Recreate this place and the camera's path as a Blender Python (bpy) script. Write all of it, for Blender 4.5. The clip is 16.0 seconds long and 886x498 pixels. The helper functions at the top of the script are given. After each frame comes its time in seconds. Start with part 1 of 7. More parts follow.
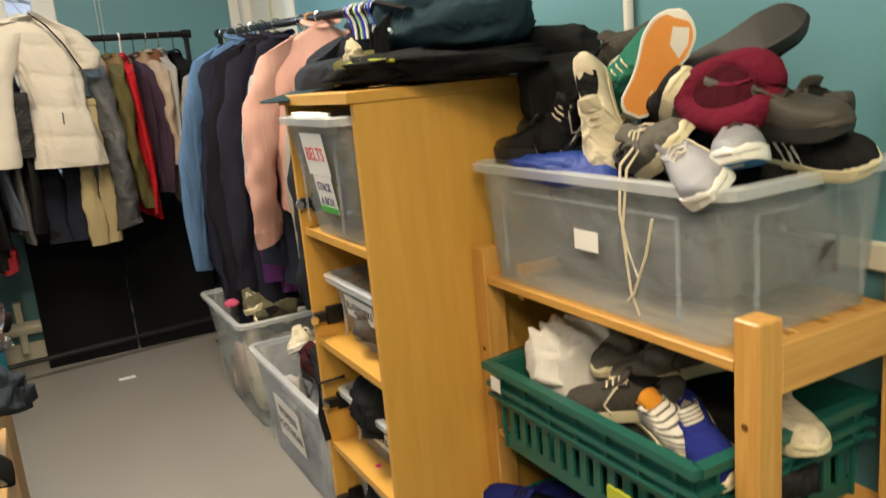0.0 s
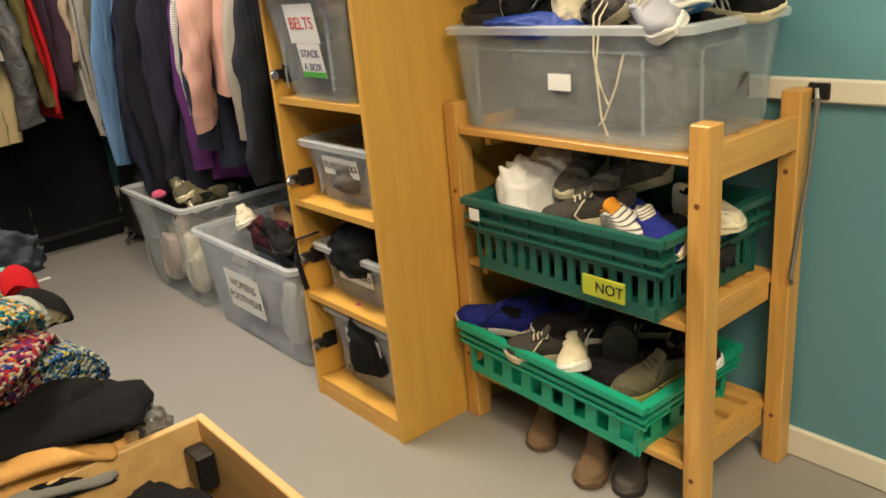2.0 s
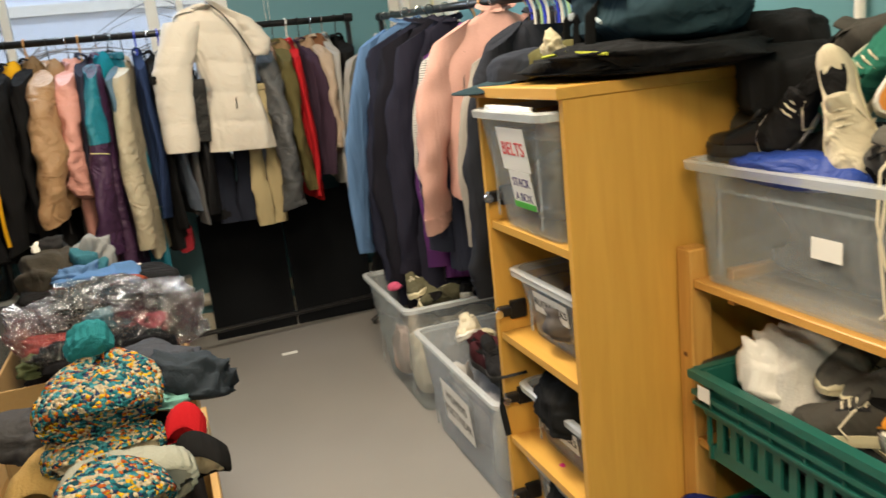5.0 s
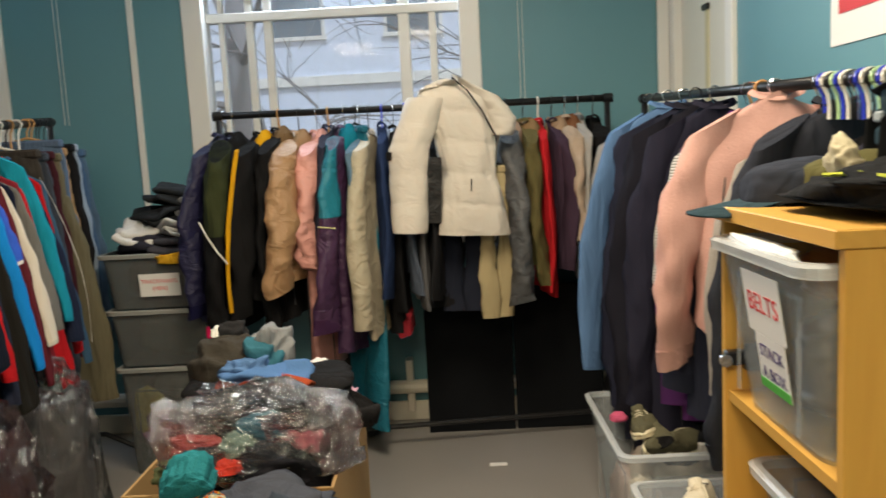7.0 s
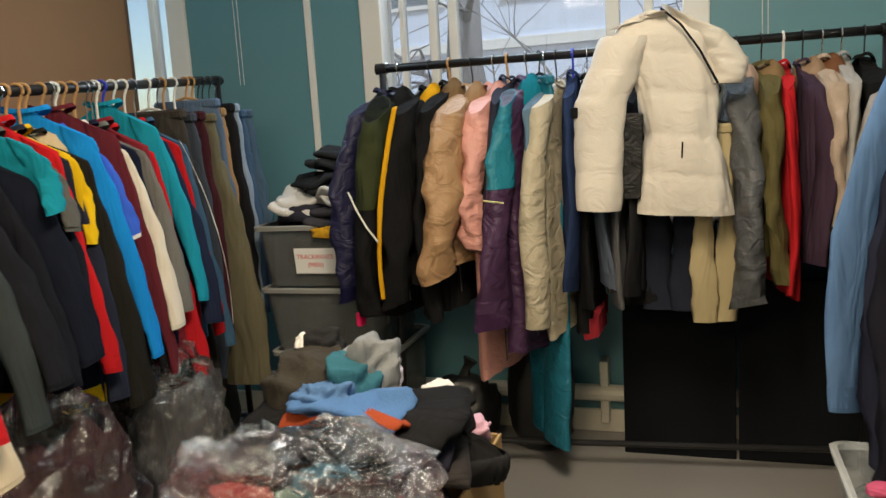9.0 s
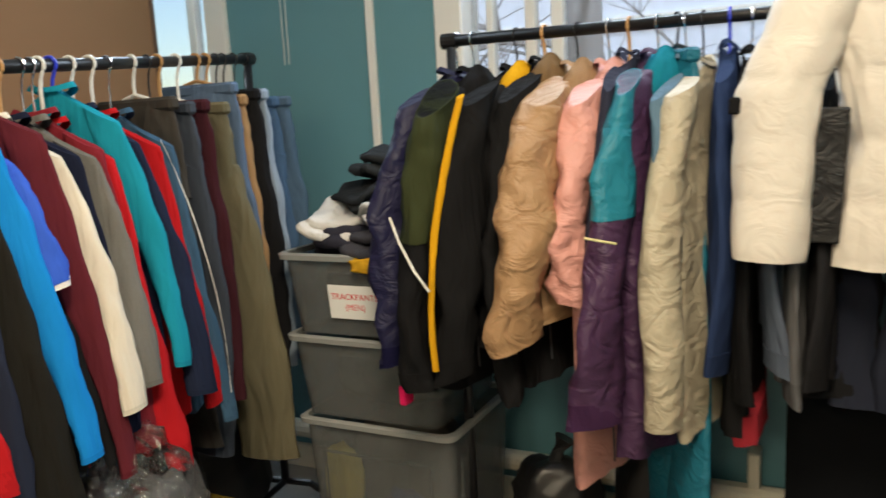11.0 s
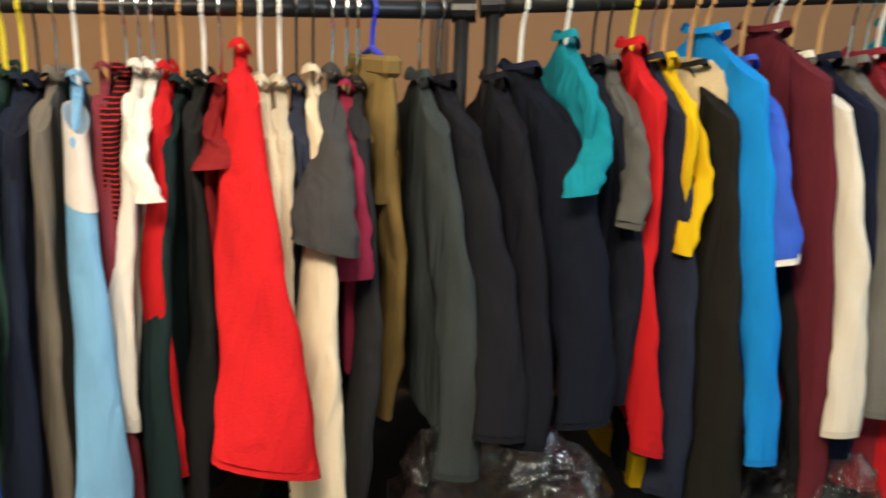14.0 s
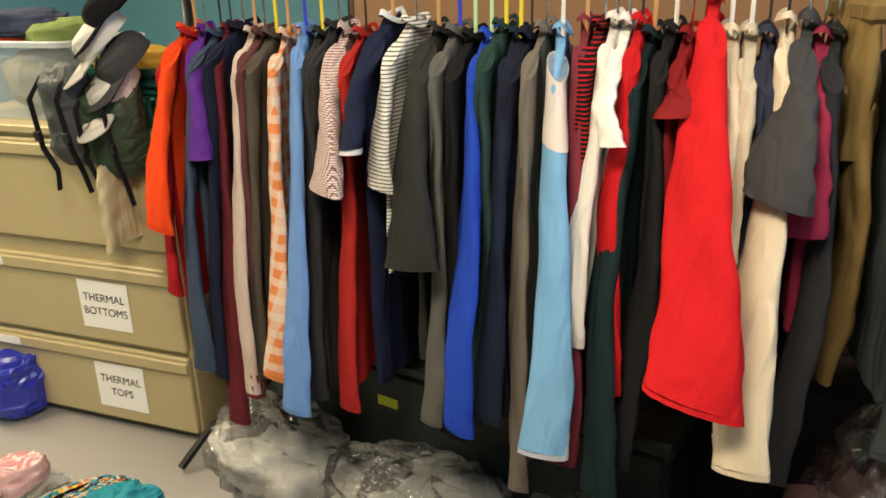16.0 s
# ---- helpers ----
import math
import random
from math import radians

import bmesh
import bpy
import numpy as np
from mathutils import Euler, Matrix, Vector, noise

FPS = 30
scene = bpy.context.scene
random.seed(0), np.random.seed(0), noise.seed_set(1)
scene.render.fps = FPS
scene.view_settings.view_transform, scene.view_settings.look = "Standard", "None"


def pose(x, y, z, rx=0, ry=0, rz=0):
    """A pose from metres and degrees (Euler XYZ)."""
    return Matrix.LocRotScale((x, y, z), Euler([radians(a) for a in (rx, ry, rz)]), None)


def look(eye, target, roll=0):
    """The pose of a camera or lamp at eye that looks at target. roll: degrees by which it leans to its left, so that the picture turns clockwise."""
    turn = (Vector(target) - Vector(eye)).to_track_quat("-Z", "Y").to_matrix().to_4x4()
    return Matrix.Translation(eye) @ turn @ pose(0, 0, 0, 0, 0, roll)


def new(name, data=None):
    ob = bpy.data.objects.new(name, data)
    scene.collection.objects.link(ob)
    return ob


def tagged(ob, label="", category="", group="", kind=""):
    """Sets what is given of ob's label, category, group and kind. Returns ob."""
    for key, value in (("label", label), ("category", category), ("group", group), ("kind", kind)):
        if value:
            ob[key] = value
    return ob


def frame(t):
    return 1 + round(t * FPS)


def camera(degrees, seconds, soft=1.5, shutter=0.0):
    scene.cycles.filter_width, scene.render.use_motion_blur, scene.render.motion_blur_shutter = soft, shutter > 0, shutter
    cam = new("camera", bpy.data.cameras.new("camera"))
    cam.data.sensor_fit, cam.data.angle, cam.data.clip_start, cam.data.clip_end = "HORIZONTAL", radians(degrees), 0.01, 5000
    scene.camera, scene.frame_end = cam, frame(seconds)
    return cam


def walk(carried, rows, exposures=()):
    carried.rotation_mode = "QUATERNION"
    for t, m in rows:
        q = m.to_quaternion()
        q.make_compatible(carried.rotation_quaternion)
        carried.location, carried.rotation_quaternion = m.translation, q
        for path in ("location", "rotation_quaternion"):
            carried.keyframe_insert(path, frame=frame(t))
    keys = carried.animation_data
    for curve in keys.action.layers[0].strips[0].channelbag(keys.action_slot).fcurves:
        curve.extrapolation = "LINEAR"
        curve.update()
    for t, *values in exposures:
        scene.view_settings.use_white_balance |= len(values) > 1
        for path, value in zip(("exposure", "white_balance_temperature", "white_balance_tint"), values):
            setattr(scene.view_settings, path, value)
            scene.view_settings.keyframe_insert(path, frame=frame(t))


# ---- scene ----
import functools

cam = camera(58.3, 16.0, soft=1.5, shutter=0.4)
PATH = [
    (0, (0.152, -0.166, 1.276), (1.058, 1.562, 0.837), -5.2),
    (0.5, (0.029, -0.174, 1.228), (1.019, 1.482, 0.701), -5.7),
    (1, (-0.114, -0.192, 1.229), (0.923, 1.394, 0.589), -6.0),
    (1.5, (-0.247, -0.229, 1.205), (0.882, 1.262, 0.497), -6.4),
    (2, (-0.306, -0.258, 1.221), (0.878, 1.209, 0.554), -5.2),
    (2.5, (-0.226, -0.266, 1.241), (0.96, 1.25, 0.696), -3.3),
    (3, (-0.145, -0.297, 1.26), (0.977, 1.303, 0.832), -2.3),
    (3.2, (-0.12, -0.29, 1.262), (0.97, 1.337, 0.858), -2.3),
    (5.3, (0.095, -0.011, 1.343), (0.574, 1.875, 0.88), -5.7),
    (5.5, (0.147, 0.015, 1.348), (0.527, 1.928, 0.906), -5.0),
    (6, (0.246, 0.091, 1.351), (0.463, 2.042, 0.97), -3.6),
    (6.5, (0.277, 0.239, 1.357), (0.402, 2.211, 1.049), -3.1),
    (7, (0.288, 0.364, 1.368), (0.262, 2.348, 1.12), -3.0),
    (7.5, (0.341, 0.467, 1.361), (0.062, 2.434, 1.127), -2.9),
    (8, (0.445, 0.612, 1.356), (-0.091, 2.521, 1.092), -2.7),
    (8.2, (0.467, 0.684, 1.329), (-0.134, 2.572, 1.056), -2.9),
    (10.3, (0.298, 1.591, 1.349), (-0.336, 3.458, 1.017), -4.1),
    (10.5, (0.279, 1.671, 1.346), (-0.409, 3.521, 1.02), -4.0),
    (11, (0.237, 1.873, 1.362), (-0.647, 3.636, 1.034), -3.1),
    (11.5, (0.233, 2.003, 1.366), (-0.94, 3.58, 0.998), -1.3),
    (12, (0.276, 2.136, 1.376), (-1.192, 3.425, 0.948), 0.5),
    (12.5, (0.282, 2.215, 1.389), (-1.357, 3.258, 0.915), 1.2),
    (13, (0.231, 2.282, 1.391), (-1.585, 2.999, 0.96), 2.6),
    (13.5, (0.192, 2.338, 1.397), (-1.728, 2.67, 0.948), 2.2),
    (14, (0.176, 2.379, 1.401), (-1.761, 2.313, 0.909), 2.1),
    (14.5, (0.197, 2.441, 1.434), (-1.67, 1.999, 0.869), 0.7),
    (15, (0.247, 2.432, 1.434), (-1.498, 1.655, 0.84), -0.2),
    (15.5, (0.261, 2.408, 1.446), (-1.363, 1.41, 0.843), -1.0),
    (16, (0.244, 2.408, 1.442), (-1.301, 1.322, 0.78), -1.4),
]
walk(cam, [(t, look(eye, target, roll)) for t, eye, target, roll in PATH],
     exposures=((0, -0.18), (3, -0.02), (5.5, -0.15), (6.5, -0.3), (8, -0.33), (10.5, 0.02), (11, 0.1), (12.0, 0.45), (12.7, 0.44), (13.5, 0.22), (14, 0.1), (15, 0.15), (16, -0.02)))

# ---------------------------------------------------------------- light
world = bpy.data.worlds.new("sky")
scene.world = world
world.use_nodes = True
wn = world.node_tree.nodes
sky = wn.new("ShaderNodeTexSky")
sky.sky_type, sky.sun_disc = "NISHITA", False
sky.sun_elevation, sky.sun_rotation = radians(28), radians(150)
world.node_tree.links.new(sky.outputs[0], wn["Background"].inputs[0])
wn["Background"].inputs[1].default_value = 0.15
sun = new("sun", bpy.data.lights.new("sun", "SUN"))
sun.data.energy, sun.data.angle, sun.data.color = 4.2, radians(12), (0.84, 0.92, 1.0)
sun.matrix_world = look((0, 0, 20), (-6, 9, 0))

XR, XL, YF, YB, ZC = 1.40, -3.4, 4.32, -3.2, 2.75
LAMPS = ((0.05, -0.7), (0.28, 2.0), (-0.8, -1.6))
for (lx, ly), watts, tone in zip(LAMPS, (66, 80, 75), ((1.0, 0.79, 0.50), (1.0, 0.84, 0.62), (1.0, 0.84, 0.60))):
    lamp = new("ceiling_tube_light", bpy.data.lights.new("ceiling_tube_light", "AREA"))
    lamp.data.shape, lamp.data.size, lamp.data.size_y = "RECTANGLE", 0.5, 1.2
    lamp.data.energy, lamp.data.color = watts, tone
    lamp.matrix_world = pose(lx, ly, ZC - 0.10)


# daylight through the upper lights of the two windows
for wx, ww in ((-0.25, 1.2), (-2.48, 1.0)):
    lamp = new("window_daylight", bpy.data.lights.new("window_daylight", "AREA"))
    lamp.data.shape, lamp.data.size, lamp.data.size_y = "RECTANGLE", ww, 0.36
    lamp.data.energy, lamp.data.color = 28, (0.72, 0.86, 1.0)
    lamp.matrix_world = look((wx, YF + 0.03, 2.29), (wx + 0.3, 1.0, 1.2))


# ---------------------------------------------------------------- materials
def mat(name, color, rough=0.6, metal=0.0, vary=0.12, scale=9.0, fine=140.0, bump=0.12, stain=None, alpha=1.0, coat=0.0):
    """A surface with large and fine variation of colour and a fine relief."""
    m = bpy.data.materials.new(name)
    m.use_nodes = True
    nt = m.node_tree
    b = nt.nodes["Principled BSDF"]
    b.inputs["Roughness"].default_value, b.inputs["Metallic"].default_value = rough, metal
    b.inputs["Coat Weight"].default_value = coat
    co = nt.nodes.new("ShaderNodeTexCoord")
    n1, n2 = nt.nodes.new("ShaderNodeTexNoise"), nt.nodes.new("ShaderNodeTexNoise")
    n1.inputs["Scale"].default_value, n1.inputs["Detail"].default_value = scale, 5
    n2.inputs["Scale"].default_value, n2.inputs["Detail"].default_value = fine, 3
    for n in (n1, n2):
        nt.links.new(co.outputs["Object"], n.inputs["Vector"])
    mix = nt.nodes.new("ShaderNodeMixRGB")
    lo, hi = [max(0, c * (1 - vary)) for c in color], [min(1, c * (1 + vary)) for c in color]
    mix.inputs[1].default_value, mix.inputs[2].default_value = (*lo, 1), (*(stain or hi), 1)
    ad = nt.nodes.new("ShaderNodeMath")
    ad.operation = "MULTIPLY_ADD"
    ad.inputs[1].default_value = 0.45
    nt.links.new(n2.outputs["Fac"], ad.inputs[0])
    mu = nt.nodes.new("ShaderNodeMath")
    mu.operation = "MULTIPLY"
    mu.inputs[1].default_value = 0.55
    nt.links.new(n1.outputs["Fac"], mu.inputs[0])
    nt.links.new(mu.outputs[0], ad.inputs[2])
    nt.links.new(ad.outputs[0], mix.inputs[0])
    nt.links.new(mix.outputs[0], b.inputs["Base Color"])
    if bump:
        bp = nt.nodes.new("ShaderNodeBump")
        bp.inputs["Strength"].default_value, bp.inputs["Distance"].default_value = bump, 0.004
        nt.links.new(ad.outputs[0], bp.inputs["Height"])
        nt.links.new(bp.outputs[0], b.inputs["Normal"])
    return m


def wood_mat(name, light, dark, rough=0.45, along="Z", scale=1.0):
    m = mat(name, light, rough, vary=0.1, bump=0.06)
    nt = m.node_tree
    b = nt.nodes["Principled BSDF"]
    co, mp = nt.nodes.new("ShaderNodeTexCoord"), nt.nodes.new("ShaderNodeMapping")
    k = {"X": (1.2, 14, 14), "Y": (14, 1.2, 14), "Z": (14, 14, 1.2)}[along]
    mp.inputs["Scale"].default_value = [v * scale for v in k]
    nt.links.new(co.outputs["Object"], mp.inputs["Vector"])
    n = nt.nodes.new("ShaderNodeTexNoise")
    n.inputs["Scale"].default_value, n.inputs["Detail"].default_value, n.inputs["Distortion"].default_value = 3.0, 8, 0.6
    nt.links.new(mp.outputs[0], n.inputs["Vector"])
    r = nt.nodes.new("ShaderNodeValToRGB")
    r.color_ramp.elements[0].position, r.color_ramp.elements[1].position = 0.3, 0.7
    r.color_ramp.elements[0].color, r.color_ramp.elements[1].color = (*dark, 1), (*light, 1)
    nt.links.new(n.outputs["Fac"], r.inputs[0])
    nt.links.new(r.outputs[0], b.inputs["Base Color"])
    return m


def clear_mat(name, color=(0.86, 0.88, 0.9), rough=0.18, see=0.76):
    """Translucent moulded plastic: part clear, part milky and glossy."""
    m = bpy.data.materials.new(name)
    m.use_nodes = True
    nt = m.node_tree
    b = nt.nodes["Principled BSDF"]
    b.inputs["Base Color"].default_value, b.inputs["Roughness"].default_value = (*color, 1), rough
    t, mx = nt.nodes.new("ShaderNodeBsdfTransparent"), nt.nodes.new("ShaderNodeMixShader")
    t.inputs[0].default_value = (0.93, 0.95, 0.96, 1)
    n = nt.nodes.new("ShaderNodeTexNoise")
    n.inputs["Scale"].default_value, n.inputs["Detail"].default_value = 22, 4
    mr = nt.nodes.new("ShaderNodeMapRange")
    mr.inputs["To Min"].default_value, mr.inputs["To Max"].default_value = see - 0.08, see + 0.08
    nt.links.new(n.outputs["Fac"], mr.inputs["Value"])
    nt.links.new(mr.outputs[0], mx.inputs[0])
    nt.links.new(b.outputs[0], mx.inputs[1])
    nt.links.new(t.outputs[0], mx.inputs[2])
    nt.links.new(mx.outputs[0], nt.nodes["Material Output"].inputs[0])
    return m


M_TEAL = mat("teal_wall_paint", (0.115, 0.278, 0.335), 0.5, vary=0.07, scale=1.6, fine=260, bump=0.06, coat=0.05)
M_CREAM = mat("cream_gloss_paint", (0.74, 0.70, 0.60), 0.35, vary=0.06, scale=3, bump=0.04)
M_WHITE = mat("white_gloss_paint", (0.80, 0.79, 0.76), 0.35, vary=0.05, scale=3, bump=0.04)
M_CEIL = mat("ceiling_paint", (0.80, 0.79, 0.75), 0.8, vary=0.04)
M_FLOOR = mat("grey_vinyl_floor", (0.27, 0.26, 0.25), 0.42, vary=0.16, scale=2.4, fine=420, bump=0.05)
M_OAK = wood_mat("beech_veneer", (0.64, 0.365, 0.075), (0.58, 0.32, 0.062), 0.45)
M_OAKIN = wood_mat("beech_veneer_shelf", (0.62, 0.35, 0.075), (0.56, 0.31, 0.062), 0.45, "Y")
M_PINE = wood_mat("varnished_pine_post", (0.66, 0.375, 0.105), (0.52, 0.265, 0.062), 0.35, "Z", 1.3)
M_PINEX = wood_mat("varnished_pine_rail", (0.66, 0.375, 0.105), (0.52, 0.265, 0.062), 0.35, "X", 1.3)
M_PINEY = wood_mat("varnished_pine_slat", (0.66, 0.375, 0.105), (0.52, 0.265, 0.062), 0.35, "Y", 1.3)
M_KNOT = mat("dark_knot", (0.16, 0.06, 0.02), 0.4)
M_PLY = wood_mat("pale_plywood", (0.62, 0.40, 0.17), (0.50, 0.30, 0.11), 0.5, "Y", 0.7)
M_CORK = mat("brown_partition_fabric", (0.30, 0.165, 0.085), 0.9, vary=0.12, scale=3, fine=380, bump=0.2)
M_BLACK = mat("black_steel", (0.018, 0.018, 0.02), 0.35, 0.4, vary=0.2)
M_CHROME = mat("chrome", (0.72, 0.72, 0.74), 0.18, 1.0, vary=0.03)
M_CAB = mat("beige_enamelled_steel", (0.43, 0.36, 0.20), 0.4, vary=0.06, scale=3, bump=0.03)
M_CABD = mat("dark_drawer_gap", (0.10, 0.085, 0.05), 0.6)
M_PAPER = mat("white_paper", (0.80, 0.80, 0.79), 0.8, vary=0.03)
M_INK = mat("black_ink", (0.02, 0.02, 0.022), 0.7, vary=0.05)
M_REDINK = mat("red_ink", (0.62, 0.04, 0.05), 0.7, vary=0.05)
# near-black with hardly any gloss, for the panels that fill the dark under the coats
M_DARKVOID = mat("dark_void_fill", (0.008, 0.009, 0.011), 0.95, vary=0.25)
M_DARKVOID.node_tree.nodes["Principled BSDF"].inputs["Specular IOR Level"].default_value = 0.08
M_CLEAR = clear_mat("clear_storage_plastic", (0.80, 0.86, 0.92), see=0.86)
M_CLEARB = clear_mat("bluish_storage_plastic", (0.62, 0.67, 0.76), 0.2, 0.70)
M_RIM = clear_mat("milky_plastic_rim", (0.84, 0.88, 0.92), 0.2, 0.62)
M_SMOKE = clear_mat("smoky_storage_plastic", (0.20, 0.21, 0.21), 0.22, 0.64)
M_SMOKERIM = clear_mat("smoky_plastic_rim", (0.34, 0.35, 0.34), 0.3, 0.15)


def film_mat(name):
    """Thin clear film: see-through, with a sharp gloss that grows towards grazing angles."""
    m = bpy.data.materials.new(name)
    m.use_nodes = True
    nt = m.node_tree
    g, t, mx = nt.nodes.new("ShaderNodeBsdfGlossy"), nt.nodes.new("ShaderNodeBsdfTransparent"), nt.nodes.new("ShaderNodeMixShader")
    g.inputs["Roughness"].default_value = 0.06
    t.inputs[0].default_value = (0.93, 0.94, 0.95, 1)
    lw, n, bp = nt.nodes.new("ShaderNodeLayerWeight"), nt.nodes.new("ShaderNodeTexNoise"), nt.nodes.new("ShaderNodeBump")
    lw.inputs["Blend"].default_value = 0.52
    n.inputs["Scale"].default_value, n.inputs["Detail"].default_value, n.inputs["Distortion"].default_value = 26, 3, 2.0
    bp.inputs["Strength"].default_value, bp.inputs["Distance"].default_value = 0.6, 0.012
    nt.links.new(n.outputs["Fac"], bp.inputs["Height"])
    nt.links.new(bp.outputs[0], g.inputs["Normal"])
    nt.links.new(bp.outputs[0], lw.inputs["Normal"])
    nt.links.new(lw.outputs["Fresnel"], mx.inputs[0])
    nt.links.new(t.outputs[0], mx.inputs[1])
    nt.links.new(g.outputs[0], mx.inputs[2])
    nt.links.new(mx.outputs[0], nt.nodes["Material Output"].inputs[0])
    return m


M_FILM = film_mat("crinkled_clear_film")
M_GLASS = clear_mat("window_glass", (0.8, 0.85, 0.9), 0.02, 0.9)
M_GREEN = mat("dark_green_crate_plastic", (0.012, 0.105, 0.085), 0.4, vary=0.15, bump=0.05)
M_GREEN2 = mat("bright_green_crate_plastic", (0.01, 0.33, 0.20), 0.38, vary=0.1, bump=0.05)
M_YLAB = mat("lime_yellow_print", (0.40, 0.45, 0.03), 0.6, vary=0.2)


# ---------------------------------------------------------------- building tools
def box(bm, x0, y0, z0, x1, y1, z1):
    vs = [bm.verts.new((x, y, z)) for x in (x0, x1) for y in (y0, y1) for z in (z0, z1)]
    for f in ((0, 1, 3, 2), (4, 6, 7, 5), (0, 4, 5, 1), (2, 3, 7, 6), (0, 2, 6, 4), (1, 5, 7, 3)):
        bm.faces.new([vs[i] for i in f])
    return bm


def boxes(*bs):
    bm = bmesh.new()
    for b in bs:
        box(bm, *b)
    return bm


def tube(bm, pts, r, seg=8, flat=1.0):
    """A round bar through points, with closed ends; r one number or one a point."""
    pts = [Vector(p) for p in pts]
    rs = r if isinstance(r, (list, tuple)) else [r] * len(pts)
    rings = []
    for i, p in enumerate(pts):
        d = (pts[min(i + 1, len(pts) - 1)] - pts[max(i - 1, 0)]).normalized()
        u = d.cross(Vector((0, 0, 1)) if abs(d.z) < 0.9 else Vector((0, 1, 0))).normalized()
        v = d.cross(u)
        rings.append([bm.verts.new(p + rs[i] * (math.cos(a) * u + flat * math.sin(a) * v)) for a in [2 * math.pi * k / seg for k in range(seg)]])
    for a, b in zip(rings, rings[1:]):
        for k in range(seg):
            bm.faces.new((a[k], a[(k + 1) % seg], b[(k + 1) % seg], b[k]))
    bm.faces.new(rings[0][::-1])
    bm.faces.new(rings[-1])
    return bm


def finish(bm, name, material, smooth=False, bevel=0.0):
    if bevel:
        bmesh.ops.bevel(bm, geom=bm.edges[:], offset=bevel, segments=1, affect="EDGES", clamp_overlap=True)
    bmesh.ops.recalc_face_normals(bm, faces=bm.faces[:])
    me = bpy.data.meshes.new(name)
    bm.to_mesh(me)
    bm.free()
    me.materials.append(material)
    if smooth:
        for p in me.polygons:
            p.use_smooth = True
    return me


def part(name, bm, material, parent, label="", smooth=False, bevel=0.0):
    """One mesh object under a thing or under a part."""
    ob = new(name, finish(bm, name, material, smooth, bevel))
    ob.parent = parent
    if label:
        tagged(ob, label)
    return ob


def thing(name, label, category, m=None, group=""):
    ob = new(name)
    ob.empty_display_size = 0.05
    ob.matrix_world = m or Matrix()
    return tagged(ob, label, category, group)


def setting(name, bm, material, label, category, bevel=0.0):
    return tagged(new(name, finish(bm, name, material, bevel=bevel)), label, category, kind="structure")


def words(text, size, material, parent, m, name="lettering"):
    """Lettering as a mesh, centred at the pose m, facing its local z."""
    cu = bpy.data.curves.new(name, "FONT")
    cu.body, cu.size, cu.align_x, cu.align_y, cu.extrude = text, size, "CENTER", "CENTER", 0.0004
    tmp = bpy.data.objects.new(name, cu)
    scene.collection.objects.link(tmp)
    dg = bpy.context.evaluated_depsgraph_get()
    me = bpy.data.meshes.new_from_object(tmp.evaluated_get(dg))
    bpy.data.objects.remove(tmp)
    bpy.data.curves.remove(cu)
    me.materials.clear()
    me.materials.append(material)
    ob = new(name, me)
    ob.parent = parent
    ob.matrix_local = m
    return ob


# ---------------------------------------------------------------- the room
T = 0.15
WX0, WX1, WZ0, WZ1 = -0.90, 0.40, 0.95, 2.55      # main window opening
VX0, VX1 = -3.05, -1.92                            # second window opening
setting("floor", boxes((XL - T, YB - T, -0.1, XR + T, YF + T, 0)), M_FLOOR, "scuffed grey vinyl floor", "floor")
setting("ceiling", boxes((XL - T, YB - T, ZC, XR + T, YF + T, ZC + 0.1)), M_CEIL, "plain white painted ceiling", "ceiling")
setting("wall_north", boxes((XL - T, YF, 0, VX0, YF + T, ZC), (VX0, YF, 0, VX1, YF + T, WZ0), (VX0, YF, WZ1, VX1, YF + T, ZC),
        (VX1, YF, 0, WX0, YF + T, ZC), (WX0, YF, 0, WX1, YF + T, WZ0), (WX0, YF, WZ1, WX1, YF + T, ZC), (WX1, YF, 0, XR + T, YF + T, ZC)),
        M_TEAL, "teal painted wall with two windows", "wall")
DY0, DY1, DZ = 3.50, 4.26, 2.10
setting("wall_east", boxes((XR, YB - T, 0, XR + T, DY0, ZC), (XR, DY0, DZ, XR + T, DY1, ZC), (XR, DY1, 0, XR + T, YF, ZC)),
        M_TEAL, "teal painted wall with a dado rail", "wall")
setting("wall_west", boxes((XL - T, YB - T, 0, XL, YF, ZC)), M_TEAL, "teal painted wall behind the racks", "wall")
setting("wall_south", boxes((XL, YB - T, 0, XR, YB, ZC)), M_TEAL, "plain teal painted wall", "wall")
setting("dado_rail", boxes((XR - 0.018, YB, 0.882, XR, 2.3, 0.932)), M_CREAM, "cream painted timber dado rail", "trim", 0.004)
setting("baseboard_east", boxes((XR - 0.016, YB, 0, XR, DY0 - 0.07, 0.078)), M_CREAM, "cream painted baseboard", "baseboard", 0.004)
setting("baseboard_north", boxes((VX1, YF - 0.016, 0, XR - 0.016, YF, 0.10)), M_CREAM, "cream painted baseboard", "baseboard", 0.004)
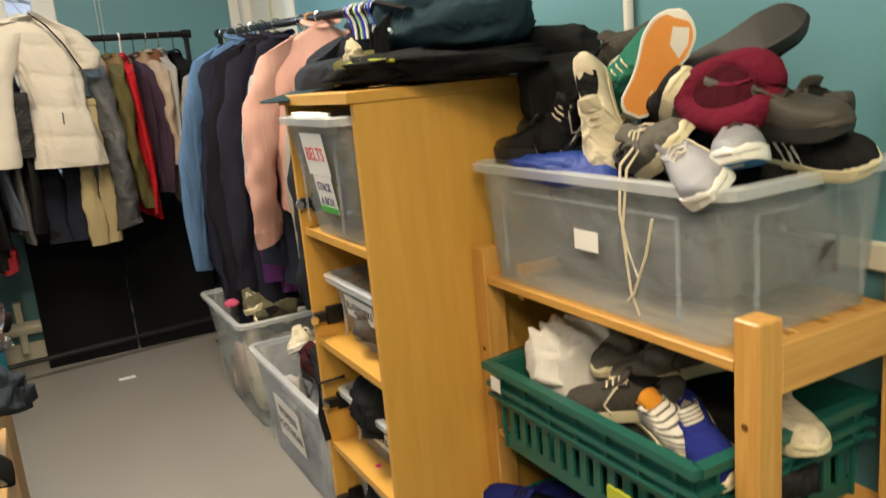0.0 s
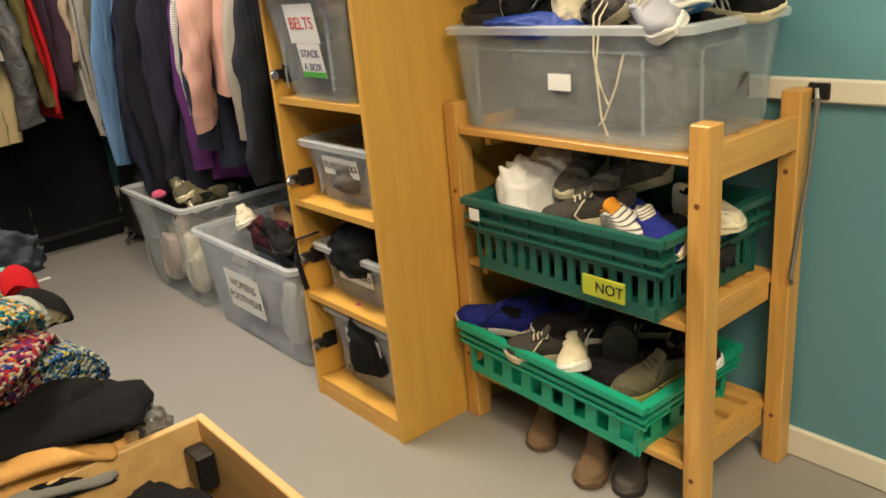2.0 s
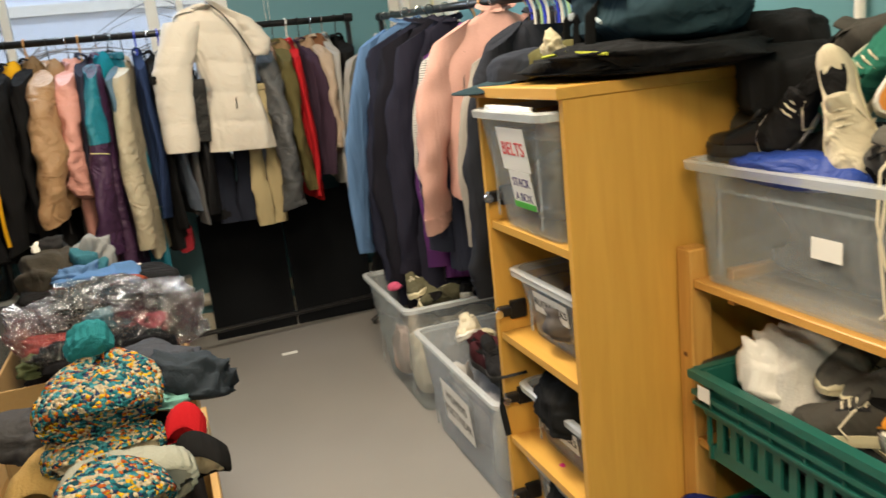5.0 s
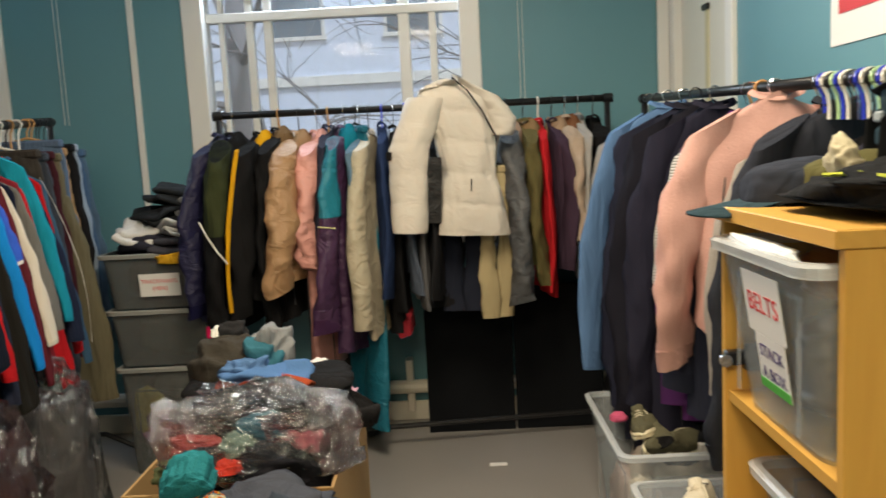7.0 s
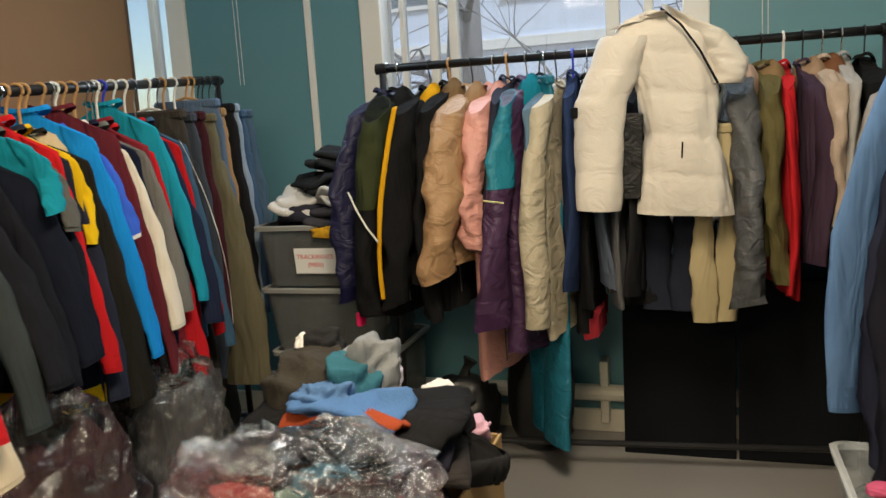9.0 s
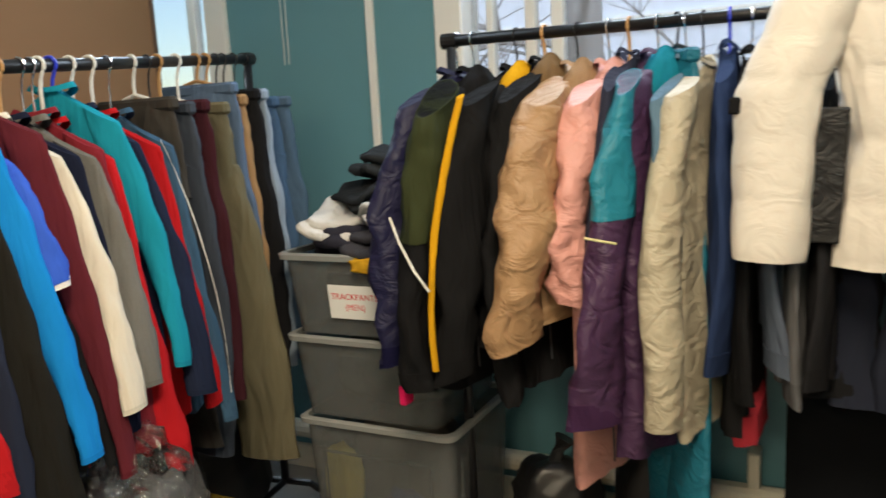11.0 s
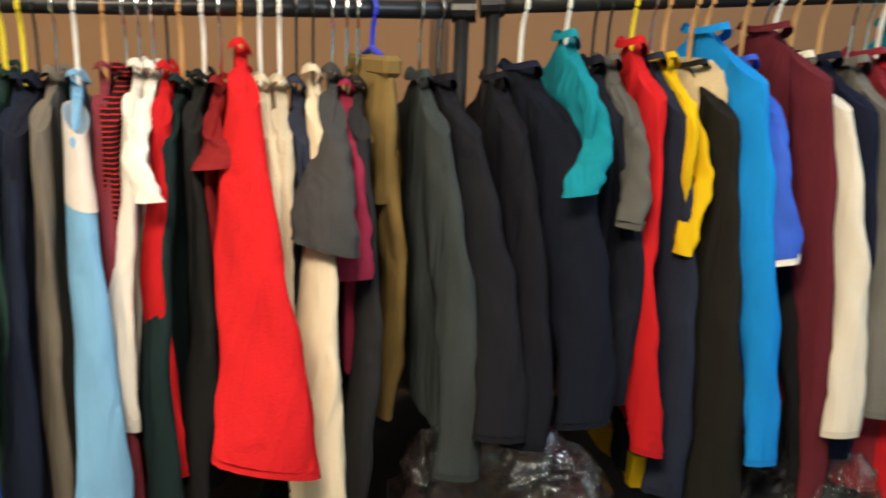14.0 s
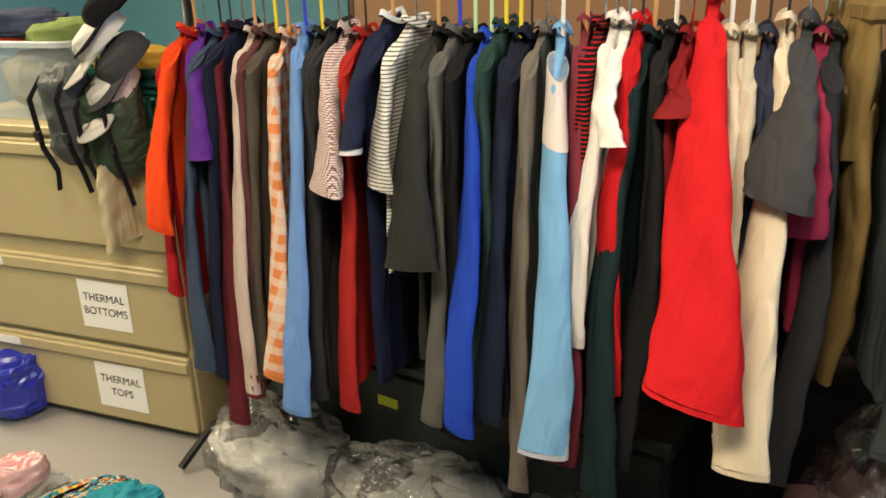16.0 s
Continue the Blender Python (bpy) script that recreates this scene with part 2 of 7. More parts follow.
# ---- furniture
setting("poster", boxes((XR - 0.004, 2.28, 1.60, XR - 0.001, 2.70, 2.15)), M_PAPER, "white paper notice with a red heading", "poster")
setting("poster_heading", boxes((XR - 0.006, 2.33, 1.685, XR - 0.0045, 2.65, 2.09)), mat("red_print", (0.55, 0.05, 0.06), 0.7), "red printed block on the notice", "poster")
setting("conduit_east", tube(bmesh.new(), [(XR - 0.012, 1.22, 0.94), (XR - 0.012, 1.22, ZC)], 0.011, 10), M_WHITE, "white plastic wall conduit", "conduit")
setting("conduit_north", boxes((-1.235, YF - 0.016, 1.05, -1.205, YF, ZC)), M_WHITE, "white plastic wall trunking", "conduit", 0.003)
for cx in (-1.585, -1.565, 0.655, 0.675):
    setting("blind_cord", tube(bmesh.new(), [(cx, YF - 0.02, 1.58), (cx, YF - 0.02, ZC)], 0.0016, 5), M_WHITE, "thin white hanging cord", "cord")
setting("skirting_pipe", tube(bmesh.new(), [(-1.7, YF - 0.06, 0.19), (1.2, YF - 0.06, 0.19)], 0.035, 12), M_CREAM, "cream painted heating pipe along the wall", "pipe")
for px in (-0.25, 0.02, 0.6):
    setting("pipe_bracket", boxes((px, YF - 0.075, 0.06, px + 0.035, YF, 0.33)), M_CREAM, "cream painted pipe bracket", "bracket", 0.004)


def window_unit(name, x0, x1, bars, label):
    y = YF + 0.05
    w = tagged(thing(name, label, "window"), kind="structure")
    part("window_frame", boxes((x0 - 0.07, YF - 0.02, WZ0 - 0.03, x0 + 0.03, y + 0.07, WZ1), (x1 - 0.03, YF - 0.02, WZ0 - 0.03, x1 + 0.07, y + 0.07, WZ1),
         (x0 + 0.03, YF - 0.015, WZ1 - 0.07, x1 - 0.03, y + 0.07, WZ1)), M_WHITE, w, bevel=0.005)
    part("window_sill", boxes((x0 - 0.1, YF - 0.11, WZ0 - 0.035, x1 + 0.1, YF + 0.02, WZ0)), M_WHITE, w, bevel=0.006)
    for bx, bw in bars:
        part("mullion", boxes((bx - bw, y, WZ0, bx + bw, y + 0.045, WZ1 - 0.07)), M_WHITE, w, bevel=0.004)
    part("transom", boxes((x0 + 0.03, y - 0.006, 2.04, x1 - 0.03, y + 0.05, 2.085)), M_WHITE, w, bevel=0.004)
    xs = [x0 + 0.03] + [b for b, _ in bars] + [x1 - 0.03]
    for a, b in zip(xs, xs[1:]):
        p = part("pane", boxes((a, y + 0.02, WZ0, b, y + 0.024, WZ1 - 0.07)), M_GLASS, w)
        p.visible_shadow = False


window_unit("window_1", WX0, WX1, ((-0.80, 0.012), (-0.66, 0.018), (-0.57, 0.02), (0.10, 0.028), (0.24, 0.018)), "white painted timber casement window, shut")
window_unit("window_2", VX0, VX1, ((-2.75, 0.02), (-2.35, 0.025), (-2.08, 0.02)), "white painted timber casement window behind the screen")

d = tagged(thing("door_1", "cream painted flush door, shut", "door"), kind="structure")
part("door_leaf", boxes((XR + 0.02, DY0 + 0.03, 0.005, XR + 0.06, DY1 - 0.03, DZ - 0.03)), M_CREAM, d)
part("door_frame", boxes((XR - 0.02, DY0 - 0.05, 0, XR + 0.1, DY0 + 0.03, DZ + 0.05), (XR - 0.02, DY1 - 0.03, 0, XR + 0.1, DY1 + 0.045, DZ + 0.05),
     (XR - 0.02, DY0 + 0.03, DZ - 0.03, XR + 0.1, DY1 - 0.03, DZ + 0.05)), M_WHITE, d, bevel=0.004)
part("vision_slot", boxes((XR + 0.014, 3.83, 1.40, XR + 0.0195, 3.87, 1.90)), mat("pale_yellow_strip", (0.62, 0.56, 0.34), 0.5), d, "narrow pale yellow strip on the door")
part("latch", boxes((XR + 0.004, 3.82, 1.90, XR + 0.0195, 3.89, 1.925)), M_BLACK, d, "small dark latch", bevel=0.003)
setting("trim_corner", boxes((1.325, YF - 0.022, 0.10, XR - 0.021, YF - 0.001, ZC)), M_WHITE, "white painted casing in the corner by the door", "trim", 0.003)

# the brown freestanding screen behind the rails
p = thing("partition_screen", "brown fabric covered freestanding room divider screen", "partition")
for y0, y1 in ((0.45, 2.27), (2.28, 4.10)):
    part("panel", boxes((-2.04, y0 + 0.02, 0.06, -2.0, y1 - 0.02, 1.985)), M_CORK, p)
    part("panel_edge", boxes((-2.045, y0, 0.0, -1.995, y0 + 0.02, 2.0), (-2.045, y1 - 0.02, 0, -1.995, y1, 2.0), (-2.045, y0 + 0.02, 1.985, -1.995, y1 - 0.02, 2.005)), mat("dark_brown_edging", (0.10, 0.05, 0.025), 0.5), p, bevel=0.003)

# ---------------------------------------------------------------- outside the window
M_RENDER = mat("pale_rendered_facade", (0.68, 0.75, 0.90), 0.85, vary=0.08, scale=0.8)
M_SLATE = mat("slate_roof", (0.12, 0.13, 0.15), 0.7)
M_DGLASS = mat("dark_far_glass", (0.16, 0.20, 0.25), 0.15)
M_BARK = mat("grey_bark", (0.22, 0.21, 0.22), 0.9, vary=0.3, scale=14, bump=0.5)
setting("ground", boxes((-120, YF + T, -1.25, 120, 260, -1.2)), mat("wet_asphalt", (0.055, 0.055, 0.058), 0.6), "grey asphalt ground outside", "ground")
hs = thing("house", "pale rendered house across the street", "house", pose(-0.5, 17, -1.2))
part("wall", boxes((-9, 0, 0, 9, 6, 8.2)), M_RENDER, hs)
part("roof", boxes((-9.3, -0.35, 8.2, 9.3, 6.3, 8.5), (-9, 1.5, 8.5, 9, 4.5, 9.8)), M_SLATE, hs)
part("string_course", boxes((-9, -0.06, 4.0, 9, -0.001, 4.2)), M_WHITE, hs)
for k, wx in enumerate((-7.0, -4.6, -2.2, 0.2, 2.6, 5.0, 7.4)):
    for wz in (1.3, 5.0):
        w = part("window", boxes((wx - 0.62, -0.05, wz - 0.08, wx + 0.62, -0.001, wz)), M_WHITE, hs)
        part("frame", boxes((wx - 0.6, -0.04, wz, wx - 0.53, -0.002, wz + 1.7), (wx + 0.53, -0.04, wz, wx + 0.6, -0.002, wz + 1.7), (wx - 0.53, -0.04, wz + 1.63, wx + 0.53, -0.002, wz + 1.7), (wx - 0.53, -0.045, wz + 0.82, wx + 0.53, -0.002, wz + 0.88)), M_WHITE, w)
        part("pane", boxes((wx - 0.53, -0.02, wz, wx + 0.53, -0.002, wz + 1.63)), M_DGLASS, w)


def bare_tree(m, seed, h=6.5):
    rnd = random.Random(seed)
    t = thing("tree", "bare winter tree with drooping twigs", "tree", m)
    trunk, limb = bmesh.new(), bmesh.new()
    tube(trunk, [(0, 0, 0), (0.05, 0, 1.5), (-0.05, 0.05, 3.2), (0.15, 0, 4.6)], [0.33, 0.27, 0.23, 0.16], 12)

    def branch(p, d, n, r, depth):
        pts, q = [p], p
        for _ in range(n):
            d = (d + Vector((rnd.uniform(-0.3, 0.3), rnd.uniform(-0.3, 0.3), rnd.uniform(-0.32, 0.2)))).normalized()
            q = q + d * rnd.uniform(0.22, 0.42)
            pts.append(q)
        tube(limb, pts, [r * (1 - 0.75 * i / n) for i in range(n + 1)], 5 if depth else 7)
        if depth < 3:
            for q in pts[1::2]:
                for _ in range(2):
                    branch(q, (d + Vector((rnd.uniform(-1, 1), rnd.uniform(-1, 1), rnd.uniform(-0.5, 0.5)))).normalized(), max(3, n - 1), r * 0.42, depth + 1)

    for k in range(4):
        a = k * 1.6 + rnd.random()
        branch(Vector((0.02, 0, 2.2 + 0.5 * k)), Vector((math.cos(a), math.sin(a), 0.6)).normalized(), 6, 0.055, 1)
    part("trunk", trunk, M_BARK, t, smooth=True)
    part("crown", limb, M_BARK, t)
    return t


bare_tree(pose(-1.9, 10.6, -1.2, 0, -6, 20), 4)
bare_tree(pose(1.9, 12.6, -1.2, 0, 5, 120), 9)

# ceiling fittings that hold the lamps
for lx, ly in LAMPS:
    c = thing("ceiling_light", "white ceiling tube light fitting, lit", "ceiling light", pose(lx, ly, ZC), "ceiling lights")
    part("housing", boxes((-0.28, -0.64, -0.05, 0.28, 0.64, -0.002)), M_WHITE, c, bevel=0.006)

# ---------------------------------------------------------------- bookcase
BX0, BX1, BY0, BY1, BZ = 0.752, 1.34, 1.30, 1.735, 1.25
bc = thing("bookcase", "light beech open cupboard with its doors removed", "bookcase")
part("side_panel", boxes((BX0, BY0, 0, BX1, BY0 + 0.018, BZ - 0.024)), M_OAK, bc, bevel=0.0015)
part("side_panel", boxes((BX0, BY1 - 0.018, 0, BX1, BY1, BZ - 0.024)), M_OAK, bc, bevel=0.0015)
part("back_panel", boxes((BX1 - 0.008, BY0 + 0.018, 0.0, BX1, BY1 - 0.018, BZ - 0.024)), M_OAK, bc)
part("top", boxes((BX0 - 0.014, BY0 - 0.004, BZ - 0.024, BX1, BY1 + 0.004, BZ)), M_OAKIN, bc, bevel=0.002)
SH = (0.06, 0.345, 0.635, 0.925)
part("plinth", boxes((BX0 + 0.004, BY0 + 0.018, 0, BX0 + 0.02, BY1 - 0.018, SH[0] - 0.018)), M_OAKIN, bc)
for z in SH:
    part("shelf", boxes((BX0 + 0.005, BY0 + 0.018, z - 0.018, BX1 - 0.008, BY1 - 0.018, z)), M_OAKIN, bc)
for z in (0.175, 0.455, 0.69, 0.985):
    hg = part("hinge", boxes((BX0 - 0.006, BY1 - 0.040, z - 0.011, BX0 + 0.03, BY1 - 0.0185, z + 0.014), (BX0 + 0.03, BY1 - 0.032, z - 0.024, BX0 + 0.075, BY1 - 0.0185, z + 0.024)), M_BLACK, bc, "dark steel cupboard hinge", bevel=0.003)
    part("hinge_cup", tube(bmesh.new(), [(BX0 - 0.008, BY1 - 0.047, z), (BX0 - 0.008, BY1 - 0.040, z)], 0.011, 12), M_CHROME, hg)


# ---------------------------------------------------------------- plastic boxes
def ring_rect(x, y, r, n=4):
    """Corner points of a rounded rectangle."""
    out = []
    for cx, cy, a0 in ((x - r, y - r, 0), (-x + r, y - r, 90), (-x + r, -y + r, 180), (x - r, -y + r, 270)):
        for k in range(n + 1):
            a = radians(a0 + 90 * k / n)
            out.append((cx + r * math.cos(a), cy + r * math.sin(a)))
    return out


def shell(bm, rings, close=True):
    """Skin through rings of points, closed by a floor at the first one."""
    vs = [[bm.verts.new(p) for p in r] for r in rings]
    n = len(rings[0])
    for a, b in zip(vs, vs[1:]):
        for k in range(n):
            bm.faces.new((a[k], a[(k + 1) % n], b[(k + 1) % n], b[k]))
    if close:
        bm.faces.new(vs[0][::-1])
    return bm


def tub(name, label, m, w, d, h, material, rim, taper=0.9, group="", ribs=True, foot=True):
    """A moulded open storage box: w along x, d along y, standing at z 0."""
    t = thing(name, label, "storage box", m, group)
    bm = bmesh.new()
    R = lambda k, z, dr=0.0: [(x, y, z) for x, y in ring_rect(w / 2 * k - dr, d / 2 * k - dr, 0.035)]
    k = lambda z: taper + (1 - taper) * z / h
    shell(bm, [R(k(0), 0), R(k(h * 0.3), h * 0.3), R(k(h * 0.7), h * 0.7), R(k(h), h), R(k(h), h, 0.003), R(k(h * 0.5), h * 0.5, 0.003), R(k(0), 0.004, 0.003)])
    bm.faces.new([v for v in bm.verts][-len(R(1, 0)):])
    part("body", bm, material, t, smooth=False)
    rb = bmesh.new()
    shell(rb, [R(1.0, h - 0.016), R(1.0, h - 0.016, -0.012), R(1.0, h - 0.001, -0.014), R(1.0, h + 0.003, -0.008), R(1.0, h + 0.003, 0.003), R(1.0, h - 0.016, 0.003)], False)
    part("rim", rb, rim, t)
    if ribs:
        for s in (-1, 1):
            e = s * (w / 2 * k(h * 0.5) + 0.002)
            part("end_rib", boxes((min(e, e + s * 0.004), -d * 0.33, h * 0.12, max(e, e + s * 0.004), -d * 0.31, h * 0.82), (min(e, e + s * 0.004), d * 0.31, h * 0.12, max(e, e + s * 0.004), d * 0.33, h * 0.82), (min(e, e + s * 0.004), -d * 0.31, h * 0.80, max(e, e + s * 0.004), d * 0.31, h * 0.82)), material, t)
            e = s * (d / 2 * k(h * 0.5) + 0.002)
            part("side_rib", boxes((-w * 0.36, min(e, e + s * 0.004), h * 0.12, -w * 0.35, max(e, e + s * 0.004), h * 0.8), (w * 0.35, min(e, e + s * 0.004), h * 0.12, w * 0.36, max(e, e + s * 0.004), h * 0.8), (-w * 0.35, min(e, e + s * 0.004), h * 0.78, w * 0.35, max(e, e + s * 0.004), h * 0.8)), material, t)
    return t


def sticker(parent, m, w, h, lines, ink=None, size=0.03, name="label"):
    """A paper label with its lettering; m: its centre, facing local z."""
    lb = part(name, boxes((-w / 2, -h / 2, 0, w / 2, h / 2, 0.0008)), M_PAPER, parent, "white paper label")
    lb.matrix_local = m
    for i, s in enumerate(lines):
        words(s, size, ink or M_INK, lb, pose(0, ((len(lines) - 1) / 2 - i) * size * 1.25, 0.0012))
    return lb


FACE_W = Matrix(((0, 0, -1, 0), (-1, 0, 0, 0), (0, 1, 0, 0), (0, 0, 0, 1)))     # turns a label to face -x
FACE_S = Matrix(((1, 0, 0, 0), (0, 0, -1, 0), (0, 1, 0, 0), (0, 0, 0, 1)))      # turns a label to face -y
FACE_E = Matrix(((0, 0, 1, 0), (1, 0, 0, 0), (0, 1, 0, 0), (0, 0, 0, 1)))       # turns a label to face +x

yc = (BY0 + BY1) / 2
t = tub("belt_box", "clear storage box labelled for belts on the top shelf", pose(0.985, yc - 0.005, SH[3]), 0.52, 0.345, 0.275, M_CLEAR, M_RIM, 0.84)
AT = lambda z, y: Matrix.Translation((-0.26 * (0.84 + 0.16 * z / 0.275) - 0.006, y, z)) @ FACE_W @ pose(0, 0, 0, 8.6)
sticker(t, AT(0.195, -0.015), 0.135, 0.095, ["BELTS"], M_REDINK, 0.042)
sticker(t, AT(0.105, -0.02), 0.105, 0.085, ["STACK", "A BOX"], mat("violet_ink", (0.05, 0.03, 0.16), 0.7), 0.027)
lb2 = part("label_strip", boxes((-0.0525, -0.042, 0.001, 0.0525, -0.028, 0.002)), mat("green_print", (0.08, 0.42, 0.06), 0.6), t)
lb2.matrix_local = AT(0.105, -0.02)
for z, hh, tx in ((SH[2], 0.17, 0.11), (SH[1], 0.155, 0.09), (SH[0], 0.245, 0.17)):
    t = tub("rucksack_box", "bluish clear storage box labelled for rucksacks", pose(1.03, yc - 0.005, z), 0.48, 0.36, hh, M_CLEARB, M_RIM, 0.86, "rucksack boxes in the cupboard")
    sticker(t, Matrix.Translation((-0.2064 - 0.0336 * tx / hh - 0.006, -0.005, tx)) @ FACE_W @ pose(0, 0, 0, 7), 0.165, 0.05, ["RUCKSACKS"], None, 0.028)
t = tub("footwear_box", "large clear storage box of women's footwear on the floor", pose(1.03, 2.22, 0, 0, 0, -90), 0.74, 0.50, 0.37, M_CLEARB, M_RIM, 0.86)
sticker(t, Matrix.Translation((-0.02, -0.241, 0.19)) @ FACE_S @ pose(0, 0, 0, 5), 0.26, 0.15, ["WOMENS", "FOOTWEAR"], None, 0.044)
tub("footwear_box", "large clear storage box heaped with shoes on the floor", pose(1.02, 2.93, 0, 0, 0, -90), 0.62, 0.52, 0.44, M_CLEAR, M_RIM, 0.8)

# ---------------------------------------------------------------- pine rack
RX0, RX1, RY0, RY1 = 0.985, 1.376, 0.535, 1.29
rk = thing("pine_rack", "varnished pine slatted shoe rack against the wall", "rack")
for x, y, h in ((RX0, RY0, 0.905), (RX1 - 0.05, RY0, 0.915), (RX0, RY1 - 0.045, 0.90), (RX1 - 0.05, RY1 - 0.045, 0.90)):
    po = part("post", boxes((x, y, 0, x + 0.05, y + 0.045, h)), M_PINE, rk, bevel=0.003)
    for kz in (0.16, 0.71):
        part("knot", tube(bmesh.new(), [(x - 0.001, y + 0.024, kz + 0.04 * math.sin(40 * (x + y + kz))), (x + 0.004, y + 0.024, kz + 0.04 * math.sin(40 * (x + y + kz)))], 0.006, 8), M_KNOT, po)
for z in (0.155, 0.49, 0.84):
    for y in (RY0 + 0.047, RY1 - 0.067):
        part("end_rail", boxes((RX0 + 0.05, y, z - 0.06, RX1 - 0.05, y + 0.02, z + 0.01)) if z < 0.8 else boxes((RX0 + 0.05, y - 0.045, z - 0.05, RX1 - 0.05, y - 0.025, z + 0.025)), M_PINEX, rk, bevel=0.002)
    for k in range(5):
        x = RX0 + 0.004 + k * 0.0805
        part("slat", boxes((x, RY0 + 0.046, z - 0.018, x + 0.058, RY1 - 0.047, z)), M_PINEY, rk, bevel=0.002)
hk = thing("wall_hook", "black metal hook on the dado rail", "hook")
part("plate", boxes((XR - 0.026, 0.50, 0.89, XR - 0.018, 0.545, 0.925)), M_BLACK, hk, bevel=0.002)
part("hook", tube(bmesh.new(), [(XR - 0.02, 0.52, 0.91), (XR - 0.05, 0.515, 0.915), (XR - 0.055, 0.51, 0.895)], 0.005, 8), M_CHROME, hk)
part("cord", tube(bmesh.new(), [(XR - 0.055, 0.508, 0.90), (XR - 0.06, 0.515, 0.74), (XR - 0.075, 0.523, 0.60), (XR - 0.085, 0.528, 0.50), (XR - 0.075, 0.528, 0.485)], 0.005, 6), mat("grey_cord", (0.16, 0.15, 0.14), 0.7), hk)
t = tub("shoe_box", "very large clear storage box heaped with shoes", pose(1.178, 0.925, 0.842, 0, 0, -90), 0.665, 0.375, 0.24, M_CLEAR, M_RIM, 0.93)
sticker(t, Matrix.Translation((0.022, -0.186, 0.125)) @ FACE_S, 0.064, 0.036, [], None, 0.01)


def crate(name, label, m, w, d, h, material, slots):
    """A stacking crate with pierced sides, a stepped band and a thick rim."""
    c = thing(name, label, "crate", m)
    k0 = 0.93
    part("base", boxes((-w / 2 * k0, -d / 2 * k0, 0, w / 2 * k0, d / 2 * k0, 0.006)), material, c)
    for s in (-1, 1):
        for ax, ln, off in ((0, w, d), (1, d, w)):
            n = slots if ax == 0 else max(4, int(slots * d / w))
            bm = bmesh.new()
            z1, z2 = h * 0.16, h * 0.52
            o0, o1 = off / 2 * k0, off / 2
            L = ln * (k0 + 0.03)
            bs = [(-L / 2, 0, L / 2, z1), (-L / 2, z2, L / 2, h)]
            pitch = L / n
            for i in range(n + 1):
                a = -L / 2 + i * pitch - pitch * 0.24
                bs.append((max(-L / 2, a), z1, min(L / 2, a + pitch * 0.48), z2))
            for a0, za, a1, zb in bs:
                oo = s * (o0 + (o1 - o0) * (za + zb) / 2 / h)
                p, q = sorted((oo, oo - s * 0.006))
                box(bm, *((a0, p, za, a1, q, zb) if ax == 0 else (p, a0, za, q, a1, zb)))
            part("side", bm, material, c)
            bm = bmesh.new()
            oo = s * (o1 + 0.004)
            for zz, tk, dz in ((h * 0.72, 0.010, 0.010), (h - 0.014, 0.018, 0.016), (h * 0.60, 0.008, 0.006)):
                p, q = sorted((oo - s * 0.006, oo - s * 0.006 + s * tk))
                ll = ln + 0.024
                box(bm, *((-ll / 2, p, zz, ll / 2, q, zz + dz) if ax == 0 else (p, -ln / 2, zz, q, ln / 2, zz + dz)))
            for i in range(n // 2):
                a = -ln / 2 + (i + 0.5) * ln / (n // 2)
                p, q = sorted((oo, oo - s * 0.008))
                box(bm, *((a - 0.003, p, h * 0.6, a + 0.003, q + 0.002, h - 0.014) if ax == 0 else (p, a - 0.003, h * 0.6, q + 0.002, a + 0.003, h - 0.014)))
            part("rim", bm, material, c)
    return c


c1 = crate("green_crate", "dark green pierced plastic crate of shoes", pose(1.14, 0.89, 0.495, 0, 0, -90), 0.56, 0.40, 0.185, M_GREEN, 14)
sticker(c1, Matrix.Translation((-0.245, -0.214, 0.15)) @ FACE_S, 0.035, 0.03, [], None, 0.01)
patch = part("printed_patch", boxes((0.09, -0.2115, 0.03, 0.20, -0.206, 0.075)), M_YLAB, c1, "worn yellow printed patch")
words("NOT", 0.034, M_INK, patch, Matrix.Translation((0.162, -0.2125, 0.0525)) @ FACE_S)
crate("green_crate", "bright green plastic crate of trainers", pose(1.125, 0.945, 0.165, 0, 3, -90), 0.575, 0.37, 0.145, M_GREEN2, 8)

# ---------------------------------------------------------------- rails
def garment_rail(label, a, b, legs, z_foot=0.1):
    """A steel clothes rail from a to b with T-shaped feet."""
    a, b = Vector(a), Vector(b)
    r = thing("clothes_rail", label, "clothes rail", group="clothes rails")
    d = (b - a).normalized()
    n = Vector((-d.y, d.x, 0)).normalized()
    part("top_bar", tube(bmesh.new(), [a, b], 0.0155, 12), M_BLACK, r, smooth=True)
    for e, s in ((a, 1), (b, -1)):
        if not legs[0 if s == 1 else 1]:
            continue
        q = e + d * s * 0.012
        part("upright", tube(bmesh.new(), [q + Vector((0, 0, 0.02)), Vector((q.x, q.y, z_foot))], 0.0135, 10), M_BLACK, r, smooth=True)
        part("end_cap", tube(bmesh.new(), [e - d * s * 0.012, e + d * s * 0.03], 0.021, 12), M_BLACK, r)
        part("foot", tube(bmesh.new(), [q + n * 0.24 - Vector((0, 0, q.z - 0.02)), Vector((q.x, q.y, z_foot)) + n * 0.10, Vector((q.x, q.y, z_foot)) - n * 0.10, q - n * 0.24 - Vector((0, 0, q.z - 0.02))], 0.0125, 8), M_BLACK, r)
    part("lower_bar", tube(bmesh.new(), [Vector((a.x, a.y, z_foot)), Vector((b.x, b.y, z_foot))], 0.012, 10), M_BLACK, r)
    return r


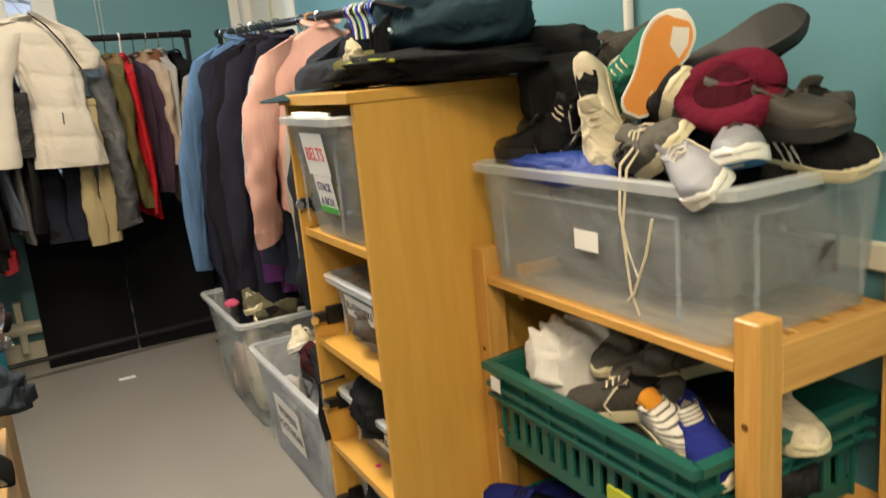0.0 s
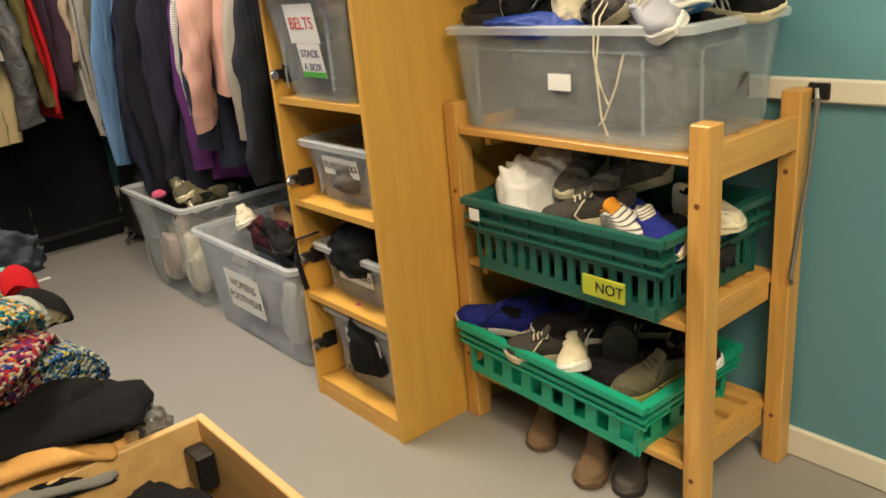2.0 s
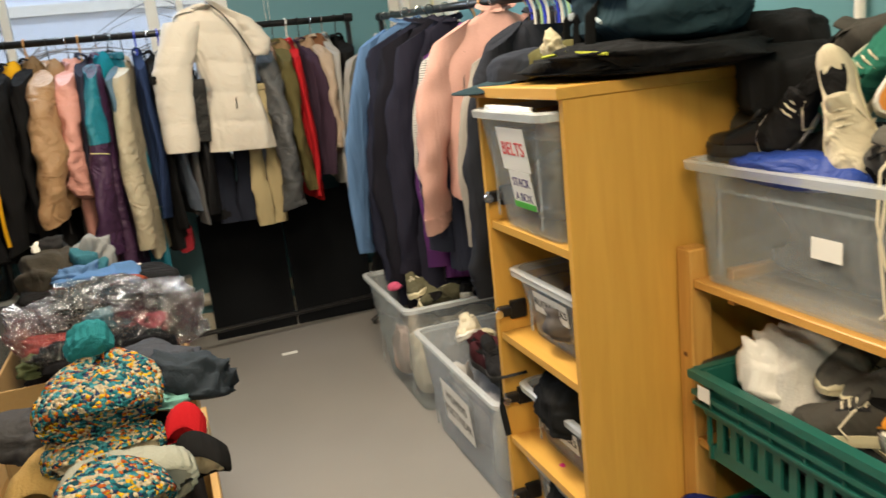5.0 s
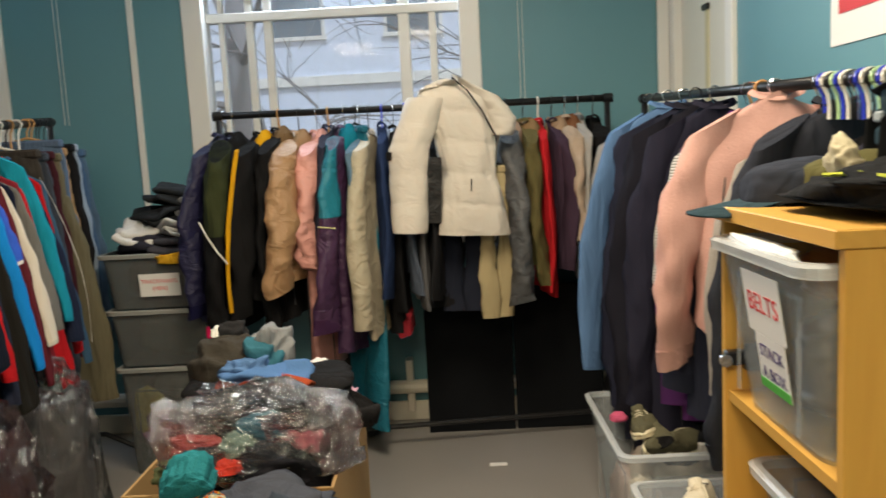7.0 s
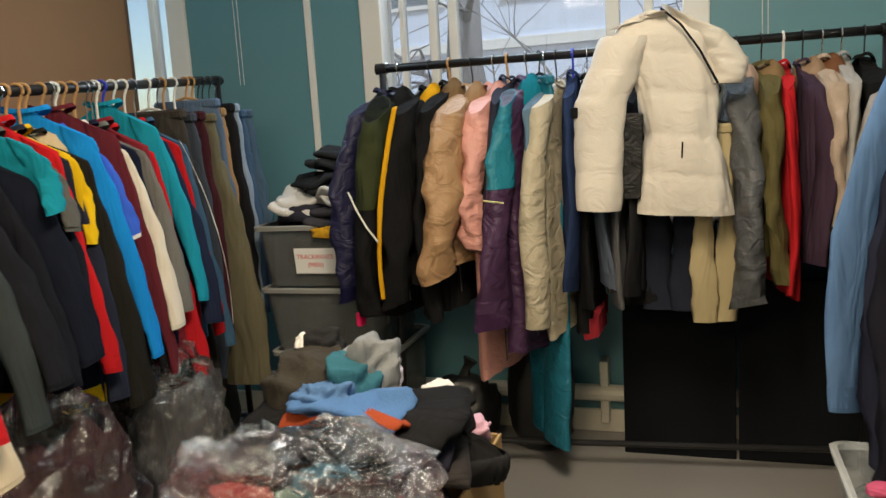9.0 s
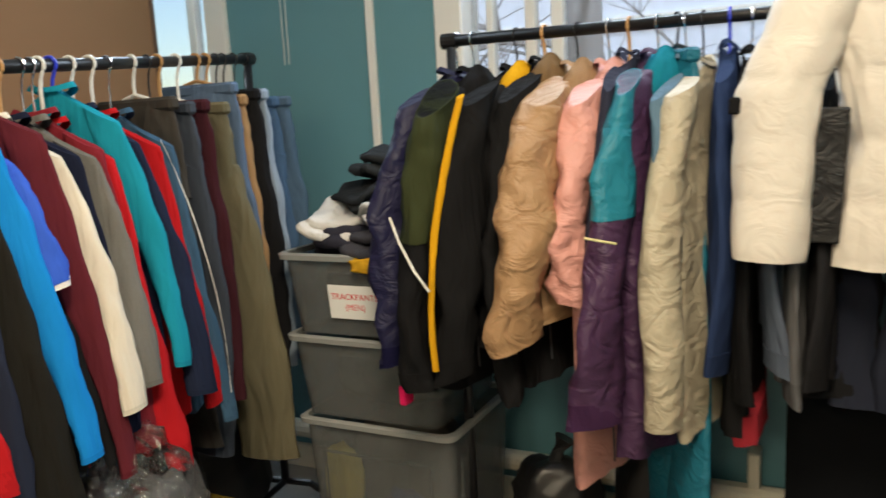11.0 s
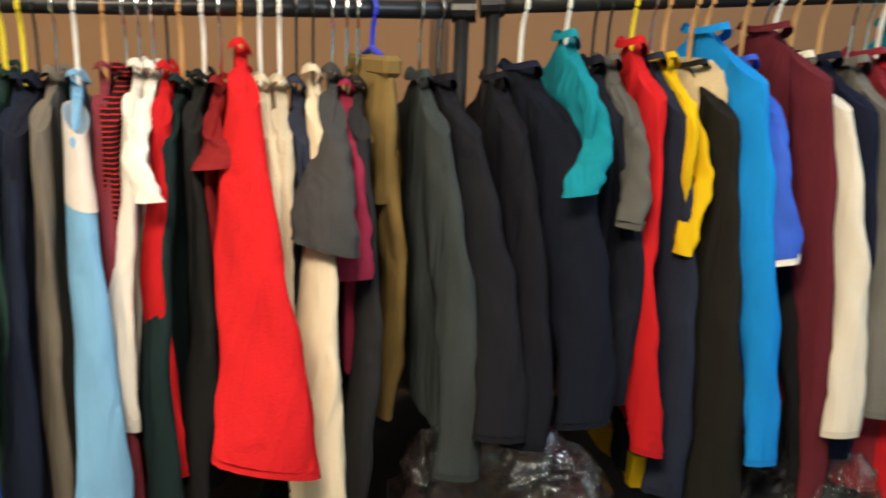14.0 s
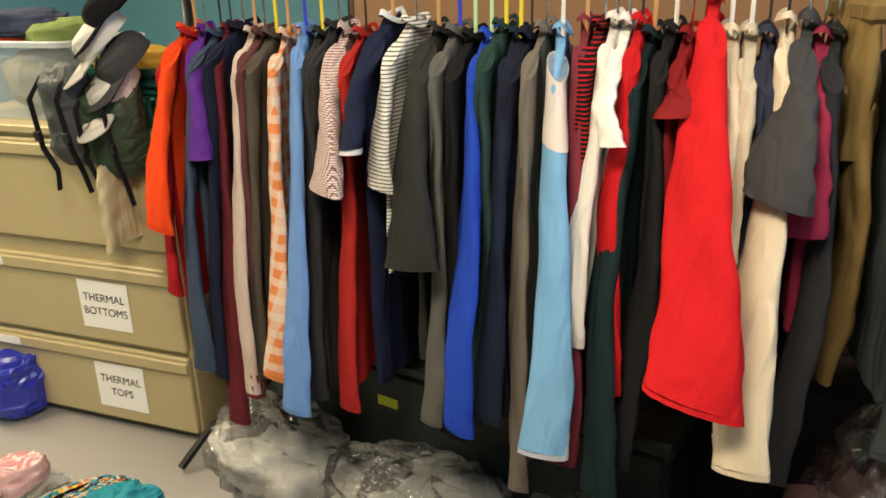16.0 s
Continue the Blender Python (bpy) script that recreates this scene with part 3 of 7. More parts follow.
RAIL_N = ((-0.72, 3.87, 1.562), (1.03, 4.03, 1.562))
RAIL_E = ((1.14, 3.85, 1.54), (1.16, 1.88, 1.463))
RAIL_W1 = ((-1.23, 0.52, 1.425), (-1.28, 2.36, 1.465))
RAIL_W2 = ((-1.285, 2.39, 1.475), (-1.52, 4.02, 1.585))
garment_rail("black steel clothes rail packed with winter coats", *RAIL_N, (1, 1))
garment_rail("black steel clothes rail of jumpers along the wall", *RAIL_E, (1, 1))
garment_rail("black steel clothes rail packed with shirts and jumpers", *RAIL_W1, (1, 1))
garment_rail("black steel clothes rail packed with tops and trousers", *RAIL_W2, (1, 1))

# ---------------------------------------------------------------- filing cabinet
cb = thing("filing_cabinet", "beige steel lateral filing cabinet with paper labels", "filing cabinet", pose(-1.13, 0.46, 0, 0, 0, 14))
CW, CH = 0.98, 1.00
part("body", boxes((-0.46, -CW, 0.03, -0.02, 0, CH)), M_CAB, cb, bevel=0.003)
part("plinth", boxes((-0.45, -CW + 0.01, 0, -0.03, -0.01, 0.03)), M_CABD, cb)
part("top", boxes((-0.47, -CW - 0.005, CH, 0.0, 0.005, CH + 0.025)), M_CAB, cb, bevel=0.004)
for z0, z1, txt in ((0.035, 0.305, ["THERMAL", "TOPS"]), (0.325, 0.60, ["THERMAL", "BOTTOMS"]), (0.66, 0.985, None)):
    dr = part("drawer", boxes((-0.02, -CW + 0.008, z0, 0.0, -0.008, z1)), M_CAB, cb, bevel=0.004)
    part("drawer_lip", boxes((-0.001, -CW + 0.008, z1 - 0.05, 0.012, -0.008, z1 - 0.012)), M_CAB, dr, bevel=0.004)
    part("card_holder", boxes((0.012, -CW + 0.42 - 0.25, z1 - 0.045, 0.014, -CW + 0.42 - 0.14, z1 - 0.018)), M_WHITE, dr)
    if txt:
        lb = sticker(cb, Matrix.Translation((0.0015, -0.295 if z0 < 0.1 else -0.305, (z0 + z1) / 2 - 0.01)) @ FACE_E, 0.20, 0.165, txt, None, 0.038)
# ---------------------------------------------------------------- clothes
CLOTH = {}


def cloth(color, kind="plain", color2=None):
    """Woven or knitted fabric; kinds: plain, shiny, knit, fleece, plaid, check, stripe, denim, heather."""
    key = (tuple(color), kind, tuple(color2 or ()))
    if key in CLOTH:
        return CLOTH[key]
    rough = {"shiny": 0.55}.get(kind, 0.92)
    m = mat(kind + "_fabric", color, rough, vary={"heather": 0.35, "denim": 0.35, "fleece": 0.3}.get(kind, 0.16), scale=7.0,
            fine={"knit": 190, "fleece": 260, "heather": 420}.get(kind, 650), bump={"knit": 0.9, "fleece": 0.8, "shiny": 0.12}.get(kind, 0.3))
    nt = m.node_tree
    b = nt.nodes["Principled BSDF"]
    b.inputs["Sheen Weight"].default_value = 0.0
    b.inputs["Specular IOR Level"].default_value = 0.4 if kind == "shiny" else 0.08
    co = nt.nodes.new("ShaderNodeTexCoord")
    # soft wrinkles
    wr = nt.nodes.new("ShaderNodeTexNoise")
    wr.inputs["Scale"].default_value, wr.inputs["Detail"].default_value, wr.inputs["Distortion"].default_value = (13, 3.5, 1.4) if kind == "shiny" else (8, 2.5, 0.9)
    mp = nt.nodes.new("ShaderNodeMapping")
    mp.inputs["Scale"].default_value = (1.0, 1.0, 1.25) if kind == "shiny" else (1.7, 1.7, 0.45)
    nt.links.new(co.outputs["Object"], mp.inputs[0])
    nt.links.new(mp.outputs[0], wr.inputs["Vector"])
    b2 = nt.nodes.new("ShaderNodeBump")
    b2.inputs["Strength"].default_value, b2.inputs["Distance"].default_value = {"shiny": 0.6, "knit": 0.35}.get(kind, 0.75), 0.028
    nt.links.new(wr.outputs["Fac"], b2.inputs["Height"])
    old = next(n for n in nt.nodes if n.type == "BUMP" and n != b2)
    nt.links.new(b2.outputs[0], old.inputs["Normal"])
    if kind in ("plaid", "check", "stripe"):
        src = b.inputs["Base Color"].links[0].from_socket
        scl = {"plaid": 7.5, "check": 60.0, "stripe": 38.0}[kind]
        for axis in (("X", "Z") if kind != "stripe" else ("Z",)):
            wv = nt.nodes.new("ShaderNodeTexWave")
            wv.bands_direction = axis
            wv.inputs["Scale"].default_value, wv.inputs["Distortion"].default_value = scl, 0.4
            nt.links.new(co.outputs["Object"], wv.inputs["Vector"])
            rp = nt.nodes.new("ShaderNodeValToRGB")
            rp.color_ramp.elements[0].position, rp.color_ramp.elements[1].position = (0.5, 0.62) if kind == "plaid" else (0.72, 0.8)
            mx = nt.nodes.new("ShaderNodeMixRGB")
            mx.inputs[2].default_value = (*color2, 1)
            mu = nt.nodes.new("ShaderNodeMath")
            mu.operation = "MULTIPLY"
            mu.inputs[1].default_value = 0.55 if kind == "plaid" else 0.85
            nt.links.new(wv.outputs["Fac"], rp.inputs[0])
            nt.links.new(rp.outputs[0], mu.inputs[0])
            nt.links.new(mu.outputs[0], mx.inputs[0])
            nt.links.new(src, mx.inputs[1])
            src = mx.outputs[0]
        nt.links.new(src, b.inputs["Base Color"])
    CLOTH[key] = m
    return m


def skin(rings, cap=True):
    """A smooth mesh through rings (an array of shape rings, points, 3)."""
    rings = np.asarray(rings, float)
    n, k, _ = rings.shape
    bm = bmesh.new()
    vs = [[bm.verts.new(p) for p in r] for r in rings]
    for a, b in zip(vs, vs[1:]):
        for i in range(k):
            bm.faces.new((a[i], a[(i + 1) % k], b[(i + 1) % k], b[i]))
    if cap:
        for f in (bm.faces.new(vs[0][::-1]), bm.faces.new(vs[-1])):
            for e in f.edges:
                e.smooth = False
    return bm


def body_rings(rnd, z0, z1, w, th, neck=0.06, flare=0.06, puff=0, folds=0.012, n=26, k=28, sway=0.0):
    """The trunk of a garment on a hanger: neck, sloping shoulders, a hem with folds."""
    u = np.linspace(0, 1, n)[:, None]
    a = np.linspace(0, 2 * math.pi, k, endpoint=False)[None, :]
    sh = min(0.4, 0.105 / max(0.1, z0 - z1))
    s = np.clip(u / sh, 0, 1)
    hw = neck + (w - neck) * np.sin(s * math.pi / 2) ** 1.05
    hw = hw * (1 + flare * u)
    ht = th * (0.55 + 0.45 * np.clip(u * 2.5, 0, 1))
    if puff:
        q = np.abs(np.sin(math.pi * u * puff)) ** 0.5
        q = q ** 0.6
        hw, ht = hw + 0.005 * (q - 0.6), ht * (0.94 + 0.08 * q)
    f1, f2, f3 = [rnd.uniform(0, 6.28) for _ in range(3)]
    k1, k2 = rnd.choice((3, 4, 5)), rnd.choice((6, 7, 9))
    fold = folds * (0.25 + u) * (np.sin(k1 * a + f1 + 1.5 * u) + 0.6 * np.sin(k2 * a + f2 - 2 * u) + 0.3 * np.sin(13 * a + f3 + 9 * u))
    fold = fold + folds * 0.35 * np.sin(22 * u + 3 * a + f2)
    c, sn = np.cos(a), np.sin(a)
    x = (hw + 0.8 * fold) * np.sign(c) * np.abs(c) ** 0.75
    y = (ht + fold) * np.sign(sn) * np.abs(sn) ** 0.8 + sway * u ** 1.5
    z = z0 + (z1 - z0) * u + 0.018 * (np.abs(c)) * np.clip(1 - u / (sh * 1.3), 0, 1) * -1.0 * 2 + 0.012 * np.sin(2 * a + f3) * u
    return np.stack([x, y, z + 0 * x], -1)


def sleeve_rings(rnd, p0, p1, r0, r1, flat=0.6, puff=0, n=26, k=16, bow=0.03, crease=0.005, twist=(0.0, 0.0), tilt=0.0, ease=True):
    """A sleeve or leg hanging from p0 to p1, with creases."""
    p0, p1 = np.array(p0, float), np.array(p1, float)
    u = np.linspace(0, 1, n)[:, None]
    a = np.linspace(0, 2 * math.pi, k, endpoint=False)[None, :]
    cx = p0[0] + (p1[0] - p0[0]) * (np.sin(u * math.pi / 2) ** 0.9 if ease else 1.25 * u - 0.25 * u ** 3) + np.sign(p1[0]) * bow * np.sin(math.pi * u) ** 1.2
    kink = rnd.uniform(-0.022, 0.022)
    cy = p0[1] + (p1[1] - p0[1]) * u + kink * np.clip(1 - np.abs(u - 0.5) * 2.2, 0, 1)
    cz = p0[2] + (p1[2] - p0[2]) * u
    r = r0 + (r1 - r0) * u
    if puff:
        r = r * (0.95 + 0.07 * np.abs(np.sin(math.pi * u * puff)) ** 0.35)
    f1, f2 = rnd.uniform(0, 6.28), rnd.uniform(0, 6.28)
    r = r + crease * np.sin(2 * a + 9 * u + f1) + crease * 0.8 * np.sin(a * 3 - 17 * u + f2) + crease * 0.5 * np.sin(31 * u + 2 * a)
    r = r + crease * 0.9 * (0.5 - np.abs(np.sin(4.2 * a + 12 * u + f2))) * (0.4 + u) + crease * 0.7 * (0.5 - np.abs(np.sin(a - 21 * u * (1 + 0.3 * math.sin(f1)) + f1)))
    tw = np.radians(twist[0] + (twist[1] - twist[0]) * u)
    px, py = r * np.cos(a), r * flat * np.sin(a)
    x = cx + px * np.cos(tw) - py * np.sin(tw)
    y = cy + px * np.sin(tw) + py * np.cos(tw) + 0.012 * np.sin(5 * u + f1) * u
    z = cz + 0.5 * r * np.cos(a) * np.clip(1 - u * 4, 0, 1) * -np.sign(p1[0]) + tilt * px * u ** 8
    return np.stack([x, y, z + 0 * x], -1)


HANGERS = [mat("black_plastic_hanger", (0.015, 0.015, 0.017), 0.35), mat("white_plastic_hanger", (0.75, 0.74, 0.70), 0.35),
           mat("wooden_hanger", (0.50, 0.28, 0.11), 0.4), mat("blue_plastic_hanger", (0.03, 0.05, 0.55), 0.3), M_CHROME,
           mat("yellow_plastic_hanger", (0.75, 0.60, 0.03), 0.35), mat("pale_green_hanger", (0.45, 0.68, 0.35), 0.35)]


def hanger(parent, which, z=-0.085, w=0.19, bar=True):
    bm = bmesh.new()
    pts = [(-0.019, 0, -0.006)] + [(0.019 * math.cos(t), 0, 0.019 * math.sin(t)) for t in np.linspace(math.pi, -0.9, 9)] + [(0.004, 0, -0.032), (0, 0, -0.055), (0, 0, z)]
    r = 0.0028 if which in (0, 4) else 0.0046
    tube(bm, pts, r, 6)
    if bar:
        tube(bm, [(-w, 0, z - 0.075), (-0.05, 0, z - 0.012), (0, 0, z), (0.05, 0, z - 0.012), (w, 0, z - 0.075)], 0.006, 6)
    return part("hanger", bm, HANGERS[which], parent)


def garment(name, label, m, color, kind="plain", zs=-0.75, zb=None, w=0.205, th=0.03, sleeve_color=None, cuff=None, puff=0, hood=None, collar=None,
            seed=0, stripe=None, stripe_w=0.02, color2=None, short=False, hang=0, flare=0.06, swing=0.0, out=0.035, yoke=None, r0=0.07, r1=0.046, zipper=None, hem=None, wide=False, face=None, drop=None, yoke_len=0.33):
    """A top on a hanger hung from the rail at the origin; x across the rail, z down. zs: where the sleeves end, zb: the hem."""
    rnd = random.Random(seed * 7 + 3)
    label = label if len(label.split()) > 3 else label + " on a hanger"
    g = thing(name, label, {"jacket": "jacket", "coat": "coat", "jumper": "jumper"}.get(name, name.split("_")[-1]), m)
    fab = cloth(color, kind, color2)
    top = -drop if drop else -0.062 - 0.03 * rnd.random()
    zb = zb if zb is not None else zs - 0.03
    part("body", skin(body_rings(rnd, top, zb, w, th, flare=flare, puff=puff, folds=((0.008 if th < 0.045 else 0.013) if not puff else 0.006) if face is None else 0.006, sway=rnd.uniform(-0.02, 0.02) * (face is None))), fab, g, smooth=True)
    sf = cloth(sleeve_color, kind, color2) if sleeve_color else fab
    for s in (-1, 1):
        end = (s * (w + (out if not short else out * 0.5 - 0.01)), swing + rnd.uniform(-0.012, 0.012), zs + rnd.uniform(-0.01, 0.01) * (s < 0))
        R = sleeve_rings(rnd, (s * (w - 0.055), 0, top - 0.07), end, r0 * 0.92, (r1 if not short or face is not None else r0 * 1.0), ((0.30 if th < 0.045 else 0.52) if not puff else 0.7) if face is None else 0.36, puff and puff + 2, bow=0.02 if face is None else 0.0, twist=(rnd.uniform(-20, 20), (rnd.uniform(-42, 42) if not short else 12) if not wide else 38) if face is None else (8, face), tilt=(rnd.uniform(-0.35, 0.35) if not short else 0.25) if face is None else rnd.uniform(-0.2, 0.2), crease=(0.0034 if th < 0.045 else 0.009) if face is None else 0.003, ease=face is None)
        sl = part("sleeve", skin(R), sf, g, smooth=True)
        if cuff or not (short or puff):
            C = R[-3:] * 1.0
            mid = C.mean(1, keepdims=True)
            C = mid + (C - mid) * 1.02
            C[:, :, 2] -= 0.012
            part("cuff", skin(C), cloth(cuff, "knit") if cuff else cloth(tuple(c * 0.86 for c in (sleeve_color or color)), "knit"), sl, smooth=True)
        if yoke:
            Y = R[: int(len(R) * yoke_len)].copy()
            mid = Y.mean(1, keepdims=True)
            part("shoulder_panel", skin(mid + (Y - mid) * 1.05), cloth(yoke, kind), sl, smooth=True)
    # neck
    nk = bmesh.new()
    a = np.linspace(0, 2 * math.pi, 16, endpoint=False)
    cw, cth, ch = 0.058, max(0.018, th * 0.6), -0.006 + 0.008 * rnd.random()
    ringsn = [np.stack([cw * q * np.cos(a), cth * q * np.sin(a), np.full(16, z) + 0.010 * np.cos(a) ** 2 - 0.014 * np.clip(np.sin(a), 0, 1)], -1) for q, z in ((1.25, top - 0.012), (1.08, top + ch * 0.5), (1.0, top + ch), (0.84, top + ch - 0.003), (0.8, top - 0.01))]
    part("collar", skin(ringsn, False), cloth(collar, "knit") if isinstance(collar, tuple) else fab, g, smooth=True)
    nk.free()
    if hood:
        a = np.linspace(0, 2 * math.pi, 18, endpoint=False)
        hr = []
        for q, z, yy in ((0.045, -0.002, 0.012), (0.085, -0.02, 0.016), (0.115, -0.055, 0.022), (0.12, -0.10, 0.026), (0.10, -0.15, 0.03), (0.05, -0.19, 0.03)):
            hr.append(np.stack([q * np.cos(a) * (1 + 0.06 * np.sin(3 * a + z * 40)), yy + (0.35 * q + 0.012) * np.sin(a), np.full(18, top + z) + 0.015 * np.sin(2 * a)], -1))
        hd = part("hood", skin(hr), cloth(hood, "fleece") if isinstance(hood, tuple) else fab, g, smooth=True)
    if stripe:
        R = sleeve_rings(rnd, (w - 0.045, 0, top - 0.075), (w + out + 0.004, swing, zs + 0.02), r0 * stripe_w, r1 * stripe_w, 1.0, bow=0.02, crease=0.0006)
        R[:, :, 0] += r0 * 0.86
        part("sleeve_stripe", skin(R), cloth(stripe), g, smooth=True)
    if th >= 0.045:
        fr = random.Random(seed + 5)
        for sg in (-1, 1):
            part("pocket", boxes((sg * w * 0.45 - 0.045, sg * (th + 0.004) - 0.007, zb + 0.16, sg * w * 0.45 + 0.045, sg * (th + 0.004) + 0.007, zb + 0.185 + 0.02 * fr.random())), fab, g, bevel=0.005)
            part("zip", tube(bmesh.new(), [(w * 0.62, sg * (th * 0.75), top - 0.14), (w * 0.72, sg * (th * 0.95 + 0.004), (top + zb) / 2), (w * 0.66, sg * (th + 0.008), zb + 0.05)], 0.0025, 6), cloth((0.05, 0.05, 0.055), "shiny"), g)
    if zipper:
        part("zip", boxes((-0.006, th + 0.004, zb + 0.02, 0.006, th + 0.009, top - 0.02), (-0.006, -th - 0.009, zb + 0.02, 0.006, -th - 0.004, top - 0.02)), cloth(zipper), g)
    if hem:
        B = body_rings(random.Random(seed * 7 + 3), top, zb, w, th, flare=flare, puff=puff, folds=0.008 if not puff else 0.004, sway=0)[-3:]
        mid = B.mean(1, keepdims=True)
        part("hem_band", skin(mid + (B - mid) * 1.05), cloth(hem), g, smooth=True)
    hanger(g, hang, top - 0.05, min(0.19, w - 0.035))
    return g


def trousers(name, label, m, color, kind="plain", zb=-1.0, w=0.17, seed=0, hang=0, r1=0.085, out=0.02, color2=None):
    rnd = random.Random(seed * 5 + 1)
    label = label if len(label.split()) > 3 else label + " on a hanger"
    g = thing(name, label, "trousers", m)
    fab = cloth(color, kind, color2)
    top = -0.07 - 0.06 * rnd.random()
    w = w * rnd.uniform(0.86, 1.04)
    part("waist", skin(body_rings(rnd, top, top - 0.26, w, 0.026, neck=w * 0.92, flare=0.02, folds=0.006, n=12)), fab, g, smooth=True)
    for s in (-1, 1):
        R = sleeve_rings(rnd, (s * w * 0.52, 0, top - 0.14), (s * (w * 0.52 + out), rnd.uniform(-0.01, 0.01), zb), w * 0.5, r1, 0.34, bow=0.01, crease=0.005)
        part("leg", skin(R), fab, g, smooth=True)
    part("waistband", boxes((-w * 0.97, -0.017, top - 0.035, w * 0.97, 0.017, top + 0.001)), fab, g, bevel=0.008)
    hanger(g, hang, top + 0.012, w * 0.8)
    return g


def on_rail(rail, f, turn, jitter=0.0):
    """The pose of a hook at the fraction f of a rail; turn: degrees, 0 puts local x square to the rail, on its left side."""
    a, b = Vector(rail[0]), Vector(rail[1])
    p, d = a.lerp(b, f), (b - a)
    ang = math.degrees(math.atan2(d.y, d.x)) + 90 + turn
    return pose(p.x, p.y, p.z, 0, 0, ang)


def frac(rail, axis, v):
    return (v - rail[0][axis]) / (rail[1][axis] - rail[0][axis])


NAVY, BLACK, CHAR, GREY, MAROON = (0.011, 0.014, 0.031), (0.010, 0.010, 0.011), (0.026, 0.026, 0.029), (0.10, 0.098, 0.092), (0.11, 0.018, 0.026)
RED, WHITE, CREAM = (0.43, 0.012, 0.016), (0.72, 0.70, 0.66), (0.62, 0.53, 0.39)
SLATE, TAN, YELLOW = (0.045, 0.065, 0.11), (0.36, 0.21, 0.10), (0.70, 0.45, 0.01)

def hung(rail, y, swing, reach, z_cuff, wide, kind_of, color, fabric, label, **o):
    """A top or a pair of trousers at y on a long rail; its front sleeve ends reach out from the rail and swing along it."""
    seed = int(round(y * 1000))
    rnd = random.Random(seed)
    lean = math.degrees(math.atan2(rail[0][0] - rail[1][0], rail[1][1] - rail[0][1]))
    m = on_rail(rail, frac(rail, 1, y), 180 - lean + math.degrees(math.atan2(swing, reach)))
    zr, R = m.translation.z, math.hypot(swing, reach)
    hang = o.pop("hang", rnd.choice((0, 0, 4, 4, 4, 2)))
    if kind_of in ("trousers", "jeans"):
        g = trousers(kind_of, label, m, color, fabric, z_cuff - zr, seed=seed, hang=hang, **o)
    else:
        body = o.pop("body", z_cuff + rnd.uniform(-0.05, 0.04))
        w = o.pop("w", min(0.185, R - 0.03))
        g = garment(kind_of, label, m, color, fabric, z_cuff - zr, body - zr, w=w, th=o.pop("th", 0.019), out=R - w, r0=o.pop("r0", 0.05), r1=wide / 2,
                    face=o.pop("face", 68), drop=o.pop("drop", 0.095 + 0.03 * rnd.random()), flare=0.0, seed=seed, hang=hang, **o)
    return tagged(g, group="clothes on the long rails")


# west rail, near half: place, swing, reach, height and breadth of the cuff
A = functools.partial(hung, RAIL_W1)
A(0.535, 0.13, 0.27, 0.83, 0.10, "t_shirt", (0.72, 0.06, 0.012), "plain", "orange fleece top with elbow-length sleeves", body=0.80, r0=0.07)
A(0.56, 0.05, 0.22, 0.62, 0.07, "jumper", (0.36, 0.015, 0.02), "plain", "dark red long-sleeved jumper")
A(0.60, 0.19, 0.27, 1.00, 0.15, "t_shirt", (0.09, 0.025, 0.23), "plain", "purple cotton T-shirt", short=True, body=0.64, r0=0.075, face=30)
A(0.66, 0.08, 0.26, 0.44, 0.10, "jumper", SLATE, "heather", "slate blue sweatshirt with ribbed cuffs")
A(0.70, 0.15, 0.25, 0.30, 0.075, "jumper", MAROON, "plain", "maroon long-sleeved jumper")
A(0.747, 0.05, 0.25, 0.43, 0.08, "jacket", NAVY, "plain", "navy track jacket with white print")
A(0.79, 0.13, 0.27, 0.41, 0.055, "jumper", (0.50, 0.40, 0.36), "plain", "faded cream pink jumper", cuff=MAROON)
A(0.825, 0.09, 0.24, 0.40, 0.07, "jumper", (0.09, 0.035, 0.035), "knit", "dark plum knitted jumper")
A(0.865, 0.08, 0.24, 0.46, 0.06, "shirt", (0.07, 0.06, 0.05), "plain", "dark brown shirt", hang=5)
A(0.907, 0.15, 0.29, 0.51, 0.075, "shirt", (0.60, 0.20, 0.07), "plaid", "orange and white plaid shirt", color2=(0.62, 0.56, 0.48), body=0.56)
A(0.965, 0.19, 0.30, 0.45, 0.075, "shirt", (0.13, 0.25, 0.54), "plain", "mid blue cotton shirt with an open cuff", hang=3)
A(1.02, 0.12, 0.24, 0.46, 0.08, "jumper", CHAR, "heather", "charcoal heather jumper", hang=5)
A(1.075, 0.05, 0.20, 0.47, 0.07, "jumper", (0.03, 0.028, 0.03), "plain", "charcoal cotton jumper")
A(1.105, 0.14, 0.33, 0.985, 0.15, "shirt", (0.66, 0.60, 0.56), "check", "white short-sleeved shirt with maroon checks", short=True, body=0.95, color2=(0.16, 0.03, 0.05), r0=0.075, face=40)
A(1.155, 0.08, 0.24, 0.455, 0.07, "jumper", (0.34, 0.022, 0.02), "knit", "brick red ribbed jumper")
A(1.235, 0.10, 0.33, 1.09, 0.11, "polo_shirt", (0.013, 0.018, 0.045), "plain", "navy polo shirt with white tipped collar", short=True, body=0.50, collar=(0.66, 0.66, 0.68), cuff=(0.55, 0.56, 0.62), drop=0.085, r0=0.075, face=40, th=0.026)
A(1.30, 0.05, 0.25, 1.00, 0.09, "t_shirt", (0.70, 0.68, 0.62), "stripe", "white and black striped T-shirt", short=True, body=0.80, color2=BLACK)
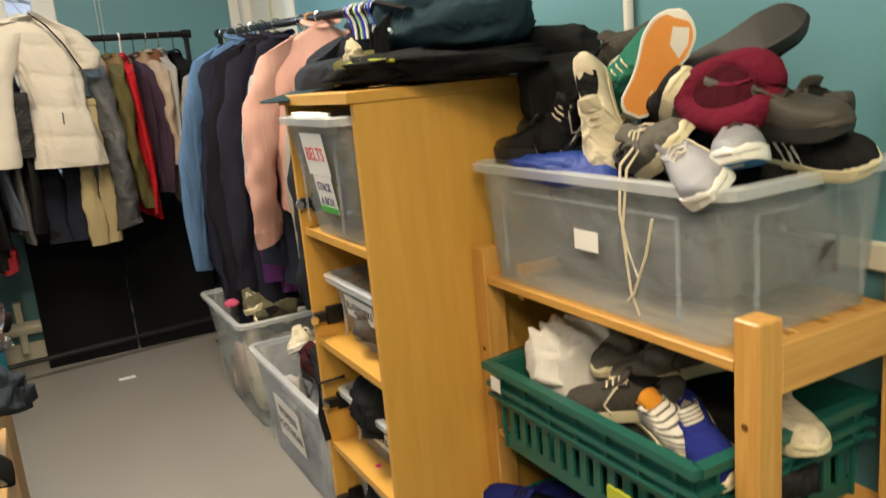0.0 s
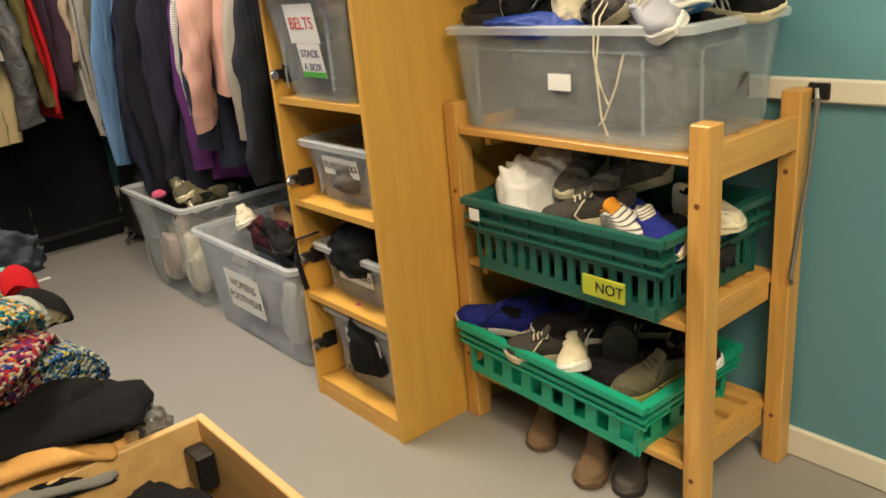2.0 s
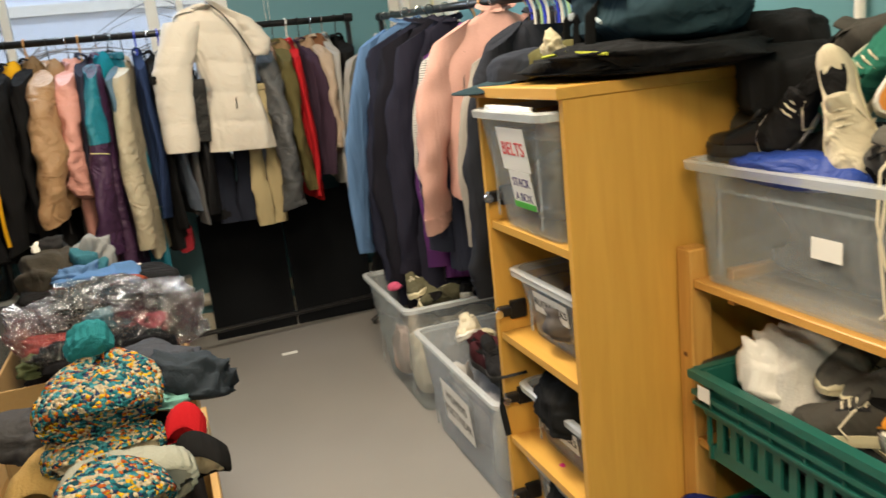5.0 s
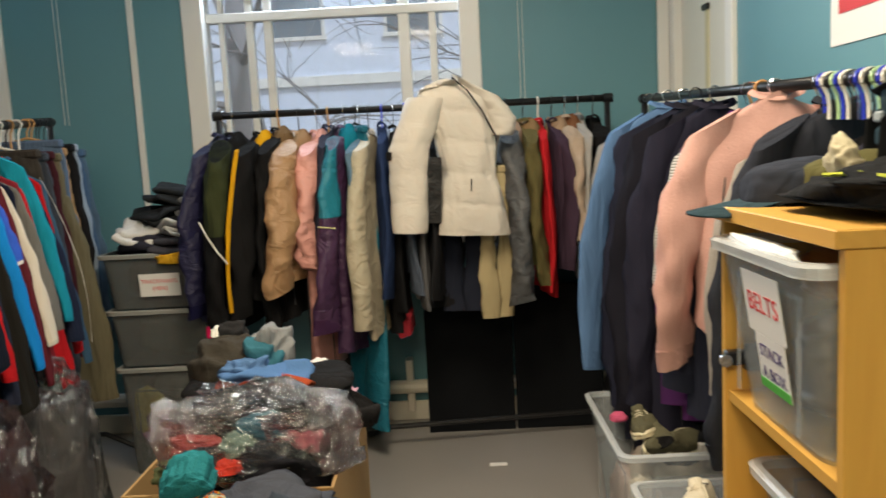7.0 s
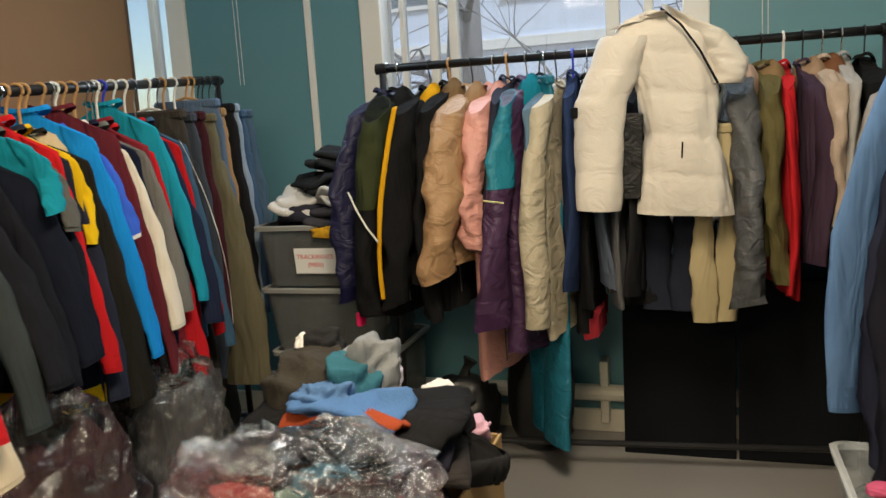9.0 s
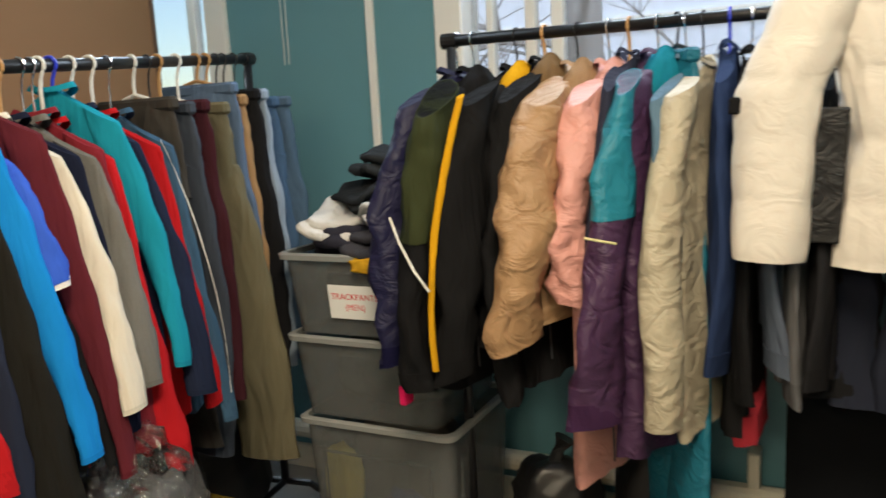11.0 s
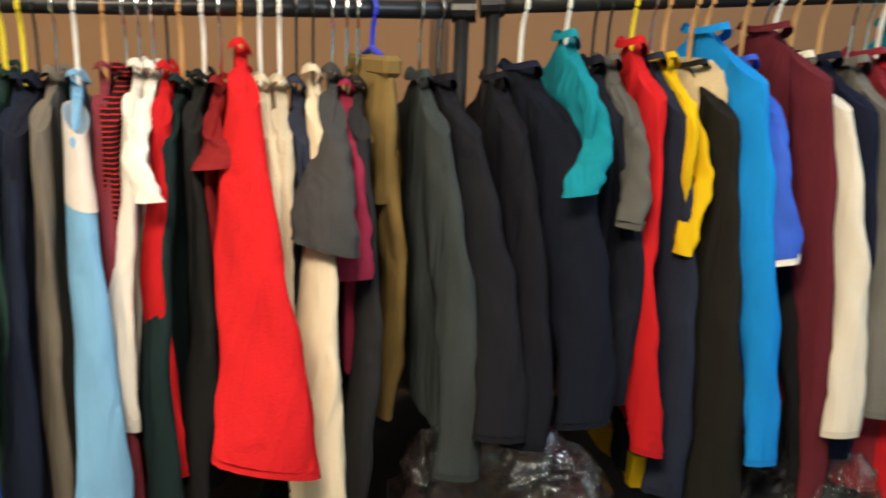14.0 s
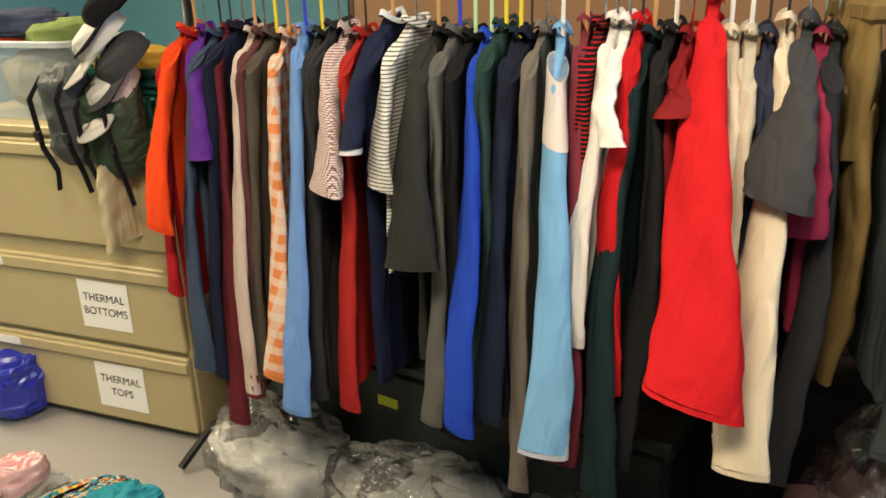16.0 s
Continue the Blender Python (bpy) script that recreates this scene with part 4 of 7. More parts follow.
A(1.36, 0.12, 0.34, 0.85, 0.16, "t_shirt", (0.028, 0.029, 0.028), "plain", "charcoal wide-sleeved T-shirt", short=True, body=0.60, r0=0.085, face=60)
A(1.415, 0.05, 0.23, 0.48, 0.06, "jumper", GREY, "heather", "grey marl jumper", hang=3)
A(1.455, 0.05, 0.22, 0.46, 0.07, "jumper", (0.012, 0.012, 0.013), "plain", "black cotton jumper", hang=6)
A(1.495, 0.09, 0.31, 0.545, 0.085, "jumper", (0.018, 0.055, 0.40), "plain", "royal blue sweatshirt", hang=6)
A(1.53, 0.05, 0.24, 0.53, 0.06, "shirt", (0.02, 0.045, 0.04), "plain", "bottle green shirt", hang=5)
A(1.565, 0.08, 0.26, 0.56, 0.07, "jumper", (0.013, 0.018, 0.036), "plain", "dark navy sweatshirt", hang=5)
A(1.59, 0.05, 0.22, 0.55, 0.06, "jumper", (0.012, 0.014, 0.026), "plain", "dark navy cardigan")
A(1.625, 0.06, 0.25, 0.40, 0.05, "jumper", (0.15, 0.13, 0.11), "heather", "grey brown cardigan")
A(1.66, 0.14, 0.33, 0.57, 0.10, "jumper", (0.17, 0.37, 0.62), "plain", "sky blue raglan top with white shoulders", yoke_len=0.26, yoke=(0.60, 0.55, 0.54), cuff=(0.40, 0.42, 0.5), hang=1, r0=0.055)
A(1.712, 0.11, 0.28, 0.53, 0.065, "jumper", (0.17, 0.03, 0.045), "plain", "wine red sweatshirt")
A(1.75, 0.04, 0.23, 0.70, 0.05, "jumper", BLACK, "stripe", "black jumper with red stripes", color2=RED)
A(1.775, 0.07, 0.26, 0.78, 0.04, "jumper", (0.66, 0.62, 0.58), "plain", "white long-sleeved cotton top")
A(1.80, 0.08, 0.33, 1.15, 0.055, "t_shirt", WHITE, "plain", "white and red T-shirt", short=True, body=0.62, r0=0.04)
A(1.825, 0.07, 0.27, 0.70, 0.04, "jumper", RED, "plain", "bright red long-sleeved top")
A(1.85, 0.05, 0.30, 0.50, 0.085, "jacket", (0.012, 0.024, 0.027), "plain", "dark green track jacket")
A(1.89, 0.04, 0.26, 0.55, 0.07, "jacket", (0.014, 0.014, 0.015), "plain", "black tracksuit jacket", hang=1)
A(1.92, 0.04, 0.24, 1.20, 0.09, "t_shirt", (0.20, 0.015, 0.018), "plain", "dark red T-shirt", short=True, body=0.70)
A(1.955, 0.13, 0.40, 0.80, 0.155, "jumper", (0.52, 0.014, 0.018), "fleece", "bright red fleece sweatshirt", r0=0.07, face=78, drop=0.06, cuff=(0.48, 0.014, 0.018))
A(1.99, 0.10, 0.29, 0.90, 0.05, "jumper", CREAM, "knit", "cream cable knit jumper", hang=1)
A(2.025, 0.07, 0.26, 0.95, 0.045, "jumper", (0.52, 0.45, 0.34), "knit", "oatmeal knitted jumper", hang=1)
A(2.055, 0.06, 0.24, 0.62, 0.045, "jumper", (0.03, 0.035, 0.06), "plain", "slate navy cardigan")
A(2.085, 0.09, 0.36, 0.68, 0.095, "jumper", (0.62, 0.53, 0.39), "plain", "cream cotton sweatshirt", body=0.62)
A(2.12, 0.06, 0.35, 1.09, 0.12, "t_shirt", (0.05, 0.05, 0.054), "plain", "charcoal T-shirt with wide sleeves", short=True, body=0.75, r0=0.07, face=70)
A(2.145, 0.05, 0.27, 1.03, 0.08, "t_shirt", (0.26, 0.025, 0.06), "plain", "raspberry T-shirt", short=True, body=0.85)
A(2.165, 0.04, 0.24, 0.60, 0.055, "jumper", (0.024, 0.024, 0.027), "plain", "dark grey jumper")
A(2.19, 0.12, 0.24, 0.74, 0.1, "trousers", (0.20, 0.135, 0.05), "plain", "olive brown cotton trousers", hang=3, w=0.12, r1=0.062)
A(2.275, 0.09, 0.27, 0.72, 0.075, "jumper", (0.038, 0.046, 0.048), "heather", "grey green heather jumper")
A(2.31, 0.13, 0.28, 0.80, 0.085, "jacket", (0.012, 0.0125, 0.017), "plain", "charcoal soft-shell jacket", zipper=GREY, th=0.03)
# west rail, far half
B = functools.partial(hung, RAIL_W2)
B(2.41, 0.07, 0.27, 0.78, 0.08, "jacket", (0.010, 0.0105, 0.015), "plain", "dark grey zipped jacket", th=0.03)
B(2.455, 0.12, 0.27, 0.82, 0.09, "jacket", (0.008, 0.010, 0.018), "plain", "dark navy fleece with a white tag", th=0.04, r0=0.08, collar=NAVY, hang=1)
B(2.535, 0.04, 0.31, 1.185, 0.055, "polo_shirt", (0.008, 0.20, 0.27), "plain", "teal polo shirt", short=True, body=1.16, hang=1, face=80, drop=0.055, r0=0.032, w=0.22)
B(2.585, 0.03, 0.24, 0.84, 0.055, "jumper", (0.011, 0.0125, 0.02), "plain", "charcoal navy jumper")
B(2.612, 0.03, 0.23, 1.14, 0.04, "jumper", GREY, "heather", "grey sweatshirt with pushed-up sleeves")
B(2.655, 0.03, 0.25, 0.75, 0.062, "jumper", (0.50, 0.014, 0.018), "plain", "red sweatshirt", hang=5, drop=0.07)
B(2.69, 0.04, 0.23, 0.66, 0.07, "jumper", (0.02, 0.024, 0.042), "plain", "slate navy jumper with a yellow hem", hem=YELLOW, body=0.62)
B(2.715, 0.03, 0.24, 1.08, 0.03, "t_shirt", YELLOW, "plain", "mustard yellow T-shirt", short=True, body=1.02, r0=0.026, w=0.2)
B(2.765, 0.06, 0.24, 0.62, 0.10, "hoodie", (0.016, 0.015, 0.013), "plain", "black hooded sweatshirt", hood=(0.55, 0.44, 0.28), hang=2)
B(2.79, 0.10, 0.26, 0.735, 0.055, "jumper", (0.01, 0.22, 0.62), "plain", "bright blue sweatshirt", hang=2, drop=0.05)
B(2.862, 0.03, 0.29, 1.08, 0.07, "t_shirt", (0.04, 0.11, 0.55), "plain", "blue football shirt with white cuffs", short=True, body=0.72, cuff=WHITE)
B(2.90, 0.10, 0.25, 0.65, 0.04, "jumper", MAROON, "plain", "maroon sweatshirt with a stand collar", drop=0.05)
B(2.92, 0.06, 0.23, 0.65, 0.055, "jumper", (0.014, 0.014, 0.016), "plain", "black cotton sweatshirt with long sleeves", hang=1)
B(2.955, 0.08, 0.26, 0.785, 0.058, "jumper", (0.68, 0.62, 0.52), "plain", "cream knitted jumper with ribbed cuffs")
B(3.01, 0.05, 0.22, 0.72, 0.05, "jumper", NAVY, "plain", "navy sweatshirt")
B(3.07, 0.03, 0.26, 0.82, 0.075, "jumper", (0.15, 0.145, 0.135), "heather", "grey zipped sweatshirt", zipper=CHAR)
B(3.10, 0.02, 0.22, 0.66, 0.08, "jumper", (0.20, 0.02, 0.03), "plain", "dark raspberry jumper")
B(3.125, 0.03, 0.26, 0.585, 0.065, "jumper", (0.46, 0.014, 0.02), "plain", "red zipped jumper", hang=1)
B(3.16, 0.04, 0.27, 0.83, 0.04, "jumper", (0.012, 0.26, 0.37), "plain", "turquoise long-sleeved top", hang=3, drop=0.05)
B(3.22, 0.03, 0.27, 0.74, 0.085, "jacket", (0.016, 0.022, 0.048), "plain", "navy jacket", hang=1)
B(3.285, 0.04, 0.25, 0.685, 0.055, "jumper", RED, "plain", "red jumper with white sleeve panel", stripe=WHITE, hang=1)
B(3.345, 0.02, 0.27, 0.63, 0.045, "jumper", (0.045, 0.10, 0.17), "plain", "steel blue sweatshirt")
B(3.44, -0.03, 0.22, 0.50, 0.1, "trousers", (0.05, 0.045, 0.04), "plain", "dark grey trousers", hang=1, r1=0.075)
B(3.50, -0.02, 0.20, 0.46, 0.1, "jeans", (0.05, 0.06, 0.08), "denim", "dark grey blue jeans", hang=0)
B(3.545, 0.0, 0.22, 0.60, 0.1, "trousers", (0.05, 0.014, 0.02), "plain", "dark maroon trousers", hang=2)
B(3.625, 0.05, 0.28, 0.38, 0.1, "trousers", (0.14, 0.125, 0.08), "plain", "khaki green trousers", hang=1, out=0.10, r1=0.10)
B(3.72, 0.0, 0.22, 0.58, 0.1, "jeans", (0.10, 0.15, 0.24), "denim", "faded blue jeans", hang=2)
B(3.77, 0.0, 0.22, 0.60, 0.1, "trousers", TAN, "plain", "tan corduroy trousers", hang=2)
B(3.82, 0.0, 0.22, 0.60, 0.1, "trousers", (0.014, 0.014, 0.016), "plain", "black trousers", hang=0)
B(3.86, 0.0, 0.22, 0.60, 0.1, "jeans", (0.28, 0.35, 0.45), "denim", "pale blue jeans", hang=0)
B(3.92, 0.0, 0.22, 0.60, 0.1, "jeans", (0.06, 0.11, 0.19), "denim", "mid blue jeans", hang=0)
B(3.98, 0.08, 0.2, 0.60, 0.1, "jeans", (0.08, 0.13, 0.19), "denim", "grey blue jeans", hang=0)


def hang_row(rail, rows, axis, base_turn, seed0, group, spread=5):
    rnd = random.Random(seed0)
    for i, (v, zc, kind_of, color, fabric, label, o) in enumerate(rows):
        o = dict(o)
        m = on_rail(rail, frac(rail, axis, v), base_turn + o.pop("turn", 0) + rnd.uniform(-spread, spread) * (2.2 if kind_of in ("trousers", "jeans") else 1)) @ pose(o.pop("dx", 0), 0, 0)
        zr = m.translation.z
        hang = o.pop("hang", rnd.choice((0, 0, 4, 4, 4, 2)))
        body = o.pop("body", None)
        if kind_of in ("trousers", "jeans", "ski_trousers"):
            g = trousers(kind_of, label, m, color, fabric, zc - zr, seed=seed0 + i, hang=hang, **o)
        else:
            zb = (body if body is not None else zc + rnd.uniform(-0.06, 0.06)) - zr
            g = garment(kind_of, label, m, color, fabric, zc - zr, zb, seed=seed0 + i, hang=hang, **o)
        tagged(g, group=group)


# north rail: winter coats
PINK, CAMEL = (0.62, 0.30, 0.26), (0.36, 0.215, 0.11)
G3 = [
    (-0.69, 0.74, "coat", (0.012, 0.012, 0.05), "shiny", "dark navy padded coat", dict(th=0.06, turn=-24, out=0.07)),
    (-0.645, 0.70, "parka", BLACK, "plain", "black and olive parka with white piping", dict(th=0.06, r0=0.095, r1=0.075, yoke=(0.035, 0.042, 0.018), yoke_len=0.52, hood=True, turn=-8, body=0.66, w=0.25, out=0.09)),
    (-0.525, 0.74, "jacket", BLACK, "plain", "black jacket with mustard sleeve panels", dict(th=0.05, stripe=(0.60, 0.31, 0.01), stripe_w=0.14, r0=0.075, r1=0.055, hood=(0.62, 0.33, 0.01), turn=-16, w=0.24, out=0.09)),
    (-0.45, 0.68, "parka", BLACK, "plain", "black parka with brown fur hood", dict(th=0.05, r0=0.08, r1=0.055, hood=(0.16, 0.10, 0.05), turn=-14, out=0.06)),
    (-0.365, 0.82, "puffer_jacket", CAMEL, "shiny", "camel brown padded jacket with fur trim", dict(puff=5, th=0.06, r0=0.085, r1=0.07, hood=(0.30, 0.19, 0.11), turn=-16, w=0.235, out=0.11)),
    (-0.285, 0.90, "puffer_jacket", PINK, "shiny", "pale pink padded jacket", dict(puff=8, th=0.045, r0=0.065, r1=0.055, turn=-12, body=0.42, hood=True, out=0.06)),
    (-0.235, 0.70, "jacket", (0.028, 0.03, 0.05), "plain", "dark slate jacket", dict(turn=-10, th=0.04, r0=0.065, r1=0.05, out=0.06)),
    (-0.165, 0.66, "ski_jacket", (0.055, 0.022, 0.065), "shiny", "purple and teal ski jacket", dict(th=0.055, yoke=(0.01, 0.18, 0.26), yoke_len=0.45, r0=0.06, r1=0.075, hood=(0.01, 0.18, 0.26), turn=-14, body=0.52, w=0.24, out=0.11)),
    (-0.13, 0.14, "ski_trousers", (0.008, 0.13, 0.20), "shiny", "teal padded ski trousers", dict(r1=0.10, turn=30, w=0.11, dx=0.02)),
    (-0.10, 0.85, "jacket", (0.10, 0.17, 0.24), "plain", "steel blue jacket", dict(turn=-10, th=0.03)),
    (-0.06, 0.64, "coat", (0.42, 0.37, 0.27), "shiny", "beige padded coat", dict(turn=-12, puff=7, th=0.035, r0=0.055, r1=0.055, w=0.22, out=0.10)),
    (0.0, 0.76, "jacket", (0.02, 0.035, 0.09), "plain", "navy blue jacket", dict(th=0.035, hang=3, r0=0.06)),
    (0.05, 0.70, "jacket", BLACK, "plain", "black coat", dict(th=0.04, hem=(0.25, 0.02, 0.03), body=0.58, r0=0.06)),
    (0.10, 0.78, "jacket", (0.09, 0.11, 0.15), "heather", "grey blue jacket", dict(th=0.035, hang=3, r0=0.06)),
    (0.15, 0.71, "jacket", (0.10, 0.10, 0.105), "heather", "grey hooded jacket", dict(th=0.04, hood=True, r0=0.06)),
    (0.20, 0.74, "jacket", (0.016, 0.016, 0.018), "plain", "black quilted jacket", dict(th=0.04, r0=0.06)),
    (0.55, 0.70, "puffer_jacket", (0.075, 0.078, 0.085), "shiny", "grey padded jacket", dict(puff=7, th=0.045, r0=0.07, r1=0.06, hood=(0.40, 0.28, 0.22), out=0.08)),
    (0.63, 0.78, "jacket", (0.10, 0.085, 0.035), "plain", "olive green jacket with fur hood", dict(th=0.045, hood=(0.22, 0.14, 0.07), out=0.07)),
    (0.70, 0.74, "jacket", (0.42, 0.015, 0.02), "plain", "bright red jacket", dict(th=0.035, hang=1, r0=0.055, out=0.06)),
    (0.76, 0.84, "jacket", (0.05, 0.03, 0.05), "plain", "dark plum jacket", dict(th=0.04, hood=(0.30, 0.2, 0.13))),
    (0.82, 0.95, "jacket", (0.42, 0.33, 0.26), "fleece", "fleecy beige jacket", dict(th=0.045, hood=(0.16, 0.07, 0.035))),
    (0.88, 0.78, "coat", (0.34, 0.33, 0.32), "plain", "light grey coat", dict(th=0.04)),
    (0.95, 0.62, "coat", BLACK, "plain", "black wool coat", dict(th=0.045)),
]
hang_row(RAIL_N, G3, 0, 180, 411, "winter coats on the rail", 4)
parka = bpy.data.objects["parka"]
part("piping", tube(bmesh.new(), [(0.385, -0.035, -0.43), (0.40, 0.0, -0.49), (0.408, 0.04, -0.55), (0.40, 0.075, -0.60)], 0.0035, 6), cloth(WHITE), parka, "white reflective piping")
part("pull_tag", boxes((0.335, -0.05, -0.905, 0.375, -0.03, -0.855)), cloth((0.75, 0.015, 0.12)), parka, "bright pink fabric tag", bevel=0.004)
ski = bpy.data.objects["ski_jacket"]
part("zip_piping", tube(bmesh.new(), [(0.405, -0.01, -0.475), (0.405, 0.03, -0.48), (0.395, 0.06, -0.485)], 0.003, 6), cloth((0.62, 0.58, 0.30)), ski, "pale yellow zip piping")

# east rail: jumpers and coats along the wall
G4 = [
    (3.76, 0.60, "coat", (0.33, 0.32, 0.31), "plain", "pale grey wool coat", dict(th=0.04)),
    (3.64, 0.58, "coat", (0.10, 0.095, 0.075), "plain", "olive grey coat with pink lining", dict(th=0.045, cuff=(0.5, 0.3, 0.26))),
    (3.45, 0.79, "shirt", (0.06, 0.22, 0.19), "plain", "sea green shirt", dict(dx=-0.05)),
    (3.24, 0.55, "shirt", (0.10, 0.19, 0.37), "denim", "long blue denim shirt", dict(body=0.56, r0=0.075, r1=0.06, out=0.09, dx=0.07, drop=0.02)),
    (3.14, 0.42, "coat", (0.02, 0.022, 0.04), "plain", "long navy wool coat", dict(drop=0.025, dx=0.04, th=0.05, body=0.30)),
    (3.02, 0.44, "coat", (0.013, 0.013, 0.02), "plain", "long black wool coat", dict(drop=0.03, dx=0.04, th=0.05, body=0.30)),
    (2.90, 0.50, "coat", (0.02, 0.02, 0.035), "plain", "long dark coat", dict(drop=0.03, dx=0.02, th=0.05, body=0.32)),
    (2.78, 0.55, "cardigan", (0.10, 0.03, 0.14), "plain", "purple cardigan", dict(body=0.48, dx=-0.05)),
    (2.68, 0.78, "t_shirt", (0.55, 0.55, 0.55), "stripe", "black and white striped top", dict(color2=BLACK, body=0.72)),
    (2.58, 0.66, "dress", (0.03, 0.035, 0.06), "plain", "navy cotton dress", dict(body=0.58)),
    (2.46, 0.76, "jumper", (0.56, 0.335, 0.30), "knit", "chunky pale pink knitted jumper", dict(th=0.045, r0=0.08, r1=0.055, out=0.055, body=0.86, hang=4, dx=0.01, turn=-10, drop=0.012)),
    (2.34, 0.70, "cardigan", (0.32, 0.30, 0.28), "knit", "white and grey cardigan", dict(hang=1, dx=-0.06)),
    (2.24, 0.58, "coat", (0.025, 0.028, 0.038), "plain", "charcoal navy wool coat", dict(drop=0.04, th=0.055, r0=0.09, r1=0.07, out=0.05, body=0.55, dx=-0.05)),
]
G4 += [(2.12 - 0.09 * i, 0.80, "cardigan", c_, "plain", lab_, dict(w=0.15, out=0.0, dx=-0.10, r0=0.05, hang=h_)) for i, (c_, lab_, h_) in enumerate(((BLACK, "black cotton cardigan on a hanger", 3), ((0.02, 0.02, 0.03), "dark navy cardigan on a hanger", 1), ((0.03, 0.028, 0.02), "dark brown cardigan on a hanger", 4), (BLACK, "black thin cardigan on a hanger", 1)))]
hang_row(RAIL_E, G4, 1, 180, 611, "jumpers and coats along the wall", 6)

# the white padded jacket hung on the front of the coat rail
wj = thing("puffer_jacket", "white quilted padded jacket with black side panel", "jacket", pose(0.318, 3.72, 1.625, 0, 3, 6))
rnd = random.Random(77)
WJ = cloth((0.63, 0.585, 0.52), "shiny")
WJ.node_tree.nodes["Principled BSDF"].inputs["Roughness"].default_value = 0.7
for n_ in WJ.node_tree.nodes:
    if n_.type == "BUMP" and n_.inputs["Distance"].default_value > 0.02:
        n_.inputs["Strength"].default_value = 0.22
u = np.linspace(0, 1, 64)[:, None]
a = np.linspace(0, 2 * math.pi, 48, endpoint=False)[None, :]
zz = 0.03 - 0.645 * u
cxx = np.interp(u, [0, .1, .36, .615, .8, 1], [-.03, .0, .05, .072, .085, .092])
hww = np.interp(u, [0, .05, .1, .36, .615, .7, 1], [.09, .125, .145, .125, .108, .125, .15])
baf = np.abs(np.sin(math.pi * (u * 5.0 + 0.06 * np.sin(2 * a)))) ** 0.35
dep = 0.062 * np.interp(u, [0, .12, .5, 1], [.5, .9, 1.1, 1.25]) + 0.008 * baf
cs, sn = np.cos(a), np.sin(a)
fold = 0.004 * np.sin(7 * a + 9 * u) + 0.003 * np.sin(17 * a - 14 * u)
part("body", skin(np.stack([cxx + (hww + 0.003 * baf + fold) * np.sign(cs) * np.abs(cs) ** 0.7, (dep + fold) * np.sign(sn) * np.abs(sn) ** 0.7, zz + 0.035 * np.abs(cs) * -np.clip(1 - u * 6, 0, 1) + 0 * a], -1)), WJ, wj, smooth=True)
for pts, rr in ((((-.11, -.03, -.05), (-.185, -.06, -.26), (-.185, -.085, -.60)), (.085, .082, .074)), (((.10, .03, -.06), (.15, .06, -.2), (.14, .07, -.36)), (.07, .06, .055))):
    w_ = np.linspace(0, 1, 44)[:, None]
    b_ = np.linspace(0, 2 * math.pi, 22, endpoint=False)[None, :]
    P = [np.interp(w_, [0, .45, 1], [q[k_] for q in pts]) for k_ in range(3)]
    r_ = np.interp(w_, [0, .45, 1], rr) * (0.94 + 0.07 * np.abs(np.sin(math.pi * w_ * 5)) ** 0.4) + 0.003 * np.sin(5 * b_ + 8 * w_)
    part("sleeve", skin(np.stack([P[0] + r_ * np.cos(b_), P[1] + 0.7 * r_ * np.sin(b_), P[2] + 0 * b_], -1)), WJ, wj, smooth=True)
hf = skin(sleeve_rings(rnd, (0.05, -0.02, 0.02), (0.205, -0.03, -0.20), 0.06, 0.052, 0.75, 3, n=30, k=20, bow=0.02, crease=0.003))
part("hood", hf, WJ, wj, smooth=True)
part("collar", skin(sleeve_rings(rnd, (-0.13, -0.03, -0.015), (-0.02, -0.045, 0.02), 0.028, 0.034, 0.9, 0, n=16, k=14, bow=0.0, crease=0.005)), cloth((0.74, 0.68, 0.60), "fleece"), wj, smooth=True)
part("side_panel", boxes((-0.115, -0.060, -0.565, -0.05, -0.048, -0.29)), cloth(BLACK, "shiny"), wj, bevel=0.004)
part("zip", tube(bmesh.new(), [(-0.01, -0.07, 0.03), (0.05, -0.085, -0.02), (0.11, -0.09, -0.10), (0.17, -0.07, -0.20)], 0.004, 6), cloth(BLACK), wj)
part("pocket_zip", boxes((0.068, -0.088, -0.43, 0.073, -0.076, -0.38)), cloth(BLACK), wj)
part("wrist_band", boxes((-0.278, -0.09, -0.305, -0.235, -0.03, -0.27)), cloth(BLACK), wj, bevel=0.004)
hanger(wj, 4, -0.03, 0.12)

for x, zb, c, lab, rz in ((0.235, -0.93, (0.010, 0.010, 0.011), "black walking trousers hung behind the white jacket", 4), (0.33, -0.95, (0.018, 0.021, 0.034), "slate navy walking trousers hung behind the white jacket", -6), (0.475, -0.98, (0.40, 0.33, 0.19), "khaki cargo trousers hung behind the white jacket", 8)):
    tr_ = trousers("trousers", lab, pose(x, 3.815 if x < 0.4 else 3.765, 1.40, 0, 0, rz), c, "plain", zb + 0.21, w=0.078 if x < 0.4 else 0.058, seed=int(x * 100), r1=0.056 if x < 0.4 else 0.044, out=0.004)
    tagged(tr_, group="winter coats on the rail")
